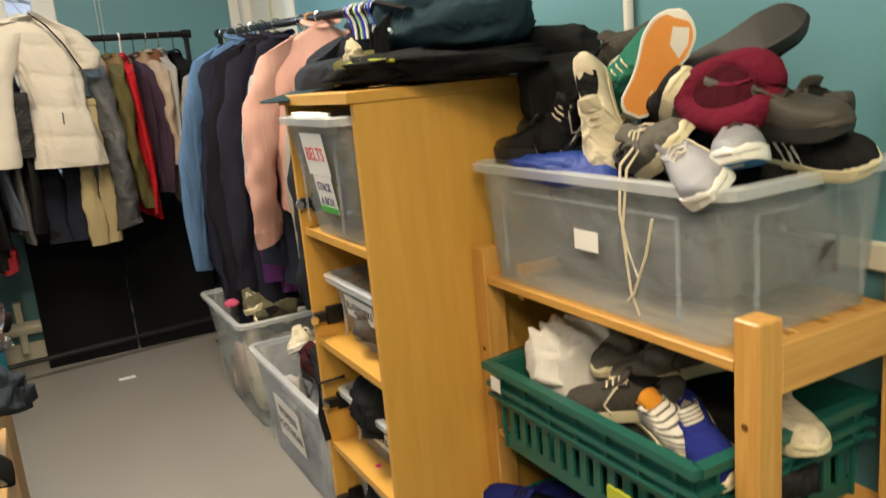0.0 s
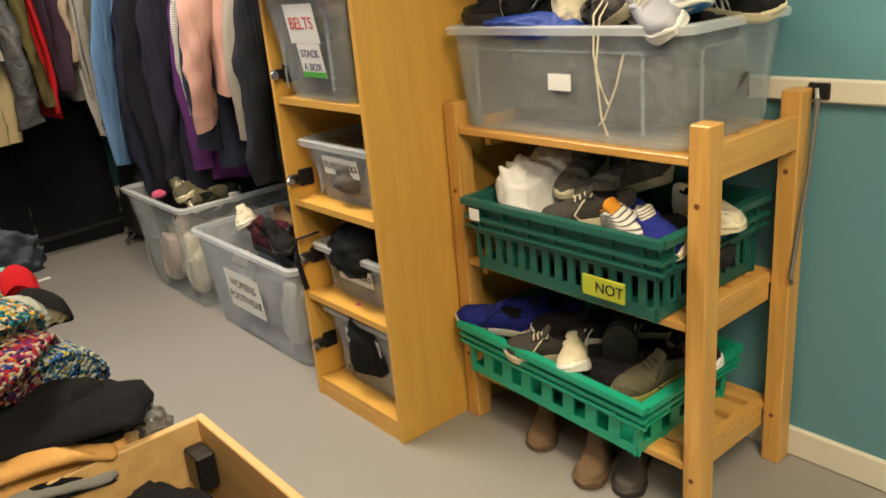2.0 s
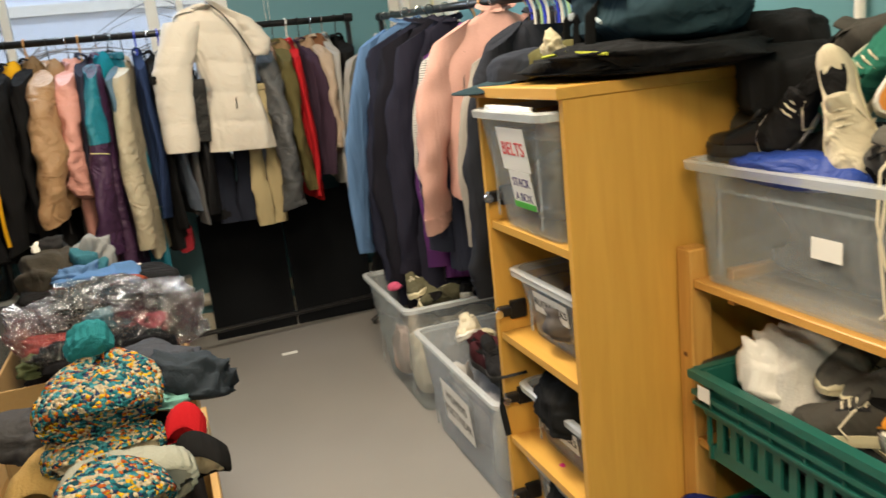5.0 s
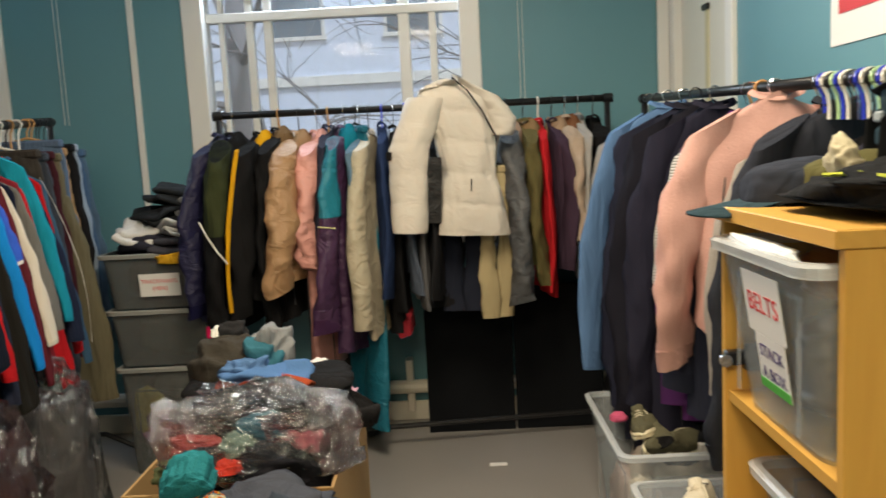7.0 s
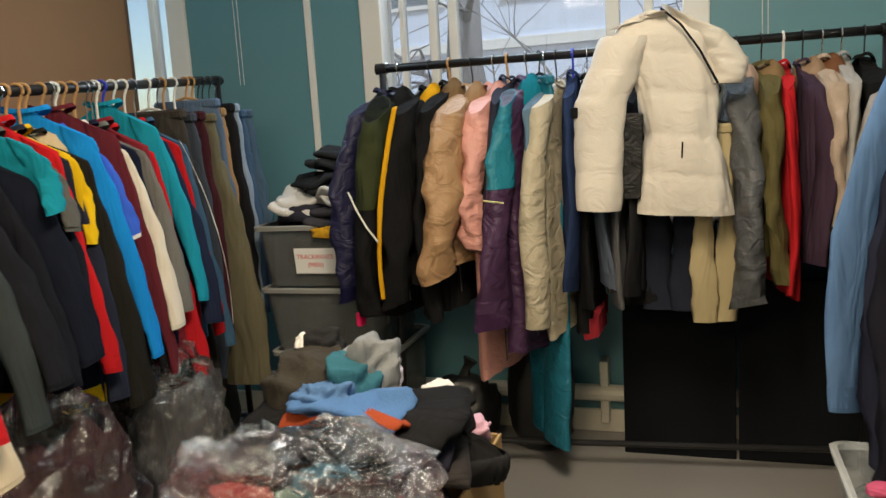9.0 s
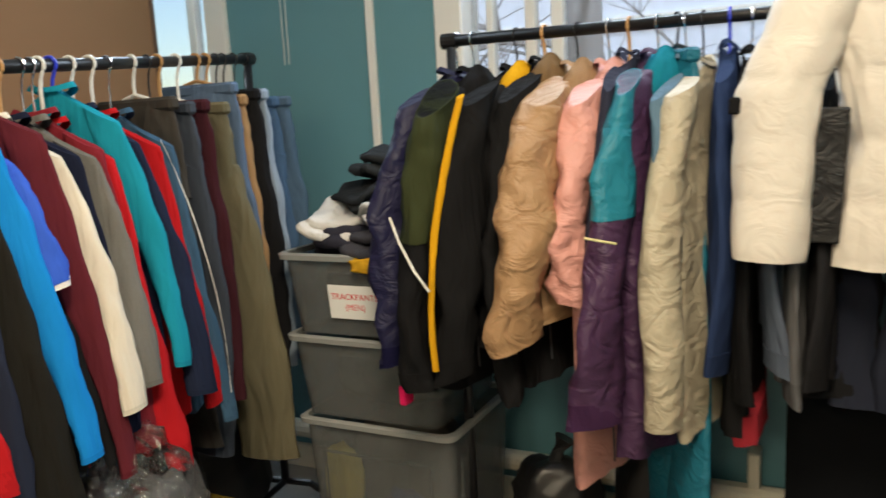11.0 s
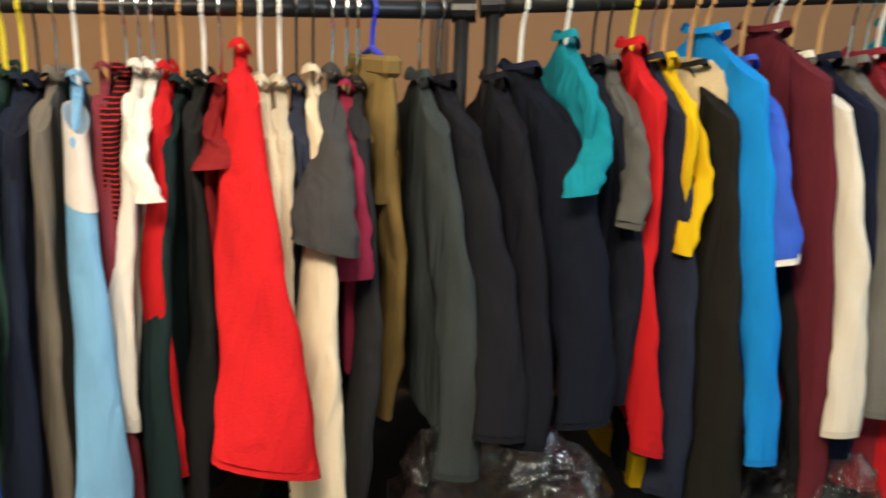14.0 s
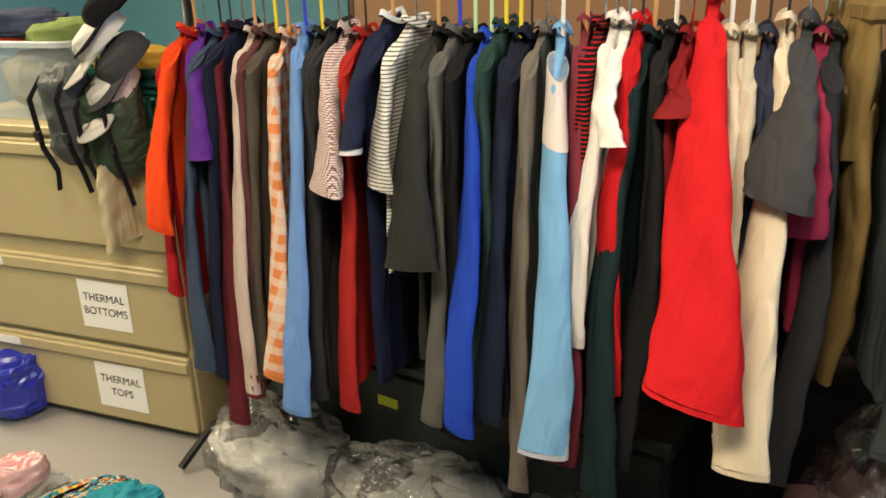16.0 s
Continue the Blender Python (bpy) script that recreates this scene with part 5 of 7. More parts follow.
# ---------------------------------------------------------------- soft heaps, hats, bags
def lump_rings(rnd, sx, sy, sz, n=24, k=36, rough=0.10, sag=0.35):
    """A soft crumpled heap resting on z 0: flattened below, with folds."""
    u = np.linspace(0.02, 0.98, n)[:, None]
    a = np.linspace(0, 2 * math.pi, k, endpoint=False)[None, :]
    d = np.stack([np.sin(math.pi * u) * np.cos(a), np.sin(math.pi * u) * np.sin(a), -np.cos(math.pi * u) + 0 * a], -1)
    w = 0
    for fr, am in ((2.0, 1.0), (3.2, 0.8), (5.0, 0.6), (7.5, 0.45), (11.0, 0.3), (15.0, 0.2)):
        v = np.array([rnd.gauss(0, 1) for _ in range(3)])
        v = v / np.linalg.norm(v) * fr
        ph = rnd.uniform(0, 6.28)
        w = w + am * (0.6 - np.abs(np.sin(d @ v + ph + 0.6 * np.sin(d @ (v[[1, 2, 0]] * 0.7) + ph))))
    w = 1 + rough * 1.15 * w
    rad = np.sin(math.pi * u) ** 0.55
    z = (1 - np.cos(math.pi * u)) / 2
    z = np.where(z < 0.5, z * (1 - sag), z) * (1 + (w - 1) * 0.7)
    return np.stack([sx * rad * w * np.cos(a), sy * rad * w * np.sin(a), sz * np.maximum(z, 0.0)], -1)


def lump(name, label, category, m, size, material, seed=0, rough=0.1, flat=False, group=""):
    rnd = random.Random(seed + 900)
    ob = new(name, finish(skin(lump_rings(rnd, *size, rough=rough)), name, material, not flat))
    ob.matrix_world = m
    return tagged(ob, label, category, group)


def marl(base, tints):
    """Chunky knit with flecks of several yarns, each stitch raised."""
    m = cloth(base, "knit")
    nt = m.node_tree
    vo, co, rp = nt.nodes.new("ShaderNodeTexVoronoi"), nt.nodes.new("ShaderNodeTexCoord"), nt.nodes.new("ShaderNodeValToRGB")
    vo.inputs["Scale"].default_value = 125
    rp.color_ramp.interpolation = "CONSTANT"
    for i, (p, c) in enumerate(tints):
        el = rp.color_ramp.elements[i] if i < 2 else rp.color_ramp.elements.new(p)
        el.position, el.color = p, (*c, 1)
    sep, kb = nt.nodes.new("ShaderNodeSeparateColor"), nt.nodes.new("ShaderNodeBump")
    # rows of stitches: patches of one yarn beside another
    ns, ad = nt.nodes.new("ShaderNodeTexNoise"), nt.nodes.new("ShaderNodeMath")
    ns.inputs["Scale"].default_value = 26
    ad.operation = "ADD"
    mr = nt.nodes.new("ShaderNodeMapRange")
    mr.inputs["From Min"].default_value, mr.inputs["From Max"].default_value = 0.35, 1.3
    nt.links.new(co.outputs["Object"], vo.inputs["Vector"])
    nt.links.new(co.outputs["Object"], ns.inputs["Vector"])
    nt.links.new(vo.outputs["Color"], sep.inputs[0])
    nt.links.new(sep.outputs[0], ad.inputs[0])
    nt.links.new(ns.outputs["Fac"], ad.inputs[1])
    nt.links.new(ad.outputs[0], mr.inputs["Value"])
    nt.links.new(mr.outputs[0], rp.inputs[0])
    nt.links.new(rp.outputs[0], nt.nodes["Principled BSDF"].inputs["Base Color"])
    kb.inputs["Strength"].default_value, kb.inputs["Distance"].default_value, kb.invert = 1.0, 0.010, True
    nt.links.new(vo.outputs["Distance"], kb.inputs["Height"])
    nt.links.new(kb.outputs[0], nt.nodes["Principled BSDF"].inputs["Normal"])
    return m


M_MULTI = marl((0.03, 0.16, 0.20), ((0.0, (0.01, 0.05, 0.07)), (0.25, (0.02, 0.15, 0.19)), (0.5, (0.06, 0.22, 0.26)), (0.64, (0.55, 0.33, 0.02)), (0.75, (0.38, 0.09, 0.02)), (0.85, (0.02, 0.04, 0.10)), (0.95, (0.45, 0.38, 0.26))))
M_MULTI2 = marl((0.20, 0.03, 0.06), ((0.0, (0.04, 0.01, 0.04)), (0.25, (0.28, 0.02, 0.04)), (0.5, (0.16, 0.02, 0.12)), (0.64, (0.50, 0.10, 0.03)), (0.75, (0.03, 0.05, 0.20)), (0.85, (0.45, 0.35, 0.25))))
M_MULTI3 = marl((0.03, 0.08, 0.22), ((0.0, (0.01, 0.015, 0.05)), (0.25, (0.03, 0.10, 0.30)), (0.5, (0.08, 0.20, 0.36)), (0.66, (0.50, 0.42, 0.05)), (0.75, (0.02, 0.10, 0.12)), (0.85, (0.40, 0.42, 0.40))))


def beanie(label, m, material, brim=None, pom=None, r=0.105, h=0.15, seed=0, group="hats in the bins", flat=0.62):
    """A knitted hat lying down: a dome with a turned-up brim, and a bobble if it has one."""
    rnd = random.Random(seed)
    t = thing("knitted_hat", label, "hat", m, group)
    a = np.linspace(0, 2 * math.pi, 78, endpoint=False)
    rings = []
    for q, z in ((1.0, 0.0), (1.03, 0.25), (1.0, 0.45), (0.9, 0.65), (0.7, 0.83), (0.42, 0.95), (0.12, 1.0)):
        w = 1 + 0.045 * np.sin(26 * a) * q + 0.09 * np.sin(3 * a + seed + 3 * z) + 0.05 * np.sin(5 * a - seed + 6 * z)
        rings.append(np.stack([r * q * w * np.cos(a), r * flat * q * w * np.sin(a), np.full(78, h * z) + 0.008 * np.sin(2 * a + seed)], -1))
    for i_, rg_ in enumerate(rings):
        k_ = i_ / 6
        rg_[:, 0] += 0.02 * k_ * math.sin(seed * 1.7) + 0.012 * k_ * np.sin(4 * a + seed)
        rg_[:, 1] *= 1 - 0.28 * k_
        rg_[:, 2] = rg_[:, 2] * (0.85 + 0.13 * np.sin(2 * a + seed * 2.1) * k_) + 0.007 * np.abs(np.sin(5 * a + 4 * k_ + seed))
    part("crown", skin(rings), material, t, smooth=True)
    br = [np.stack([r * q * (1 + 0.03 * np.sin(26 * a)) * np.cos(a), r * flat * 1.06 * q * np.sin(a), np.full(78, z) + 0.012 * np.sin(2 * a + seed)], -1) for q, z in ((1.0, -0.005), (1.12, 0.0), (1.15, 0.03), (1.10, 0.055), (1.0, 0.058))]
    part("brim", skin(br, False), brim or material, t, smooth=True)
    if pom:
        rp_ = lump_rings(rnd, 0.045, 0.045, 0.08, rough=0.16)
        rp_[:, :, 2] += h - 0.01
        part("bobble", skin(rp_), pom, t)
    return t


def folded(label, m, size, material, layers=3, seed=0, name="folded_clothes", cat="clothes", group=""):
    """A folded garment: a few soft layers, each with a rounded fold."""
    rnd = random.Random(seed + 50)
    t = thing(name, label, cat, m, group)
    sx, sy, sz = size
    a = np.linspace(0, 2 * math.pi, 28, endpoint=False)
    for i in range(layers):
        z0, z1 = sz * i / layers, sz * (i + 1) / layers
        off, k = rnd.uniform(-0.022, 0.022), 1 - 0.14 * rnd.random()
        c, s_ = np.sign(np.cos(a)) * np.abs(np.cos(a)) ** 0.45, np.sign(np.sin(a)) * np.abs(np.sin(a)) ** 0.45
        w = 1 + 0.08 * np.sin(3 * a + i + seed) + 0.05 * np.sin(5 * a + 2 * seed - i) + 0.025 * np.sin(11 * a + seed)
        rr = [np.stack([sx * k * q * w * c + off, sy * k * q * w * s_ + off, np.full(28, z) + 0.011 * np.sin(2 * a + i * 2 + seed) + 0.006 * np.sin(5 * a + seed)], -1) for q, z in ((0.90, z0), (1.0, z0 + (z1 - z0) * 0.3), (1.0, z0 + (z1 - z0) * 0.7), (0.90, z1), (0.4, z1 + 0.004))]
        part("layer", skin(rr), material if not isinstance(material, list) else material[i % len(material)], t, smooth=True)
    return t


def bin_box(label, x0, y0, x1, y1, h, material, tk=0.016):
    b = thing("wooden_bin", label, "bin", pose((x0 + x1) / 2, (y0 + y1) / 2, 0))
    w, d = (x1 - x0) / 2, (y1 - y0) / 2
    part("base", boxes((-w + tk, -d + tk, 0.01, w - tk, d - tk, 0.02)), material, b)
    for bb in ((-w, -d, 0, -w + tk, d, h), (w - tk, -d, 0, w, d, h), (-w + tk, -d, 0, w - tk, -d + tk, h), (-w + tk, d - tk, 0, w - tk, d, h)):
        part("side_board", boxes(bb), material, b, bevel=0.002)
    return b


M_BLK = cloth(BLACK)
bin_a = bin_box("pale wooden drawer box of dark clothes on the floor", -0.30, 0.46, 0.128, 1.005, 0.51, M_PLY)
part("corner_bracket", boxes((0.160, 0.20, 0.40, 0.196, 0.254, 0.47)), M_BLACK, bin_a, "dark steel corner bracket", bevel=0.004)
bin_box("tall pale wooden box heaped with knitted hats", -0.38, 1.03, 0.02, 1.96, 0.52, M_PLY)
bin_box("tall brown cardboard box heaped with hats and gloves", -0.47, 2.02, 0.0, 2.66, 0.65, mat("brown_cardboard", (0.33, 0.21, 0.085), 0.8, vary=0.12, scale=5), 0.007)
for i, (x, y, z, sx, sy, sz, c, lab) in enumerate((
        (0.0, 0.84, 0.06, 0.10, 0.14, 0.42, BLACK, "heap of black clothing in the drawer"), (-0.2, 0.72, 0.06, 0.12, 0.2, 0.40, (0.02, 0.015, 0.03), "heap of dark purple clothing in the drawer"),
        (0.03, 0.62, 0.06, 0.08, 0.12, 0.33, (0.03, 0.02, 0.05), "dark crumpled top in the drawer"), (-0.18, 1.5, 0.03, 0.18, 0.43, 0.63, (0.03, 0.027, 0.028), "heap of dark woollens in the box"),
        (-0.235, 2.34, 0.03, 0.215, 0.29, 0.70, (0.014, 0.014, 0.017), "heap of dark scarves in the box"))):
    lump("crumpled_cloth", lab, "clothes", pose(x, y, z), (sx, sy, sz), cloth(c, "knit"), i, 0.09)
lump("red_glove", "small red and white knitted glove", "glove", pose(0.02, 0.70, 0.37), (0.05, 0.03, 0.04), cloth(RED, "knit"), 3, 0.14)

GREYH, TEALH = cloth((0.30, 0.31, 0.27), "knit"), cloth((0.02, 0.12, 0.13), "knit")
FLEECE_C = cloth((0.55, 0.47, 0.33), "fleece")
SLATEK = cloth((0.05, 0.055, 0.07), "fleece")
# hats lying flat, brims towards the door: label, place, turn, fabric, brim, bobble, radius, length
for i, (lab, x, y, z, rx, ry, rz, fab, brim, pom, r, h, fl) in enumerate((
        ("multicoloured teal and yellow bobble hat", -0.165, 1.47, 0.735, -58, 0, 4, M_MULTI, None, cloth((0.02, 0.16, 0.19), "fleece"), 0.10, 0.17, 0.5),
        ("cream lined flap of the bobble hat", -0.165, 1.425, 0.675, -74, 0, 4, FLEECE_C, M_MULTI, None, 0.095, 0.09, 0.3),
        ("pale grey green ribbed hat", -0.12, 1.30, 0.655, -72, 0, 10, GREYH, None, None, 0.10, 0.14, 0.34),
        ("mustard fur trimmed hat", -0.30, 1.45, 0.615, -50, 0, -20, cloth((0.36, 0.24, 0.09), "fleece"), None, None, 0.05, 0.12, 0.6),
        ("bright red knitted hat", -0.025, 1.47, 0.665, -60, 20, 0, cloth((0.36, 0.01, 0.015), "knit"), None, None, 0.034, 0.05, 0.6),
        ("cream fur hat edge beside the red hat", 0.0, 1.41, 0.62, -60, 20, 10, FLEECE_C, M_BLK, None, 0.045, 0.07, 0.6),
        ("dark teal ribbed hat", -0.24, 1.28, 0.57, -60, 0, 20, TEALH, None, None, 0.08, 0.11, 0.5),
        ("multicoloured knitted hat with cream lining", -0.12, 1.15, 0.70, -66, 10, 30, M_MULTI, None, None, 0.085, 0.14, 0.45),
        ("red and purple multicoloured hat", -0.09, 1.12, 0.645, -72, 8, 50, M_MULTI2, None, None, 0.10, 0.16, 0.42),
        ("blue and yellow multicoloured hat", -0.045, 1.16, 0.60, -72, 24, 30, M_MULTI3, None, None, 0.095, 0.15, 0.40))):
    beanie(lab, pose(x, y, z, rx, ry, rz), fab, brim, pom, r, h, i + 1, flat=fl)
for i, (x, y, z, c, lab) in enumerate(((-0.10, 1.085, 0.555, (0.010, 0.010, 0.011), "black knitted hat with white print"), (-0.13, 1.075, 0.525, (0.55, 0.30, 0.10), "mustard orange hat"), (-0.15, 1.065, 0.50, (0.22, 0.22, 0.215), "pale grey hat"), (-0.07, 1.075, 0.465, (0.010, 0.010, 0.012), "black woollen hat"))):
    folded(lab + " folded flat on the heap", pose(x, y, z, 14, 12, 8 * i - 10), (0.14, 0.085, 0.035), cloth(c, "knit"), 2, 20 + i, "knitted_hat", "hat", "hats in the bins")
lump("scarf", "slate grey fleece scarf bundled on the box", "scarf", pose(-0.10, 1.78, 0.65, 6, 10, 20), (0.12, 0.085, 0.11), SLATEK, 310, 0.2)
lump("scarf", "dark blue grey fleece scarf slumped over the rim", "scarf", pose(0.0, 1.74, 0.63, 0, 22, 60), (0.10, 0.085, 0.11), cloth((0.035, 0.045, 0.06), "fleece"), 311, 0.2)
lump("scarf", "grey woollen scarf bundled in the box", "scarf", pose(-0.32, 1.72, 0.60, 0, 0, 30), (0.10, 0.09, 0.09), cloth((0.05, 0.05, 0.055), "heather"), 312, 0.2)
lump("gloves", "pale turquoise knitted gloves on the heap", "gloves", pose(-0.06, 1.66, 0.655, 0, 20, 40), (0.05, 0.04, 0.035), cloth((0.16, 0.36, 0.33), "knit"), 313, 0.2)
# far box: dark scarves, hats, a clear bag
folded("stack of folded black scarves", pose(-0.21, 2.36, 0.70, 4, 3, 8), (0.21, 0.16, 0.105), [M_BLK, cloth((0.025, 0.022, 0.022), "fleece"), cloth((0.016, 0.016, 0.026))], 4, 9, "scarf", "scarf")
folded("folded burnt orange and blue scarf", pose(-0.19, 2.33, 0.805, 0, 4, 4), (0.13, 0.085, 0.03), [cloth((0.26, 0.05, 0.02), "knit"), cloth((0.07, 0.15, 0.32), "knit")], 2, 10, "scarf", "scarf")
for i, (lab, x, y, z, sx, sy, sz, c, f, ro) in enumerate((
        ("light blue fleece hat crumpled on the scarves", -0.255, 2.32, 0.805, 0.06, 0.05, 0.065, (0.08, 0.16, 0.32), "fleece", 0.26), ("pale grey bobbly knitted hat", -0.22, 2.46, 0.80, 0.065, 0.06, 0.115, (0.19, 0.20, 0.21), "fleece", 0.22),
        ("teal marled knitted hat on the heap", -0.235, 2.40, 0.80, 0.075, 0.055, 0.09, (0.03, 0.11, 0.15), "heather", 0.24), ("dark brown fur hat on the heap", -0.33, 2.40, 0.765, 0.10, 0.09, 0.13, (0.04, 0.036, 0.03), "fleece", 0.16),
        ("small purple knitted hat on the heap", -0.115, 2.37, 0.74, 0.033, 0.033, 0.06, (0.17, 0.08, 0.34), "knit", 0.28), ("black and white hat at the back of the heap", -0.32, 2.46, 0.86, 0.045, 0.03, 0.075, (0.02, 0.02, 0.022), "knit", 0.2),
        ("white knitted edge of a hat", -0.345, 2.45, 0.90, 0.035, 0.018, 0.03, (0.66, 0.65, 0.63), "knit", 0.2), ("lavender white hat at the back of the heap", -0.24, 2.56, 0.77, 0.06, 0.05, 0.08, (0.50, 0.47, 0.55), "knit", 0.22),
        ("white and grey striped hat on the heap", -0.11, 2.58, 0.70, 0.06, 0.05, 0.085, (0.60, 0.57, 0.55), "knit", 0.18), ("pale pink hat at the back of the box", -0.06, 2.61, 0.64, 0.045, 0.04, 0.06, (0.55, 0.33, 0.42), "knit", 0.2),
        ("black beanie on the heap", -0.12, 2.50, 0.69, 0.075, 0.07, 0.10, (0.009, 0.009, 0.010), "fleece", 0.16))):
    lump("knitted_hat", lab, "hat", pose(x, y, z, 0, 0, 40 * i), (sx, sy, sz), cloth(c, f), 301 + i, ro, group="hats in the bins")
beanie("black cap with orange and white patch", pose(-0.04, 2.46, 0.655, 6, 16, 0), M_BLK, cloth((0.02, 0.02, 0.022)), None, 0.085, 0.085, 15)
folded("small orange and white patch on a cap", pose(-0.07, 2.50, 0.765, 20, 10, 0), (0.022, 0.02, 0.01), [cloth((0.6, 0.58, 0.55)), cloth((0.70, 0.32, 0.03))], 2, 15, "cap_patch", "patch")
for i, (x, y, z, c, s_) in enumerate(((-0.33, 2.13, 0.69, (0.34, 0.08, 0.08), 0.055), (-0.27, 2.06, 0.66, (0.02, 0.02, 0.024), 0.08), (-0.36, 2.07, 0.66, (0.10, 0.12, 0.06), 0.05), (-0.22, 2.10, 0.70, (0.14, 0.20, 0.17), 0.055), (-0.08, 2.12, 0.70, (0.34, 0.07, 0.10), 0.05), (-0.14, 2.05, 0.66, (0.014, 0.014, 0.018), 0.085), (-0.18, 2.16, 0.72, (0.06, 0.16, 0.22), 0.055), (-0.22, 2.0, 0.70, (0.60, 0.05, 0.03), 0.028))):
    lump("glove", "bundled knitted glove inside a clear bag", "glove", pose(x, y, z, 0, 0, 30 * i), (s_ * 1.15, s_ * 0.8, s_ * 0.9), cloth(tuple(q * 0.6 for q in c), "knit"), 40 + i, 0.22)


def crinkled(name, label, m, size, seed, amp=0.16, n=22, k=34, material=None):
    """A crumpled bag of clear film, all facets."""
    rnd = random.Random(seed)
    R = lump_rings(rnd, *size, n=n, k=k, rough=amp)
    rg = np.random.default_rng(seed)
    R = R + rg.normal(0, 0.055 * min(size), R.shape) * np.array([1, 1, 0.8])
    R[:, :, 2] = np.maximum(R[:, :, 2], 0.0)
    t = thing(name, label, "plastic bag", m)
    part("film", skin(R), material or M_FILM, t).visible_shadow = False
    # the gathered mouth of the bag
    a = np.linspace(0, 2 * math.pi, 18, endpoint=False)
    s_ = min(size)
    mouth = [np.stack([s_ * q * (1 + 0.25 * np.sin(6 * a + seed) + rg.normal(0, 0.12, 18)) * np.cos(a) + 0.25 * size[0] * math.sin(seed), s_ * 0.7 * q * np.sin(a) - 0.3 * size[1], np.full(18, size[2] * 0.93 + s_ * z) + rg.normal(0, 0.04 * s_, 18)], -1) for q, z in ((0.5, -0.12), (0.18, 0.02), (0.13, 0.10), (0.35, 0.28))]
    part("gathered_mouth", skin(mouth, False), material or M_FILM, t).visible_shadow = False
    return t


crinkled("plastic_bag", "crumpled clear plastic bag of gloves", pose(-0.19, 2.10, 0.665), (0.215, 0.14, 0.19), 5)
crinkled("plastic_bag", "torn clear plastic wrapper hanging off the box", pose(-0.045, 2.08, 0.67), (0.10, 0.09, 0.13), 6, 0.28)
crinkled("plastic_bag", "clear plastic packet on the hats", pose(-0.22, 1.27, 0.61, 0, 6, 20), (0.12, 0.05, 0.045), 7, 0.14)
crinkled("plastic_bag", "scrap of clear film beside the box", pose(0.035, 1.04, 0.47), (0.045, 0.04, 0.07), 8, 0.25)
tm = thing("plank", "pale bare wooden board end beside the box", "board", pose(-0.60, 1.98, 0.26, 28, 0, -24))
part("board", boxes((-0.05, 0, 0, 0.05, 0.36, 0.03), (-0.03, 0.36, 0, 0.03, 0.44, 0.03)), M_PLY, tm, bevel=0.012)
part("foot", boxes((-0.04, 0.02, -0.31, 0.04, 0.05, 0.0)), M_PLY, tm, bevel=0.006)

# ---------------------------------------------------------------- totes by the north wall
for i, (dx, z, h, w_, lab) in enumerate(((0.02, 0.0, 0.49, 0.50, "tall smoky grey storage box at the foot of the stack"), (0.0, 0.495, 0.25, 0.50, "smoky grey storage box in the middle of the stack"), (-0.02, 0.75, 0.24, 0.48, "smoky grey storage box labelled for track pants"))):
    t = tub("storage_box", lab, pose(-0.97 + dx, 3.95, z), w_, 0.45, h, M_SMOKE, M_SMOKERIM, 0.9, "stack of storage boxes")
    if i == 2:
        sticker(t, Matrix.Translation((0.01, -0.2245, 0.105)) @ FACE_S @ pose(0, 0, 0, 5), 0.175, 0.10, ["TRACKPANTS", "(MEN)"], M_REDINK, 0.025)
    lump("crumpled_cloth", "heap of folded clothes inside a storage box", "clothes", pose(-0.97 + dx, 3.95, z + 0.012), (0.20, 0.17, h * 0.86), cloth(((0.10, 0.10, 0.09), (0.05, 0.07, 0.065), (0.03, 0.03, 0.04))[i]), 60 + i, 0.07)
lump("yellow_cloth", "yellow cloth inside the bottom box", "clothes", pose(-1.10, 3.78, 0.18), (0.07, 0.03, 0.20), cloth((0.62, 0.50, 0.12)), 70)
lump("blue_cloth", "dark blue cloth inside the bottom box", "clothes", pose(-0.88, 3.78, 0.12), (0.07, 0.03, 0.16), cloth((0.06, 0.08, 0.2)), 71)
t = sticker(thing("box_tag", "small white tag on the box front", "label", pose(-0.98, 3.738, 0.07)), FACE_S, 0.08, 0.045, [])
for i, (x, y, z, sx, sy, sz, c, lab) in enumerate((
        (-1.06, 3.90, 0.965, 0.15, 0.15, 0.08, (0.03, 0.03, 0.045), "folded navy track pants"), (-0.88, 3.86, 0.965, 0.14, 0.14, 0.09, (0.06, 0.06, 0.075), "folded charcoal track pants"),
        (-1.10, 3.86, 1.045, 0.11, 0.12, 0.06, (0.62, 0.61, 0.60), "folded white cotton top"), (-0.93, 3.84, 1.05, 0.09, 0.11, 0.05, (0.55, 0.55, 0.55), "folded pale grey top"),
        (-0.83, 3.88, 1.07, 0.09, 0.12, 0.05, (0.015, 0.20, 0.13), "folded emerald green top"), (-1.02, 3.95, 1.10, 0.15, 0.13, 0.07, (0.02, 0.022, 0.025), "folded black track pants"),
        (-0.82, 3.92, 1.125, 0.11, 0.12, 0.07, (0.30, 0.30, 0.29), "folded grey marl trousers"), (-0.92, 4.0, 1.17, 0.17, 0.12, 0.08, (0.025, 0.028, 0.032), "folded dark track pants"))):
    folded(lab + " on the stacked box", pose(x, y, z, 9 * (i % 3) - 9, 8 * (i % 4) - 10, 25 * (i % 5) - 40), (sx, sy, sz), cloth(c), 2 + i % 2, 80 + i)
lump("yellow_cloth", "yellow cloth hanging over the box rim", "clothes", pose(-0.90, 3.712, 0.945), (0.085, 0.018, 0.05), cloth((0.75, 0.42, 0.03)), 90, 0.16)

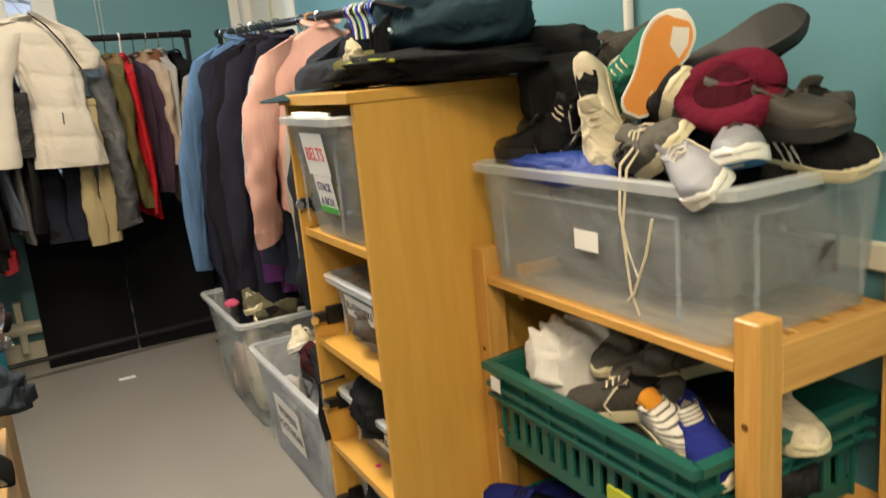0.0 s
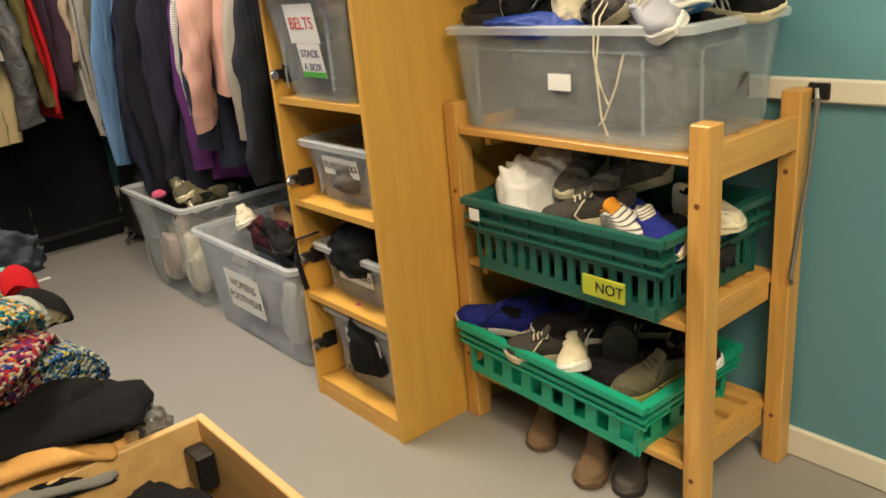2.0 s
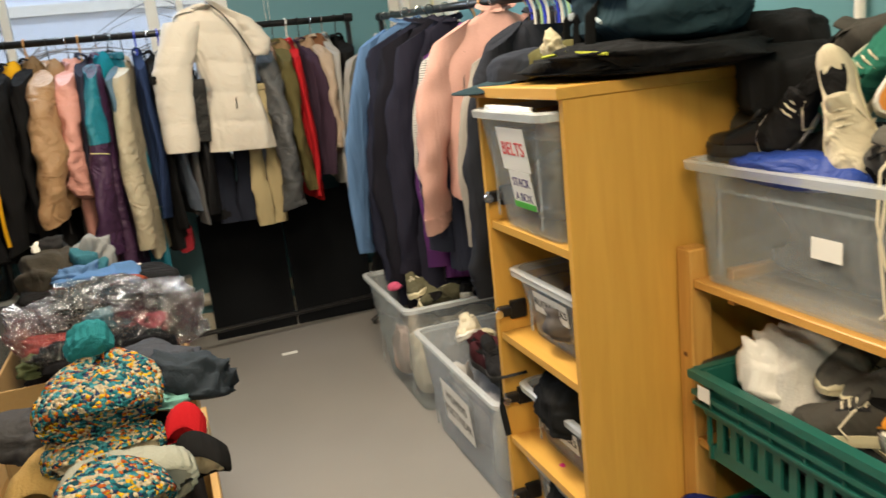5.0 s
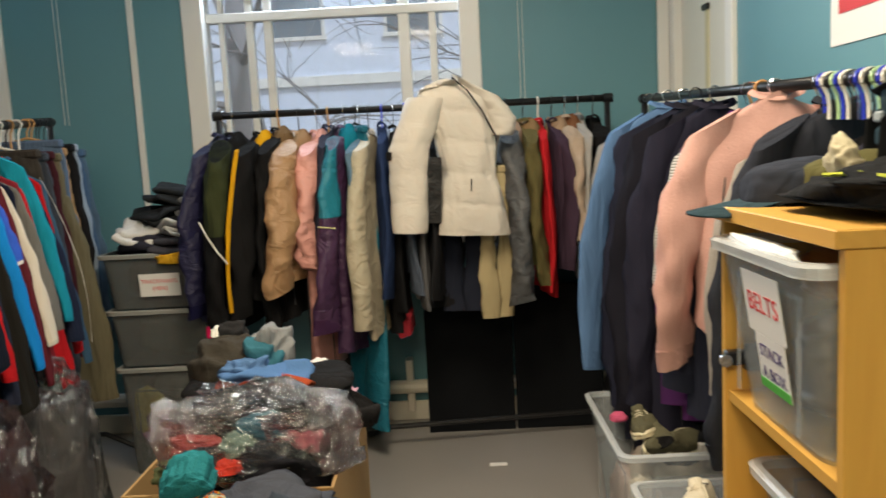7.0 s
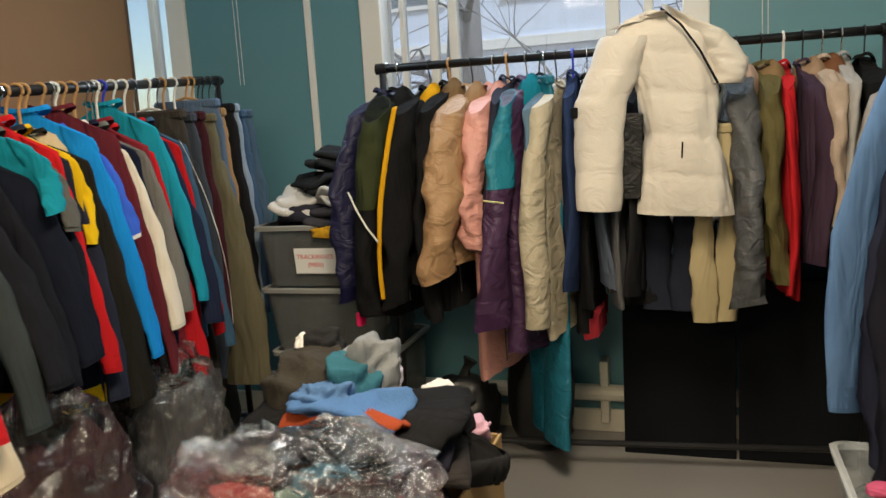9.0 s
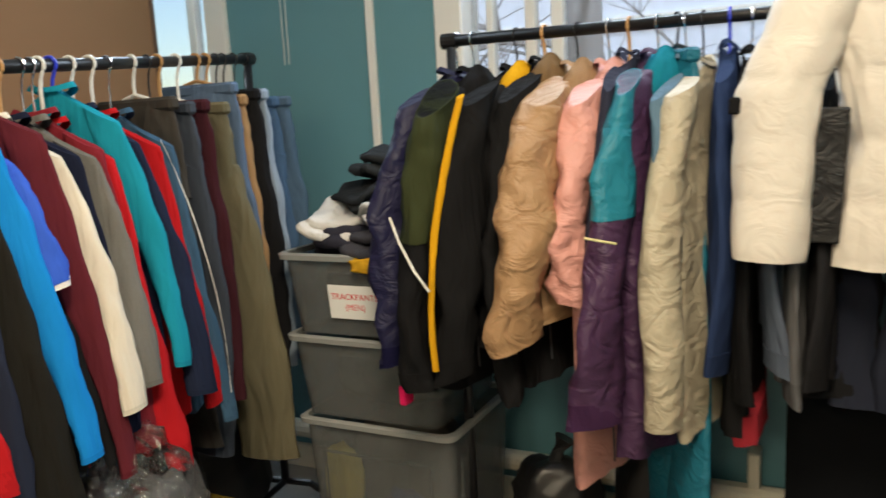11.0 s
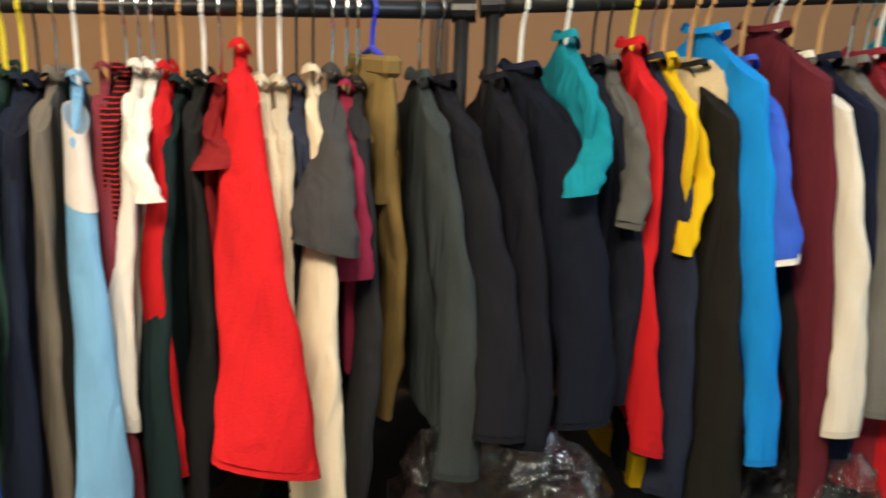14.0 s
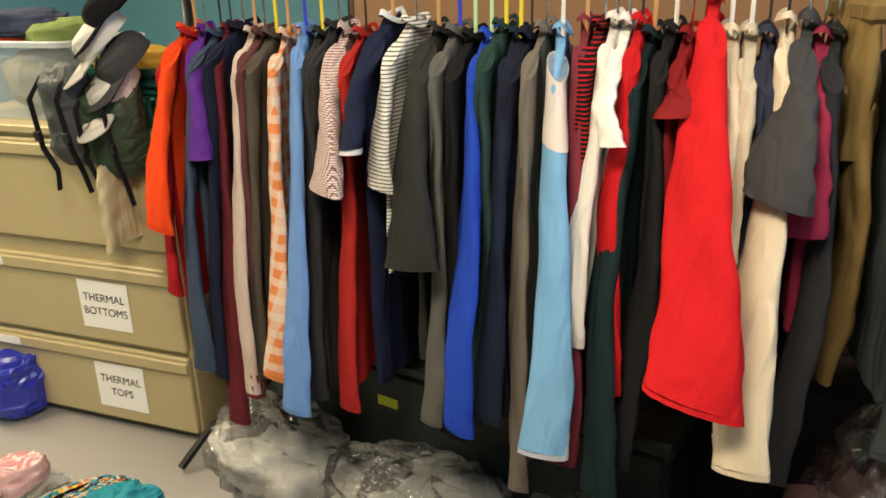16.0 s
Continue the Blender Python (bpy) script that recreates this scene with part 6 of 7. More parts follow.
M_DARKBAG = mat("black_bag_plastic", (0.012, 0.012, 0.013), 0.4)
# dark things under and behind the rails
# flat near-black panels added to fill the dark space below the coat rail
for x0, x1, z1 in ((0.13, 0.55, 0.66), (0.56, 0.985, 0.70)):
    p = thing("dark_panel", "near-black panel added to fill the dark under the coats", "board", pose((x0 + x1) / 2, 4.10, 0.0, -3))
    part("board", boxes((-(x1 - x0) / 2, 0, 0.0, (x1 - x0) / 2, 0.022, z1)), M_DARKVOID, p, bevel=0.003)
# black bags; those along the west rail are added to darken the gaps below it
for i, (x, y, sx, sy, sz, lab) in enumerate(((-0.52, 4.08, 0.14, 0.12, 0.30, "black bin bag under the coats"), (-0.2, 4.1, 0.13, 0.10, 0.50, "black holdall under the coats"), (1.1, 3.9, 0.16, 0.2, 0.42, "black holdall in the corner"), (1.12, 3.45, 0.16, 0.2, 0.40, "black bin bag in the corner"),
        (-1.62, 3.70, 0.16, 0.26, 0.42, "black bin bag behind the rail"), (-1.60, 2.75, 0.2, 0.34, 0.66, "black bin bag under the rail"), (-1.62, 2.1, 0.2, 0.34, 0.64, "black holdall under the rail"), (-1.52, 3.3, 0.18, 0.3, 0.5, "black bin bag of clothes"))):
    bb = thing("dark_bag", lab if len(lab.split()) > 3 else lab + " on the floor", "bag", pose(x, y, 0))
    part("body", skin(lump_rings(random.Random(120 + i), sx, sy, sz, rough=0.1)), M_DARKBAG, bb, smooth=True)
    part("neck", tube(bmesh.new(), [(0, 0, sz * 0.95), (0.01, 0, sz + 0.03), (0.03, 0.01, sz + 0.07)], [0.03, 0.018, 0.035], 8), M_DARKBAG, bb)
tr = thing("storage_chest", "dark green black storage trunk under the rail", "trunk", pose(-1.50, 1.32, 0))
part("body", boxes((-0.22, -0.62, 0, 0.22, 0.62, 0.40)), mat("dark_green_plastic", (0.012, 0.02, 0.018), 0.5), tr, bevel=0.02)
part("lid", boxes((-0.235, -0.635, 0.40, 0.235, 0.635, 0.44)), mat("dark_green_lid", (0.014, 0.022, 0.02), 0.5), tr, bevel=0.01)
part("yellow_label", boxes((0.221, -0.22, 0.28, 0.223, -0.15, 0.31)), M_YLAB, tr)
for i, (x, y, s_, c) in enumerate(((-1.10, 2.46, (0.17, 0.26, 0.73), (0.035, 0.018, 0.02)), (-1.18, 3.06, (0.17, 0.20, 0.66), (0.06, 0.06, 0.062)), (-1.12, 0.85, (0.17, 0.24, 0.24), (0.30, 0.30, 0.28)), (-1.14, 1.35, (0.17, 0.30, 0.24), (0.20, 0.20, 0.19)), (-1.12, 1.95, (0.18, 0.32, 0.30), (0.05, 0.05, 0.05)))):
    lump("crumpled_cloth", "dark clothes packed in a clear bag", "clothes", pose(x, y, 0.01), tuple(q * 0.84 for q in s_), cloth(tuple(q * 1.3 for q in c)), 140 + i, 0.2)
    crinkled("plastic_bag", "crumpled clear plastic sack of clothes under the rail", pose(x, y, 0.0), s_, 150 + i, 0.10, 26, 40)
lump("red_cloth", "dark red cloth in the clear sack", "clothes", pose(-1.1, 2.42, 0.28), (0.08, 0.08, 0.22), cloth((0.16, 0.03, 0.035)), 160)
cr = thing("yellow_bag", "yellow and black patterned bag on the floor", "bag", pose(-1.42, 3.50, 0))
part("body", boxes((-0.10, -0.09, 0, 0.10, 0.09, 0.27)), cloth((0.20, 0.14, 0.02)), cr, bevel=0.02)
part("band", boxes((-0.104, -0.094, 0.12, 0.104, 0.094, 0.2)), M_BLK, cr, bevel=0.02)

# ---------------------------------------------------------------- shoes
def shoe(label, m, upper, sole, lace=None, lining=None, L=0.28, high=0.0, seed=0, stripe=None, group="loose shoes", outsole=None, kind="shoe"):
    """A shoe with its toe along +x, standing on z 0."""
    t = thing(kind, label if len(label.split()) > 3 else label + " in the heap", "shoe", m @ Matrix.Scale(0.70, 4), group)
    n, k = 22, 18
    s = np.linspace(0, 1, n)
    wid = 0.59 * np.interp(s, [0, .03, .1, .3, .45, .68, .84, .93, .98, 1], [.03, .052, .064, .062, .07, .094, .088, .066, .036, .014])
    hgt = np.interp(s, [0, .04, .12, .26, .36, .44, .6, .75, .88, .96, 1], [.07 + high * .6, .088 + high, .084 + high, .066 + high, .074 + high * .9, .082 + high * .4, .062, .046, .04, .032, .012])
    x = (s - 0.45) * L
    a = np.linspace(0, math.pi, k)
    rings = []
    for i in range(n):
        y = wid[i] * np.sign(np.cos(a)) * np.abs(np.cos(a)) ** 0.6
        z = 0.022 + hgt[i] * np.sin(a) ** 0.75
        rings.append(np.stack([np.full(k, x[i]) - 0.012 * np.sin(a) * (i < 3), y, z], -1))
    part("upper", skin(rings), upper, t, smooth=True)
    so = bmesh.new()
    out = [(x[i], wid[i] * 1.10) for i in range(n)] + [(x[i], -wid[i] * 1.10) for i in range(n - 1, -1, -1)]
    lo = [so.verts.new((p, q * 0.96, 0.0 + 0.010 * max(0, (p / L - 0.4) * 6))) for p, q in out]
    mi = [so.verts.new((p, q, 0.012)) for p, q in out]
    hi = [so.verts.new((p, q * 0.98, 0.032)) for p, q in out]
    for r1_, r2_ in ((lo, mi), (mi, hi)):
        for i in range(len(out)):
            j = (i + 1) % len(out)
            so.faces.new((r1_[i], r1_[j], r2_[j], r2_[i]))
    so.faces.new(hi)
    fs = so.faces.new(lo[::-1])
    sl = part("sole", so, sole, t)
    if outsole:
        ob_ = bmesh.new()
        ob_.faces.new([ob_.verts.new((p * 0.95, q * 0.86, -0.0015 + 0.010 * max(0, (p / L - 0.4) * 6))) for p, q in out])
        part("outsole", ob_, outsole, sl)
    ln = np.stack([0.24 * L * np.cos(2 * np.linspace(0, math.pi, 16, endpoint=False)) * 0.9 - 0.24 * L, 0.028 * np.sin(2 * np.linspace(0, math.pi, 16, endpoint=False)), np.full(16, 0.09 + high) + 0.012 * np.cos(2 * np.linspace(0, math.pi, 16, endpoint=False)) ** 2], -1)
    part("opening", skin([ln, ln * np.array([.9, .8, 1]) + np.array([0, 0, .006]), ln * np.array([.78, .6, 1]) + np.array([-.012, 0, -.012])]), lining or M_BLK, t, smooth=True)
    # tongue, rubber toe, heel patch and lacing panels
    part("tongue", skin([np.stack([q * 0.024 * np.cos(c_) * 0.35 - 0.02 * L + dx_, q * 0.024 * np.sin(c_), np.full(12, z_)], -1) for c_ in (np.linspace(0, 2 * math.pi, 12, endpoint=False),) for q, dx_, z_ in ((1.0, 0.03, 0.07 + high * 0.3), (1.15, 0.012, 0.10 + high * 0.7), (1.1, -0.004, 0.122 + high), (0.6, -0.006, 0.128 + high))]), lining or upper, t, smooth=True)
    for lo_i, hi_i, nm, mt_ in ((-5, None, "toe_cap", sole if not high else upper), (0, 4, "heel_patch", sole if stripe is None else stripe)):
        R = np.array(rings[lo_i:hi_i])
        R[:, :, 1] *= 1.03
        R[:, :, 2] = 0.022 + (R[:, :, 2] - 0.022) * (0.62 if nm == "toe_cap" else 0.55)
        R[:, :, 0] += (0.004 if nm == "toe_cap" else -0.004)
        part(nm, skin(R), mt_, t, smooth=True)
    for sg in (-1, 1):
        part("lacing_panel", tube(bmesh.new(), [(L * q, sg * (0.026 - 0.010 * (q > 0.1)), 0.021 + float(np.interp(q + 0.45, s, hgt)) * 0.95) for q in (-0.05, 0.03, 0.11, 0.19)], 0.009, 8, 0.45), upper if lace is None else S_BLK if upper in (S_BLK, S_CHAR) else upper, t)
    if lace:
        for i in range(4):
            xx = L * (-0.02 + 0.055 * i)
            zz = 0.024 + float(np.interp((xx / L) + 0.45, s, hgt))
            part("lace", tube(bmesh.new(), [(xx, -0.028, zz - 0.010), (xx + 0.004, 0, zz + 0.005), (xx, 0.028, zz - 0.010)], 0.0028, 6), lace, t)
        part("lace", tube(bmesh.new(), [(-0.01, 0.012, 0.105), (0.02, 0.035, 0.09), (0.05, 0.05, 0.05), (0.03, 0.058, 0.03)], 0.003, 6), lace, t)
    if stripe:
        for i in range(3):
            for sg in (-1, 1):
                xx = L * (-0.06 + 0.06 * i)
                ww = float(np.interp(xx / L + 0.45, s, wid))
                hh = float(np.interp(xx / L + 0.45, s, hgt))
                part("side_stripe", tube(bmesh.new(), [(xx + 0.012, sg * (ww + 0.001), 0.03), (xx + 0.004, sg * (ww * 0.96 + 0.001), 0.022 + hh * 0.42), (xx - 0.01, sg * (ww * 0.80 + 0.002), 0.022 + hh * 0.72)], 0.0045, 6, 0.6), stripe, t)
    return t


S_BLK, S_CHAR, S_CRM = cloth((0.018, 0.018, 0.02)), cloth((0.06, 0.057, 0.052)), cloth((0.62, 0.56, 0.43))
S_WHT, S_OFF, S_GRY = mat("white_rubber", (0.72, 0.71, 0.68), 0.5), mat("cream_rubber", (0.66, 0.60, 0.42), 0.5), cloth((0.12, 0.115, 0.105))
S_SILV, S_BLU, S_LEA = mat("silver_mesh", (0.30, 0.31, 0.35), 0.5, 0.2, fine=400, bump=0.5), cloth((0.018, 0.026, 0.19)), mat("dark_leather", (0.04, 0.034, 0.028), 0.62, vary=0.2, bump=0.3)
S_OLV, S_BRN = cloth((0.10, 0.095, 0.06)), mat("brown_suede", (0.14, 0.085, 0.045), 0.85, vary=0.2, bump=0.5)
S_GUM = mat("orange_gum_rubber", (0.72, 0.28, 0.05), 0.55, vary=0.1, fine=300, bump=0.4)
S_BS, S_LACE = mat("black_rubber", (0.02, 0.02, 0.021), 0.5), cloth((0.66, 0.60, 0.47), "knit")
WINE = cloth((0.13, 0.012, 0.03), "fleece")
S_ZEB = cloth((0.62, 0.60, 0.55), "stripe", (0.015, 0.015, 0.015))

def lie(p, toe, up):
    """The pose of a shoe at p with its toe and its upper side along these ways."""
    x = Vector(toe).normalized()
    y = Vector(up).cross(x).normalized()
    m = Matrix((x, y, x.cross(y))).transposed().to_4x4()
    return Matrix.Translation(p) @ m


# heap on the big clear box
shoe("cream knitted trainer with loose laces", lie((1.085, 0.955, 1.165), (-0.18, -0.42, -0.85), (-0.75, -0.5, 0.3)), S_CRM, S_OFF, S_LACE, L=0.31)
shoe("black slip-on shoe with an orange gum sole", lie((1.105, 0.845, 1.245), (0.30, -0.30, 0.80), (0.62, 0.72, 0.02)), S_BLK, S_WHT, None, outsole=S_GUM, L=0.26)
shoe("black trainer lying sole up with white stripes", lie((1.215, 0.775, 1.275), (0.50, -0.62, 0.34), (0.42, 0.50, -0.70)), S_BLK, S_BS, None, stripe=S_WHT, L=0.29)
shoe("dark leather boot with wine red lining", lie((1.15, 0.645, 1.14), (0.18, -0.95, 0.02), (-0.30, 0.15, 0.94)), S_LEA, S_BS, S_BLK, WINE, 0.30, 0.03, kind="boot")
cuff = thing("boot_lining", "wine red fleece boot cuff folded open", "boot", lie((1.115, 0.70, 1.205), (0.25, -0.95, 0.05), (-0.80, -0.2, 0.45)))
ring = [(0.066 * math.cos(a), 0.048 * math.sin(a), 0.006 * math.sin(2 * a)) for a in np.linspace(0, 2 * math.pi, 25)]
part("cuff", tube(bmesh.new(), ring, [0.022 + 0.004 * math.sin(7 * k) for k in range(25)], 12), WINE, cuff, smooth=True)
part("inside", skin(lump_rings(random.Random(8), 0.055, 0.04, 0.02, rough=0.05)), cloth((0.05, 0.006, 0.012), "fleece"), cuff, smooth=True)
shoe("silver grey running shoe with blue sole", lie((1.10, 0.66, 1.095), (-0.70, -0.55, 0.16), (0.10, 0.28, 0.92)), S_SILV, S_WHT, S_CHAR, stripe=S_BLK, outsole=cloth((0.06, 0.22, 0.5)), L=0.30)
shoe("silver grey running shoe lying on its side", lie((1.055, 0.70, 1.08), (-0.45, -0.65, -0.08), (-0.5, 0.35, 0.78)), S_SILV, S_WHT, S_LACE, stripe=S_CHAR, L=0.32)
shoe("black football boot with white stripes", lie((1.19, 0.64, 1.095), (0.35, -0.88, -0.10), (-0.55, -0.05, 0.83)), S_BLK, S_OFF, None, stripe=S_WHT, L=0.30)
shoe("black plimsoll with a white toe", lie((1.14, 1.095, 1.17), (-0.45, 0.35, -0.62), (-0.55, -0.5, 0.5)), S_BLK, S_WHT, S_LACE, L=0.28)
shoe("green and teal canvas shoe with cream laces", lie((1.20, 0.985, 1.225), (0.1, -0.5, 0.62), (-0.6, -0.4, 0.6)), cloth((0.03, 0.16, 0.12)), S_OFF, S_LACE, L=0.30)
shoe("black trainer behind the green shoe", lie((1.24, 1.05, 1.25), (-0.1, -0.75, 0.35), (-0.4, -0.1, 0.9)), S_CHAR, S_BS, None, L=0.32)
shoe("black leather walking boot", lie((1.20, 1.22, 1.15), (-0.55, 0.25, -0.3), (-0.3, -0.3, 0.9)), S_LEA, S_BS, None, high=0.05, kind="boot")
shoe("glossy black strapped sandal", lie((1.09, 1.165, 1.085), (-0.3, 0.9, 0), (0, 0, 1)), mat("patent_black", (0.015, 0.015, 0.016), 0.15), S_BS, None)
shoe("black trainer near the wall", lie((1.29, 0.86, 1.15), (0, 0.8, 0.4), (-0.3, 0, 1)), S_BLK, S_BS, None)
shoe("black trainer with a cream edge", lie((1.14, 0.82, 1.16), (-0.35, -0.5, 0.5), (-0.5, 0.3, 0.75)), S_BLK, S_OFF, S_LACE)
shoe("cream edged canvas shoe tucked in the heap", lie((1.07, 0.79, 1.10), (-0.3, -0.75, 0.35), (-0.6, 0.3, 0.7)), S_GRY, S_OFF, S_LACE)
shoe("dark walking shoe in the heap", lie((1.24, 0.66, 1.13), (0.3, 0.8, 0.1), (0, 0, 1)), S_CHAR, S_BS, None)
lump("packed_cloth", "dark shoe bag under the heap of shoes", "bag", pose(1.19, 0.90, 1.00), (0.14, 0.29, 0.14), M_BLK, 204, 0.10)
lump("blue_bag", "royal blue nylon drawstring bag", "bag", pose(1.06, 1.02, 1.05), (0.085, 0.15, 0.055), cloth((0.015, 0.05, 0.30), "shiny"), 202, 0.12)
lump("packed_cloth", "dark shoes packed inside the clear box", "shoe", pose(1.19, 0.93, 0.852), (0.14, 0.29, 0.19), cloth((0.06, 0.058, 0.052)), 203, 0.16)
lc = thing("shoelaces", "long cream laces hanging down the box", "shoelace")
for pts in ([(1.04, 0.80, 1.15), (0.985, 0.80, 1.105), (0.976, 0.795, 1.03), (0.982, 0.785, 0.97), (0.982, 0.765, 0.93)],
            [(1.04, 0.78, 1.16), (0.985, 0.785, 1.10), (0.976, 0.79, 1.0), (0.985, 0.785, 0.90), (0.992, 0.775, 0.862)],
            [(0.974, 0.72, 1.03), (0.978, 0.74, 0.97), (0.982, 0.775, 0.90), (0.982, 0.79, 0.885)]):
    part("lace", tube(bmesh.new(), pts, 0.0023, 6), S_LACE, lc)
# crates
lump("white_towel", "crumpled white towelling cloth in the crate", "cloth", pose(1.10, 1.07, 0.585, 0, 0, 20), (0.085, 0.085, 0.18), cloth((0.66, 0.65, 0.64), "fleece"), 210, 0.2)
lump("white_towel", "white cotton cloth folded on the towel", "cloth", pose(1.05, 1.09, 0.62, 0, 12, 0), (0.075, 0.06, 0.12), cloth((0.72, 0.71, 0.70)), 211, 0.2)
lump("packed_shoe", "dark shoes packed at the bottom of the crate", "shoe", pose(1.15, 0.86, 0.503), (0.16, 0.24, 0.15), cloth((0.03, 0.03, 0.032)), 212, 0.14)
lump("packed_shoe", "black shoes packed at the bottom of the green crate", "shoe", pose(1.13, 0.93, 0.175), (0.15, 0.24, 0.14), cloth((0.02, 0.02, 0.022)), 213, 0.14)
for lab, p, toe, up, mt, so_, la, li, L_ in (
        ("grey canvas plimsoll with cream sole", (1.165, 0.985, 0.695), (-0.95, -0.25, -0.12), (-0.12, 0, 1), S_GRY, S_OFF, S_GRY, None, 0.33),
        ("large grey canvas shoe with grey laces", (1.17, 0.86, 0.69), (-0.90, 0.38, -0.08), (-0.08, 0, 1), S_GRY, S_OFF, S_CHAR, None, 0.36),
        ("dark skate shoe with pale tangled laces", (1.035, 0.86, 0.648), (-0.62, 0.76, -0.04), (-0.25, 0.1, 0.95), S_CHAR, S_OFF, S_LACE, None, 0.30),
        ("zebra print slip-on shoe with orange trim", (1.06, 0.79, 0.63), (-0.15, -0.97, 0.02), (-0.42, 0.06, 0.90), S_ZEB, S_OFF, None, cloth((0.60, 0.25, 0.03)), 0.30),
        ("blue and zebra print slip-on shoe", (1.065, 0.70, 0.625), (-0.55, -0.82, -0.05), (-0.4, 0.1, 0.9), S_BLU, S_OFF, None, S_ZEB, 0.31),
        ("cream sports shoe behind the post", (1.19, 0.665, 0.64), (-0.35, -0.9, 0.05), (-0.1, 0, 1), S_CRM, S_OFF, None, None, 0.30),
        ("black trainer behind the crate", (1.10, 1.225, 0.60), (-0.9, 0.1, 0.2), (-0.2, 0.2, 1), S_LEA, S_BS, None, None, 0.29),
        ("blue and black trainer with white sole", (1.015, 1.165, 0.30), (-0.45, 0.85, 0.10), (-0.35, 0, 0.93), S_BLU, S_WHT, S_BLK, None, 0.32),
        ("blue trainer with a white sole edge", (1.10, 1.085, 0.315), (-0.50, 0.80, 0.10), (-0.35, 0, 0.93), S_BLU, S_WHT, S_BLK, None, 0.32),
        ("black trainer with a white flash", (1.09, 0.93, 0.322), (-0.48, 0.84, 0.02), (-0.45, -0.1, 0.88), S_BLK, S_WHT, None, None, 0.36),
        ("black trainer with a white flash on its side", (1.19, 0.85, 0.325), (-0.45, 0.85, -0.05), (-0.5, -0.1, 0.85), S_BLK, S_WHT, None, None, 0.36),
        ("dark low shoe with pale laces", (1.005, 0.985, 0.285), (-0.60, 0.74, -0.02), (-0.4, 0, 0.9), S_CHAR, S_OFF, S_LACE, None, 0.28),
        ("white trainer wedged in the heap", (1.01, 0.89, 0.275), (-0.75, -0.4, 0.25), (-0.3, 0.1, 0.9), S_OFF, S_WHT, None, None, 0.24),
        ("dark brown shoe with its sole to the room", (1.065, 0.815, 0.285), (-0.12, -0.18, 0.95), (0.85, 0.45, 0.15), S_LEA, S_BS, None, None, 0.30),
        ("olive camouflage trainer with yellow edge", (1.085, 0.715, 0.272), (-0.86, 0.30, -0.14), (-0.3, -0.15, 0.93), S_OLV, mat("lime_rubber", (0.35, 0.36, 0.10), 0.5), S_CHAR, None, 0.32),
        ("black trainer by the post", (1.20, 0.70, 0.30), (-0.5, -0.8, 0.1), (-0.2, 0, 1), S_BLK, S_WHT, None, None, 0.32)):
    shoe(lab, lie(p, toe, up), mt, so_, la, li, L=L_, stripe=S_WHT if "flash" in lab else None)
for lab, x, y, r, mt in (("brown suede ankle boot on the floor", 1.06, 1.05, 205, S_BRN), ("worn brown leather boot on the floor", 1.025, 0.85, 200, S_BRN), ("dark grey suede boot on the floor", 1.06, 0.765, 205, S_LEA), ("black shoe under the rack", 1.24, 0.85, 240, S_LEA)):
    shoe(lab, pose(x, y, 0.0, 0, 0, r), mt, S_BRN if mt == S_BRN else S_BS, None, None, 0.27, 0.07, kind="boot")
# floor boxes
for lab, mm, up, so_, la in (
        ("olive canvas trainer with cream edge", pose(0.90, 2.82, 0.41, 14, 4, -75), S_OLV, S_OFF, None), ("dark canvas trainer on its side", pose(0.98, 2.92, 0.37, 60, 0, -60), S_OLV, S_OFF, S_LACE),
        ("black shoe deep in the box", pose(1.08, 2.95, 0.33, 0, 0, 40), S_BLK, S_BS, None), ("white laced trainer on the heap", pose(0.93, 2.32, 0.34, 20, -10, 60), S_OFF, S_WHT, S_LACE),
        ("dark red shoe in the box", pose(0.90, 2.17, 0.33, 10, 12, -70), cloth((0.05, 0.015, 0.02)), S_BS, None), ("black court shoe in the box", pose(0.90, 2.02, 0.32, 0, 6, -85), S_BLK, S_BS, None),
        ("brown buckled shoe in the box", pose(1.02, 2.12, 0.34, 10, 0, -40), S_BRN, S_BS, None), ("black shoe at the back of the box", pose(1.10, 2.25, 0.33, 0, 0, 120), S_BLK, S_WHT, None)):
    shoe(lab, mm, up, so_, la)
for lab, p, toe, up, mt, so_, la in (
        ("olive canvas trainer with cream laces", (0.88, 2.86, 0.425), (-0.2, -0.95, 0.1), (-0.3, 0, 1), S_OLV, S_OFF, S_LACE), ("cream soled canvas shoe on its side", (0.93, 2.76, 0.41), (0.9, 0.2, 0.1), (-0.2, -0.8, 0.6), S_OLV, S_OFF, None),
        ("black shoe at the box rim", (1.06, 2.80, 0.40), (0.3, 0.9, 0.1), (0, 0, 1), S_BLK, S_WHT, None), ("cream laced white trainer on the heap", (0.91, 2.36, 0.385), (-0.5, -0.8, 0.25), (-0.3, 0.1, 0.95), S_CRM, S_WHT, S_LACE),
        ("dark brown strapped shoe on the heap", (0.98, 2.22, 0.385), (-0.3, -0.9, 0.1), (-0.2, 0, 1), S_BRN, S_BS, None), ("black shoe near the box rim", (0.89, 2.10, 0.375), (-0.2, -0.95, -0.1), (-0.3, 0, 1), S_BLK, S_BS, S_BLK),
        ("dark wine red shoe on the heap", (0.92, 2.20, 0.38), (0.1, -0.9, 0.2), (-0.5, 0, 0.9), cloth((0.06, 0.015, 0.02)), S_BS, None), ("black shoe tipped on its side", (1.05, 2.06, 0.37), (0.6, -0.7, 0.1), (-0.6, -0.2, 0.7), S_BLK, S_OFF, None)):
    shoe(lab, lie(p, toe, up), mt, so_, la)
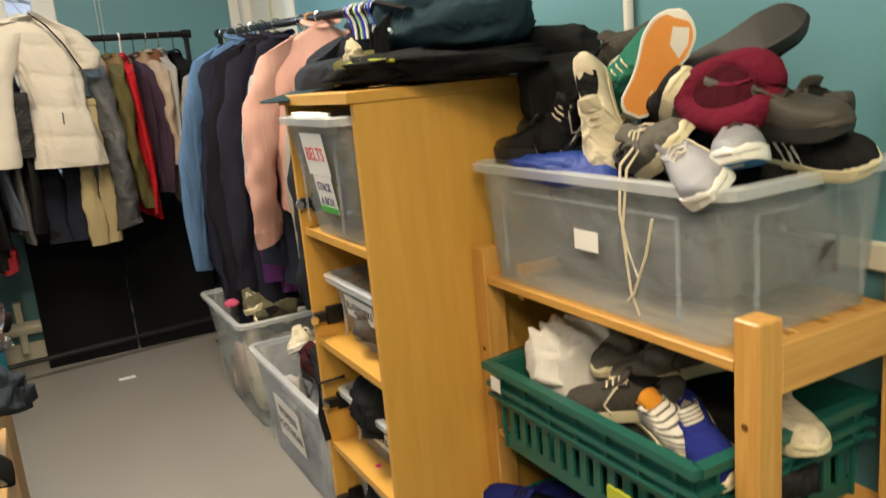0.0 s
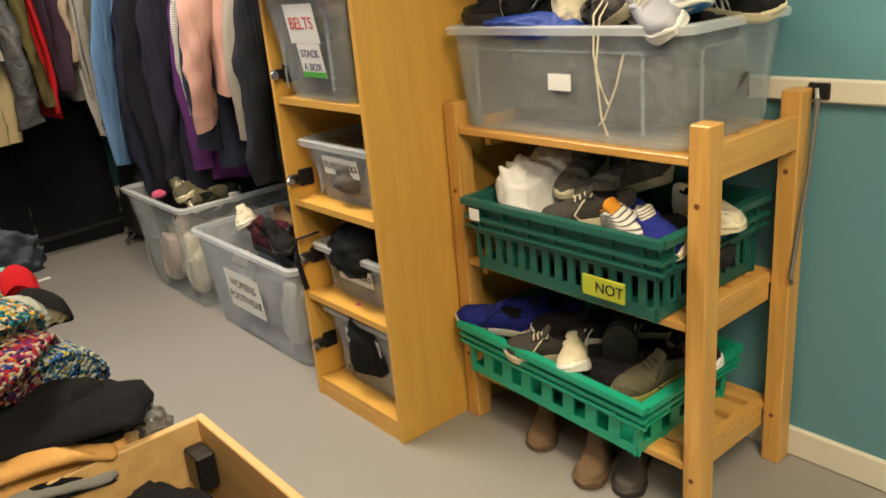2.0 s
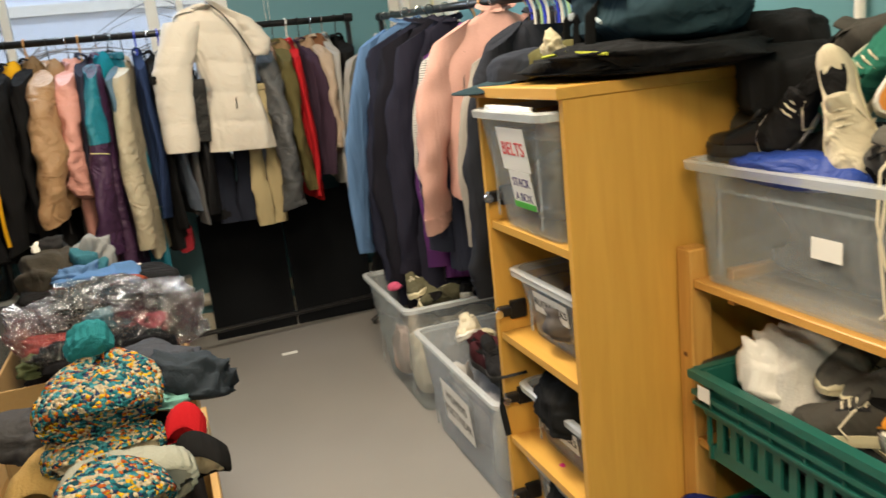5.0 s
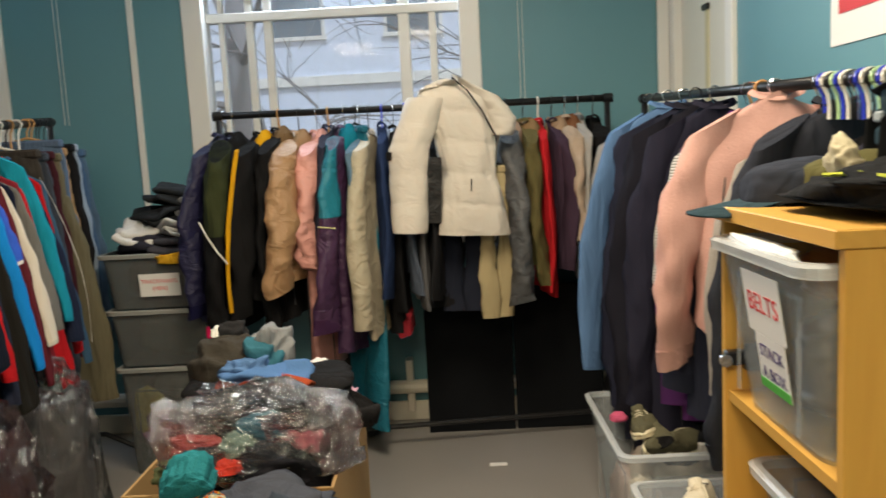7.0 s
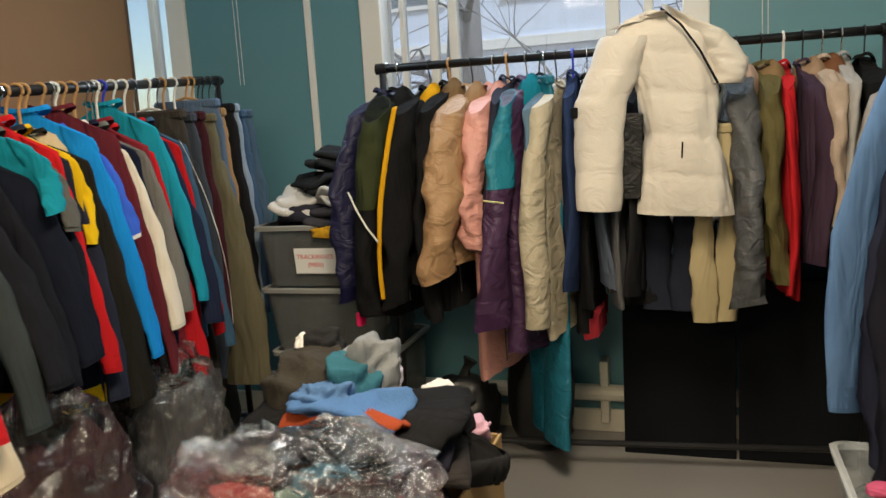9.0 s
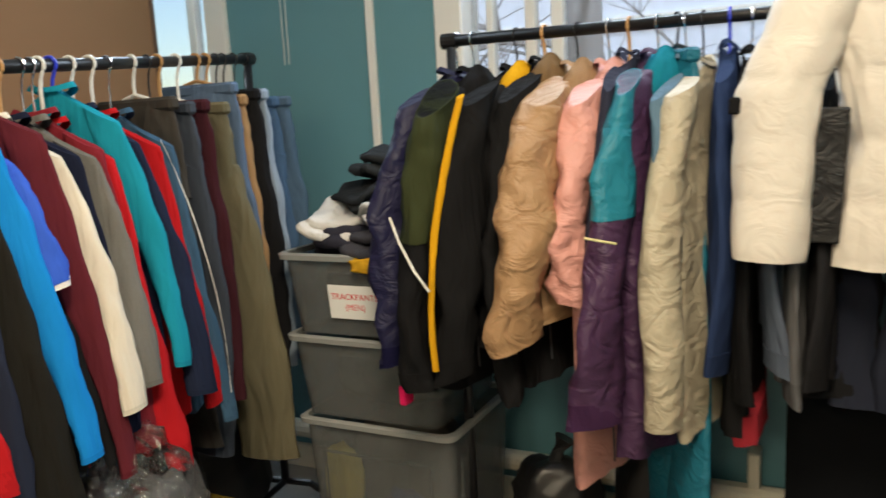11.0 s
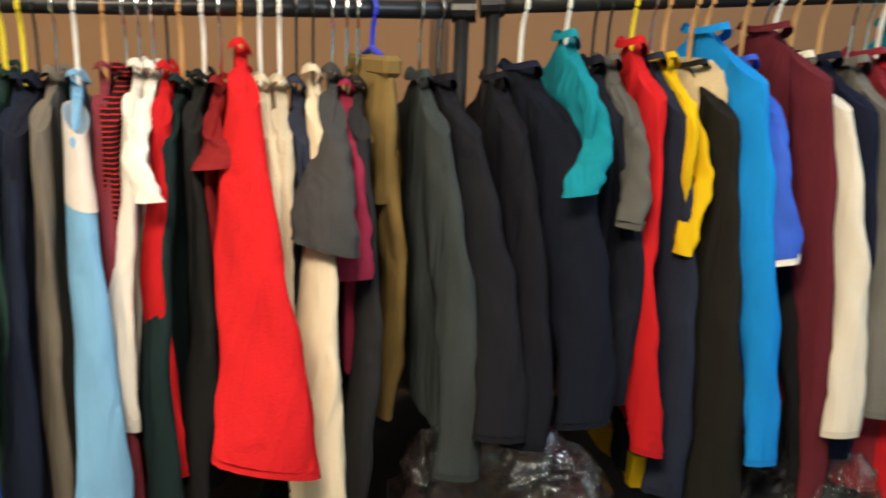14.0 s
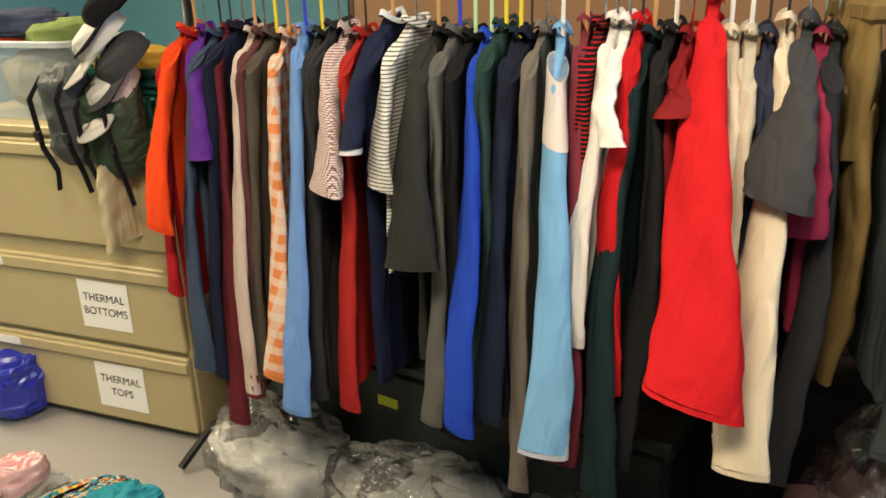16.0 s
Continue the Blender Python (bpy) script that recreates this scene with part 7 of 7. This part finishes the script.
lump("pink_sock", "bright pink sock in the box", "sock", pose(0.82, 2.98, 0.42), (0.03, 0.025, 0.03), cloth((0.55, 0.10, 0.20), "knit"), 215)
for i, (x, y, z, s_, c) in enumerate(((1.02, 2.93, 0.02, (0.18, 0.22, 0.32), (0.42, 0.36, 0.30)), (0.86, 2.80, 0.03, (0.05, 0.07, 0.26), (0.62, 0.55, 0.44)), (0.85, 3.02, 0.04, (0.05, 0.06, 0.2), (0.45, 0.36, 0.33)), (1.03, 2.22, 0.02, (0.18, 0.28, 0.29), (0.25, 0.25, 0.27)), (0.86, 2.02, 0.04, (0.04, 0.06, 0.22), (0.55, 0.53, 0.50)), (0.86, 2.38, 0.05, (0.04, 0.06, 0.24), (0.45, 0.45, 0.46)))):
    lump("packed_cloth", "shoes packed inside a clear storage box", "shoe", pose(x, y, z), s_, cloth(c), 220 + i, 0.14)

# ---------------------------------------------------------------- on and in the cupboard
NYL, NYLT = cloth((0.014, 0.015, 0.017)), cloth((0.022, 0.045, 0.06))
bg = thing("sports_bag", "dark teal nylon sports bag lying on the cupboard", "bag", pose(1.09, 1.49, 1.30, 0, 0, -20))
part("body", skin(lump_rings(random.Random(3), 0.175, 0.33, 0.175, n=30, k=44, rough=0.085, sag=0.2)), NYLT, bg, smooth=True)
part("piping", tube(bmesh.new(), [(-0.155, -0.2, 0.06), (-0.15, 0, 0.095), (-0.14, 0.2, 0.075)], 0.004, 6), cloth((0.35, 0.42, 0.46)), bg)
part("pocket", boxes((-0.165, -0.14, 0.03, -0.13, 0.14, 0.075)), NYLT, bg, bevel=0.012)
part("strap", tube(bmesh.new(), [(-0.12, -0.24, 0.10), (-0.17, -0.1, 0.13), (-0.165, 0.1, 0.125), (-0.1, 0.24, 0.09)], 0.011, 8, 0.35), NYL, bg)
for yy, zz in ((-0.05, 0.128), (0.05, 0.118)):
    part("zip", tube(bmesh.new(), [(-0.13, yy * 2 - 0.12, zz * 0.8), (-0.10, yy * 2, zz + 0.004), (-0.06, yy * 2 + 0.14, zz * 0.9)], 0.004, 6, 0.6), cloth((0.10, 0.12, 0.13), "shiny"), bg)
for yy in (-0.15, 0.0, 0.15):
    part("webbing", tube(bmesh.new(), [(-0.168, yy, 0.02), (-0.165, yy, 0.075), (-0.13, yy + 0.01, 0.12), (-0.05, yy + 0.02, 0.142), (0.05, yy + 0.02, 0.14)], 0.012, 8, 0.2), NYL, bg)
part("maker_patch", boxes((-0.172, 0.03, 0.075, -0.162, 0.10, 0.092)), cloth((0.30, 0.34, 0.36)), bg, bevel=0.003)
lump("rucksack", "flat black nylon rucksack with lime piping", "bag", pose(1.04, 1.42, 1.252, 0, 0, 10), (0.25, 0.26, 0.075), NYL, 230, 0.15)
part("piping", tube(bmesh.new(), [(-0.235, -0.12, 0.05), (-0.22, 0.02, 0.058), (-0.18, 0.15, 0.05)], 0.0035, 6), cloth((0.42, 0.46, 0.06)), bpy.data.objects["rucksack"])
lump("rucksack", "black rucksack slumped behind the shoes", "bag", pose(1.20, 1.18, 1.14), (0.12, 0.12, 0.15), NYL, 231, 0.1)
lump("rucksack", "black rucksack at the back of the cupboard top", "bag", pose(1.25, 1.36, 1.255), (0.08, 0.18, 0.10), NYL, 232, 0.08)


def cap(label, m, material, visor=None):
    c = thing("cap", label, "cap", m)
    R = lump_rings(random.Random(7), 0.088, 0.08, 0.11, rough=0.03, sag=0.0)
    half = R[len(R) // 2 - 2:]
    half[:, :, 2] -= half[:, :, 2].min()
    part("crown", skin(half), material, c, smooth=True)
    a = np.linspace(-1.25, 1.25, 14)
    bm = bmesh.new()
    inn = [(0.078 * math.cos(t), 0.078 * math.sin(t)) for t in a]
    out = [(0.06 + 0.115 * math.cos(t * 0.9), 0.085 * math.sin(t)) for t in a]
    lo, hi = [], []
    for z, st in ((0.0, lo), (0.004, hi)):
        st.append([bm.verts.new((x, y, z + 0.006 - 0.9 * y * y)) for x, y in inn])
        st.append([bm.verts.new((x, y, z - 0.008 - 0.9 * y * y)) for x, y in out])
    for i in range(13):
        bm.faces.new((hi[0][i], hi[1][i], hi[1][i + 1], hi[0][i + 1]))
        bm.faces.new((lo[0][i], lo[0][i + 1], lo[1][i + 1], lo[1][i]))
        bm.faces.new((lo[1][i], lo[1][i + 1], hi[1][i + 1], hi[1][i]))
    part("visor", bm, visor or material, c, smooth=True)
    return c


cap("dark navy cap with its visor over the edge", pose(0.86, 1.69, 1.256, 0, 4, 165), cloth((0.03, 0.035, 0.05)), cloth((0.03, 0.055, 0.07)))
cap("khaki cotton cap on the cupboard", pose(0.92, 1.62, 1.262, 0, 10, 120), cloth((0.09, 0.085, 0.035)))
lump("cream_cloth", "cream cotton drawstring cloth on the cupboard", "cloth", pose(0.89, 1.57, 1.285, 20, -20, 0), (0.022, 0.035, 0.07), cloth((0.50, 0.46, 0.33)), 240, 0.2)
lump("leather_belt", "coiled brown leather belts in the box", "belt", pose(0.93, yc, 1.12), (0.13, 0.12, 0.075), mat("tan_leather", (0.30, 0.12, 0.04), 0.4), 241, 0.1)
lump("leather_belt", "coiled dark leather belts in the box", "belt", pose(0.98, yc, 0.935), (0.2, 0.13, 0.18), mat("dark_belt_leather", (0.06, 0.05, 0.045), 0.4), 242, 0.12)
lump("white_cloth", "white cloth folded over the box rim", "cloth", pose(0.745, yc + 0.02, 1.19), (0.022, 0.12, 0.022), cloth((0.62, 0.66, 0.72)), 243, 0.1)
lump("rucksack", "black folded rucksack bulging from the box", "bag", pose(0.90, yc, 0.43), (0.15, 0.14, 0.15), NYL, 244, 0.12)
lump("rucksack", "dark rucksack with pink trim in the box", "bag", pose(0.93, yc - 0.01, 0.10), (0.17, 0.12, 0.24), NYL, 245, 0.12)
st = thing("pink_strap", "pink webbing strap over the rucksack", "strap")
part("strap", tube(bmesh.new(), [(0.79, yc + 0.08, 0.30), (0.80, yc, 0.345), (0.80, yc - 0.12, 0.32)], 0.008, 6, 0.4), cloth((0.55, 0.03, 0.20)), st)
lump("rucksack", "grey rucksack packed in the box", "bag", pose(0.98, yc, 0.65), (0.19, 0.13, 0.13), cloth((0.13, 0.12, 0.12)), 246, 0.1)
ws = thing("black_strap", "black webbing strap hanging from the shelf", "strap")
part("strap", tube(bmesh.new(), [(0.80, yc + 0.16, 0.53), (0.735, yc + 0.18, 0.52), (0.728, yc + 0.17, 0.44), (0.735, yc + 0.16, 0.37)], 0.009, 6, 0.3), NYL, ws)

# empty hangers on the east rail
for i in range(15):
    y = 2.24 - 0.021 * i
    f = frac(RAIL_E, 1, y)
    h_ = thing("coat_hanger", "plastic coat hanger hooked on the rail", "hanger", on_rail(RAIL_E, f, 180 + 8 * math.sin(i * 2.1)), "empty coat hangers")
    hanger(h_, (4, 3, 1, 0, 6, 3, 1, 0)[i % 8], bar=False)
# ---------------------------------------------------------------- floor and far end
setting("floor_paper", boxes((0.40, 3.655, 0.001, 0.475, 3.69, 0.002)), M_PAPER, "small scrap of white paper on the floor", "paper").matrix_world = pose(0.0, 0.0, 0.0)
CT = pose(-1.13, 0.46, 0, 0, 0, 14)
tub("clear_tub", "clear plastic tub on the filing cabinet", CT @ pose(-0.24, -0.62, 1.027), 0.36, 0.52, 0.24, M_CLEAR, M_RIM, 0.9)
for i, (x, y, z, c, lab) in enumerate(((-0.24, -0.75, 1.25, (0.72, 0.09, 0.02), "orange cloth heaped in the tub"), (-0.22, -0.50, 1.24, (0.20, 0.26, 0.09), "olive green cloth heaped in the tub"), (-0.2, -0.62, 1.27, (0.05, 0.06, 0.1), "navy cloth heaped in the tub"), (-0.24, -0.62, 1.04, (0.30, 0.28, 0.22), "pale cloth packed in the tub"))):
    lump("crumpled_cloth", lab, "clothes", CT @ pose(x, y, z), (0.12, 0.13, 0.09 if i < 3 else 0.18), cloth(c), 250 + i, 0.12)
crate("green_crate", "dark green plastic crate on the cabinet", CT @ pose(-0.23, -0.17, 1.027, 0, 0, 90), 0.30, 0.38, 0.17, M_GREEN, 8)
lump("crumpled_cloth", "mustard cloth heaped in the green crate", "clothes", CT @ pose(-0.2, -0.2, 1.16), (0.12, 0.12, 0.08), cloth((0.45, 0.28, 0.05)), 256, 0.12)
lump("rucksack", "green and grey rucksack hung on the rail end", "bag", pose(-1.09, 0.36, 0.90, 0, 8, 14), (0.075, 0.10, 0.30), cloth((0.035, 0.06, 0.035), "shiny"), 260, 0.12)
lump("rucksack", "grey hiking rucksack hung on the rail end", "bag", pose(-1.05, 0.22, 0.93, 0, 10, 14), (0.07, 0.09, 0.28), cloth((0.06, 0.065, 0.07), "shiny"), 261, 0.12)
for ob, dx in ((o, d) for o in bpy.data.objects if o.name.startswith("rucksack") and abs(o.matrix_world.translation.x + 1.07) < 0.05 for d in (-0.04, 0.04)):
    part("strap", tube(bmesh.new(), [(0.03, dx, 0.27), (0.085, dx * 1.2, 0.22), (0.09, dx * 1.3, 0.08), (0.07, dx * 1.2, 0.0), (0.075, dx * 1.5, -0.06)], 0.010, 8, 0.35), NYL, ob)
    part("buckle", boxes((0.085, dx * 1.3 - 0.012, 0.10, 0.10, dx * 1.3 + 0.012, 0.13)), M_BLACK, ob, bevel=0.003)
tt = thing("tote_bag", "cream cotton tote bag hanging on the rail", "bag", pose(-1.08, 0.34, 0.70, 0, 0, 14))
part("body", skin(body_rings(random.Random(5), 0.27, 0.0, 0.10, 0.02, neck=0.095, flare=0.1, folds=0.006)), cloth((0.50, 0.43, 0.27)), tt, smooth=True)
part("handle", tube(bmesh.new(), [(-0.05, 0, 0.26), (-0.03, 0, 0.55), (0.03, 0, 0.55), (0.05, 0, 0.26)], 0.008, 6, 0.4), cloth((0.50, 0.43, 0.27)), tt)
for i, (x, y, z, c, lab) in enumerate(((-1.10, 0.40, 1.36, BLACK, "black cap hung on the rail end"), (-1.08, 0.36, 1.28, (0.60, 0.58, 0.54), "white cap hung on the rail end"), (-1.10, 0.42, 1.22, (0.05, 0.05, 0.055), "charcoal cap hung on the rail end"), (-1.08, 0.38, 1.14, (0.55, 0.52, 0.47), "cream cap hung on the rail end"))):
    cap(lab, pose(x, y, z, 0, 42, -40 + 9 * i), cloth(c), cloth((0.55, 0.52, 0.48)) if i % 2 else None)
lump("blue_bag", "crumpled bright blue plastic bag on the floor", "bag", pose(-0.93, -0.27, 0), (0.12, 0.12, 0.24), mat("blue_plastic_film", (0.02, 0.03, 0.36), 0.25), 270, 0.14, True)
lump("striped_bag", "small red and white patterned bag on the floor", "bag", pose(-0.68, 0.20, 0), (0.08, 0.08, 0.10), cloth((0.45, 0.10, 0.12), "check", (0.6, 0.6, 0.6)), 271, 0.12)
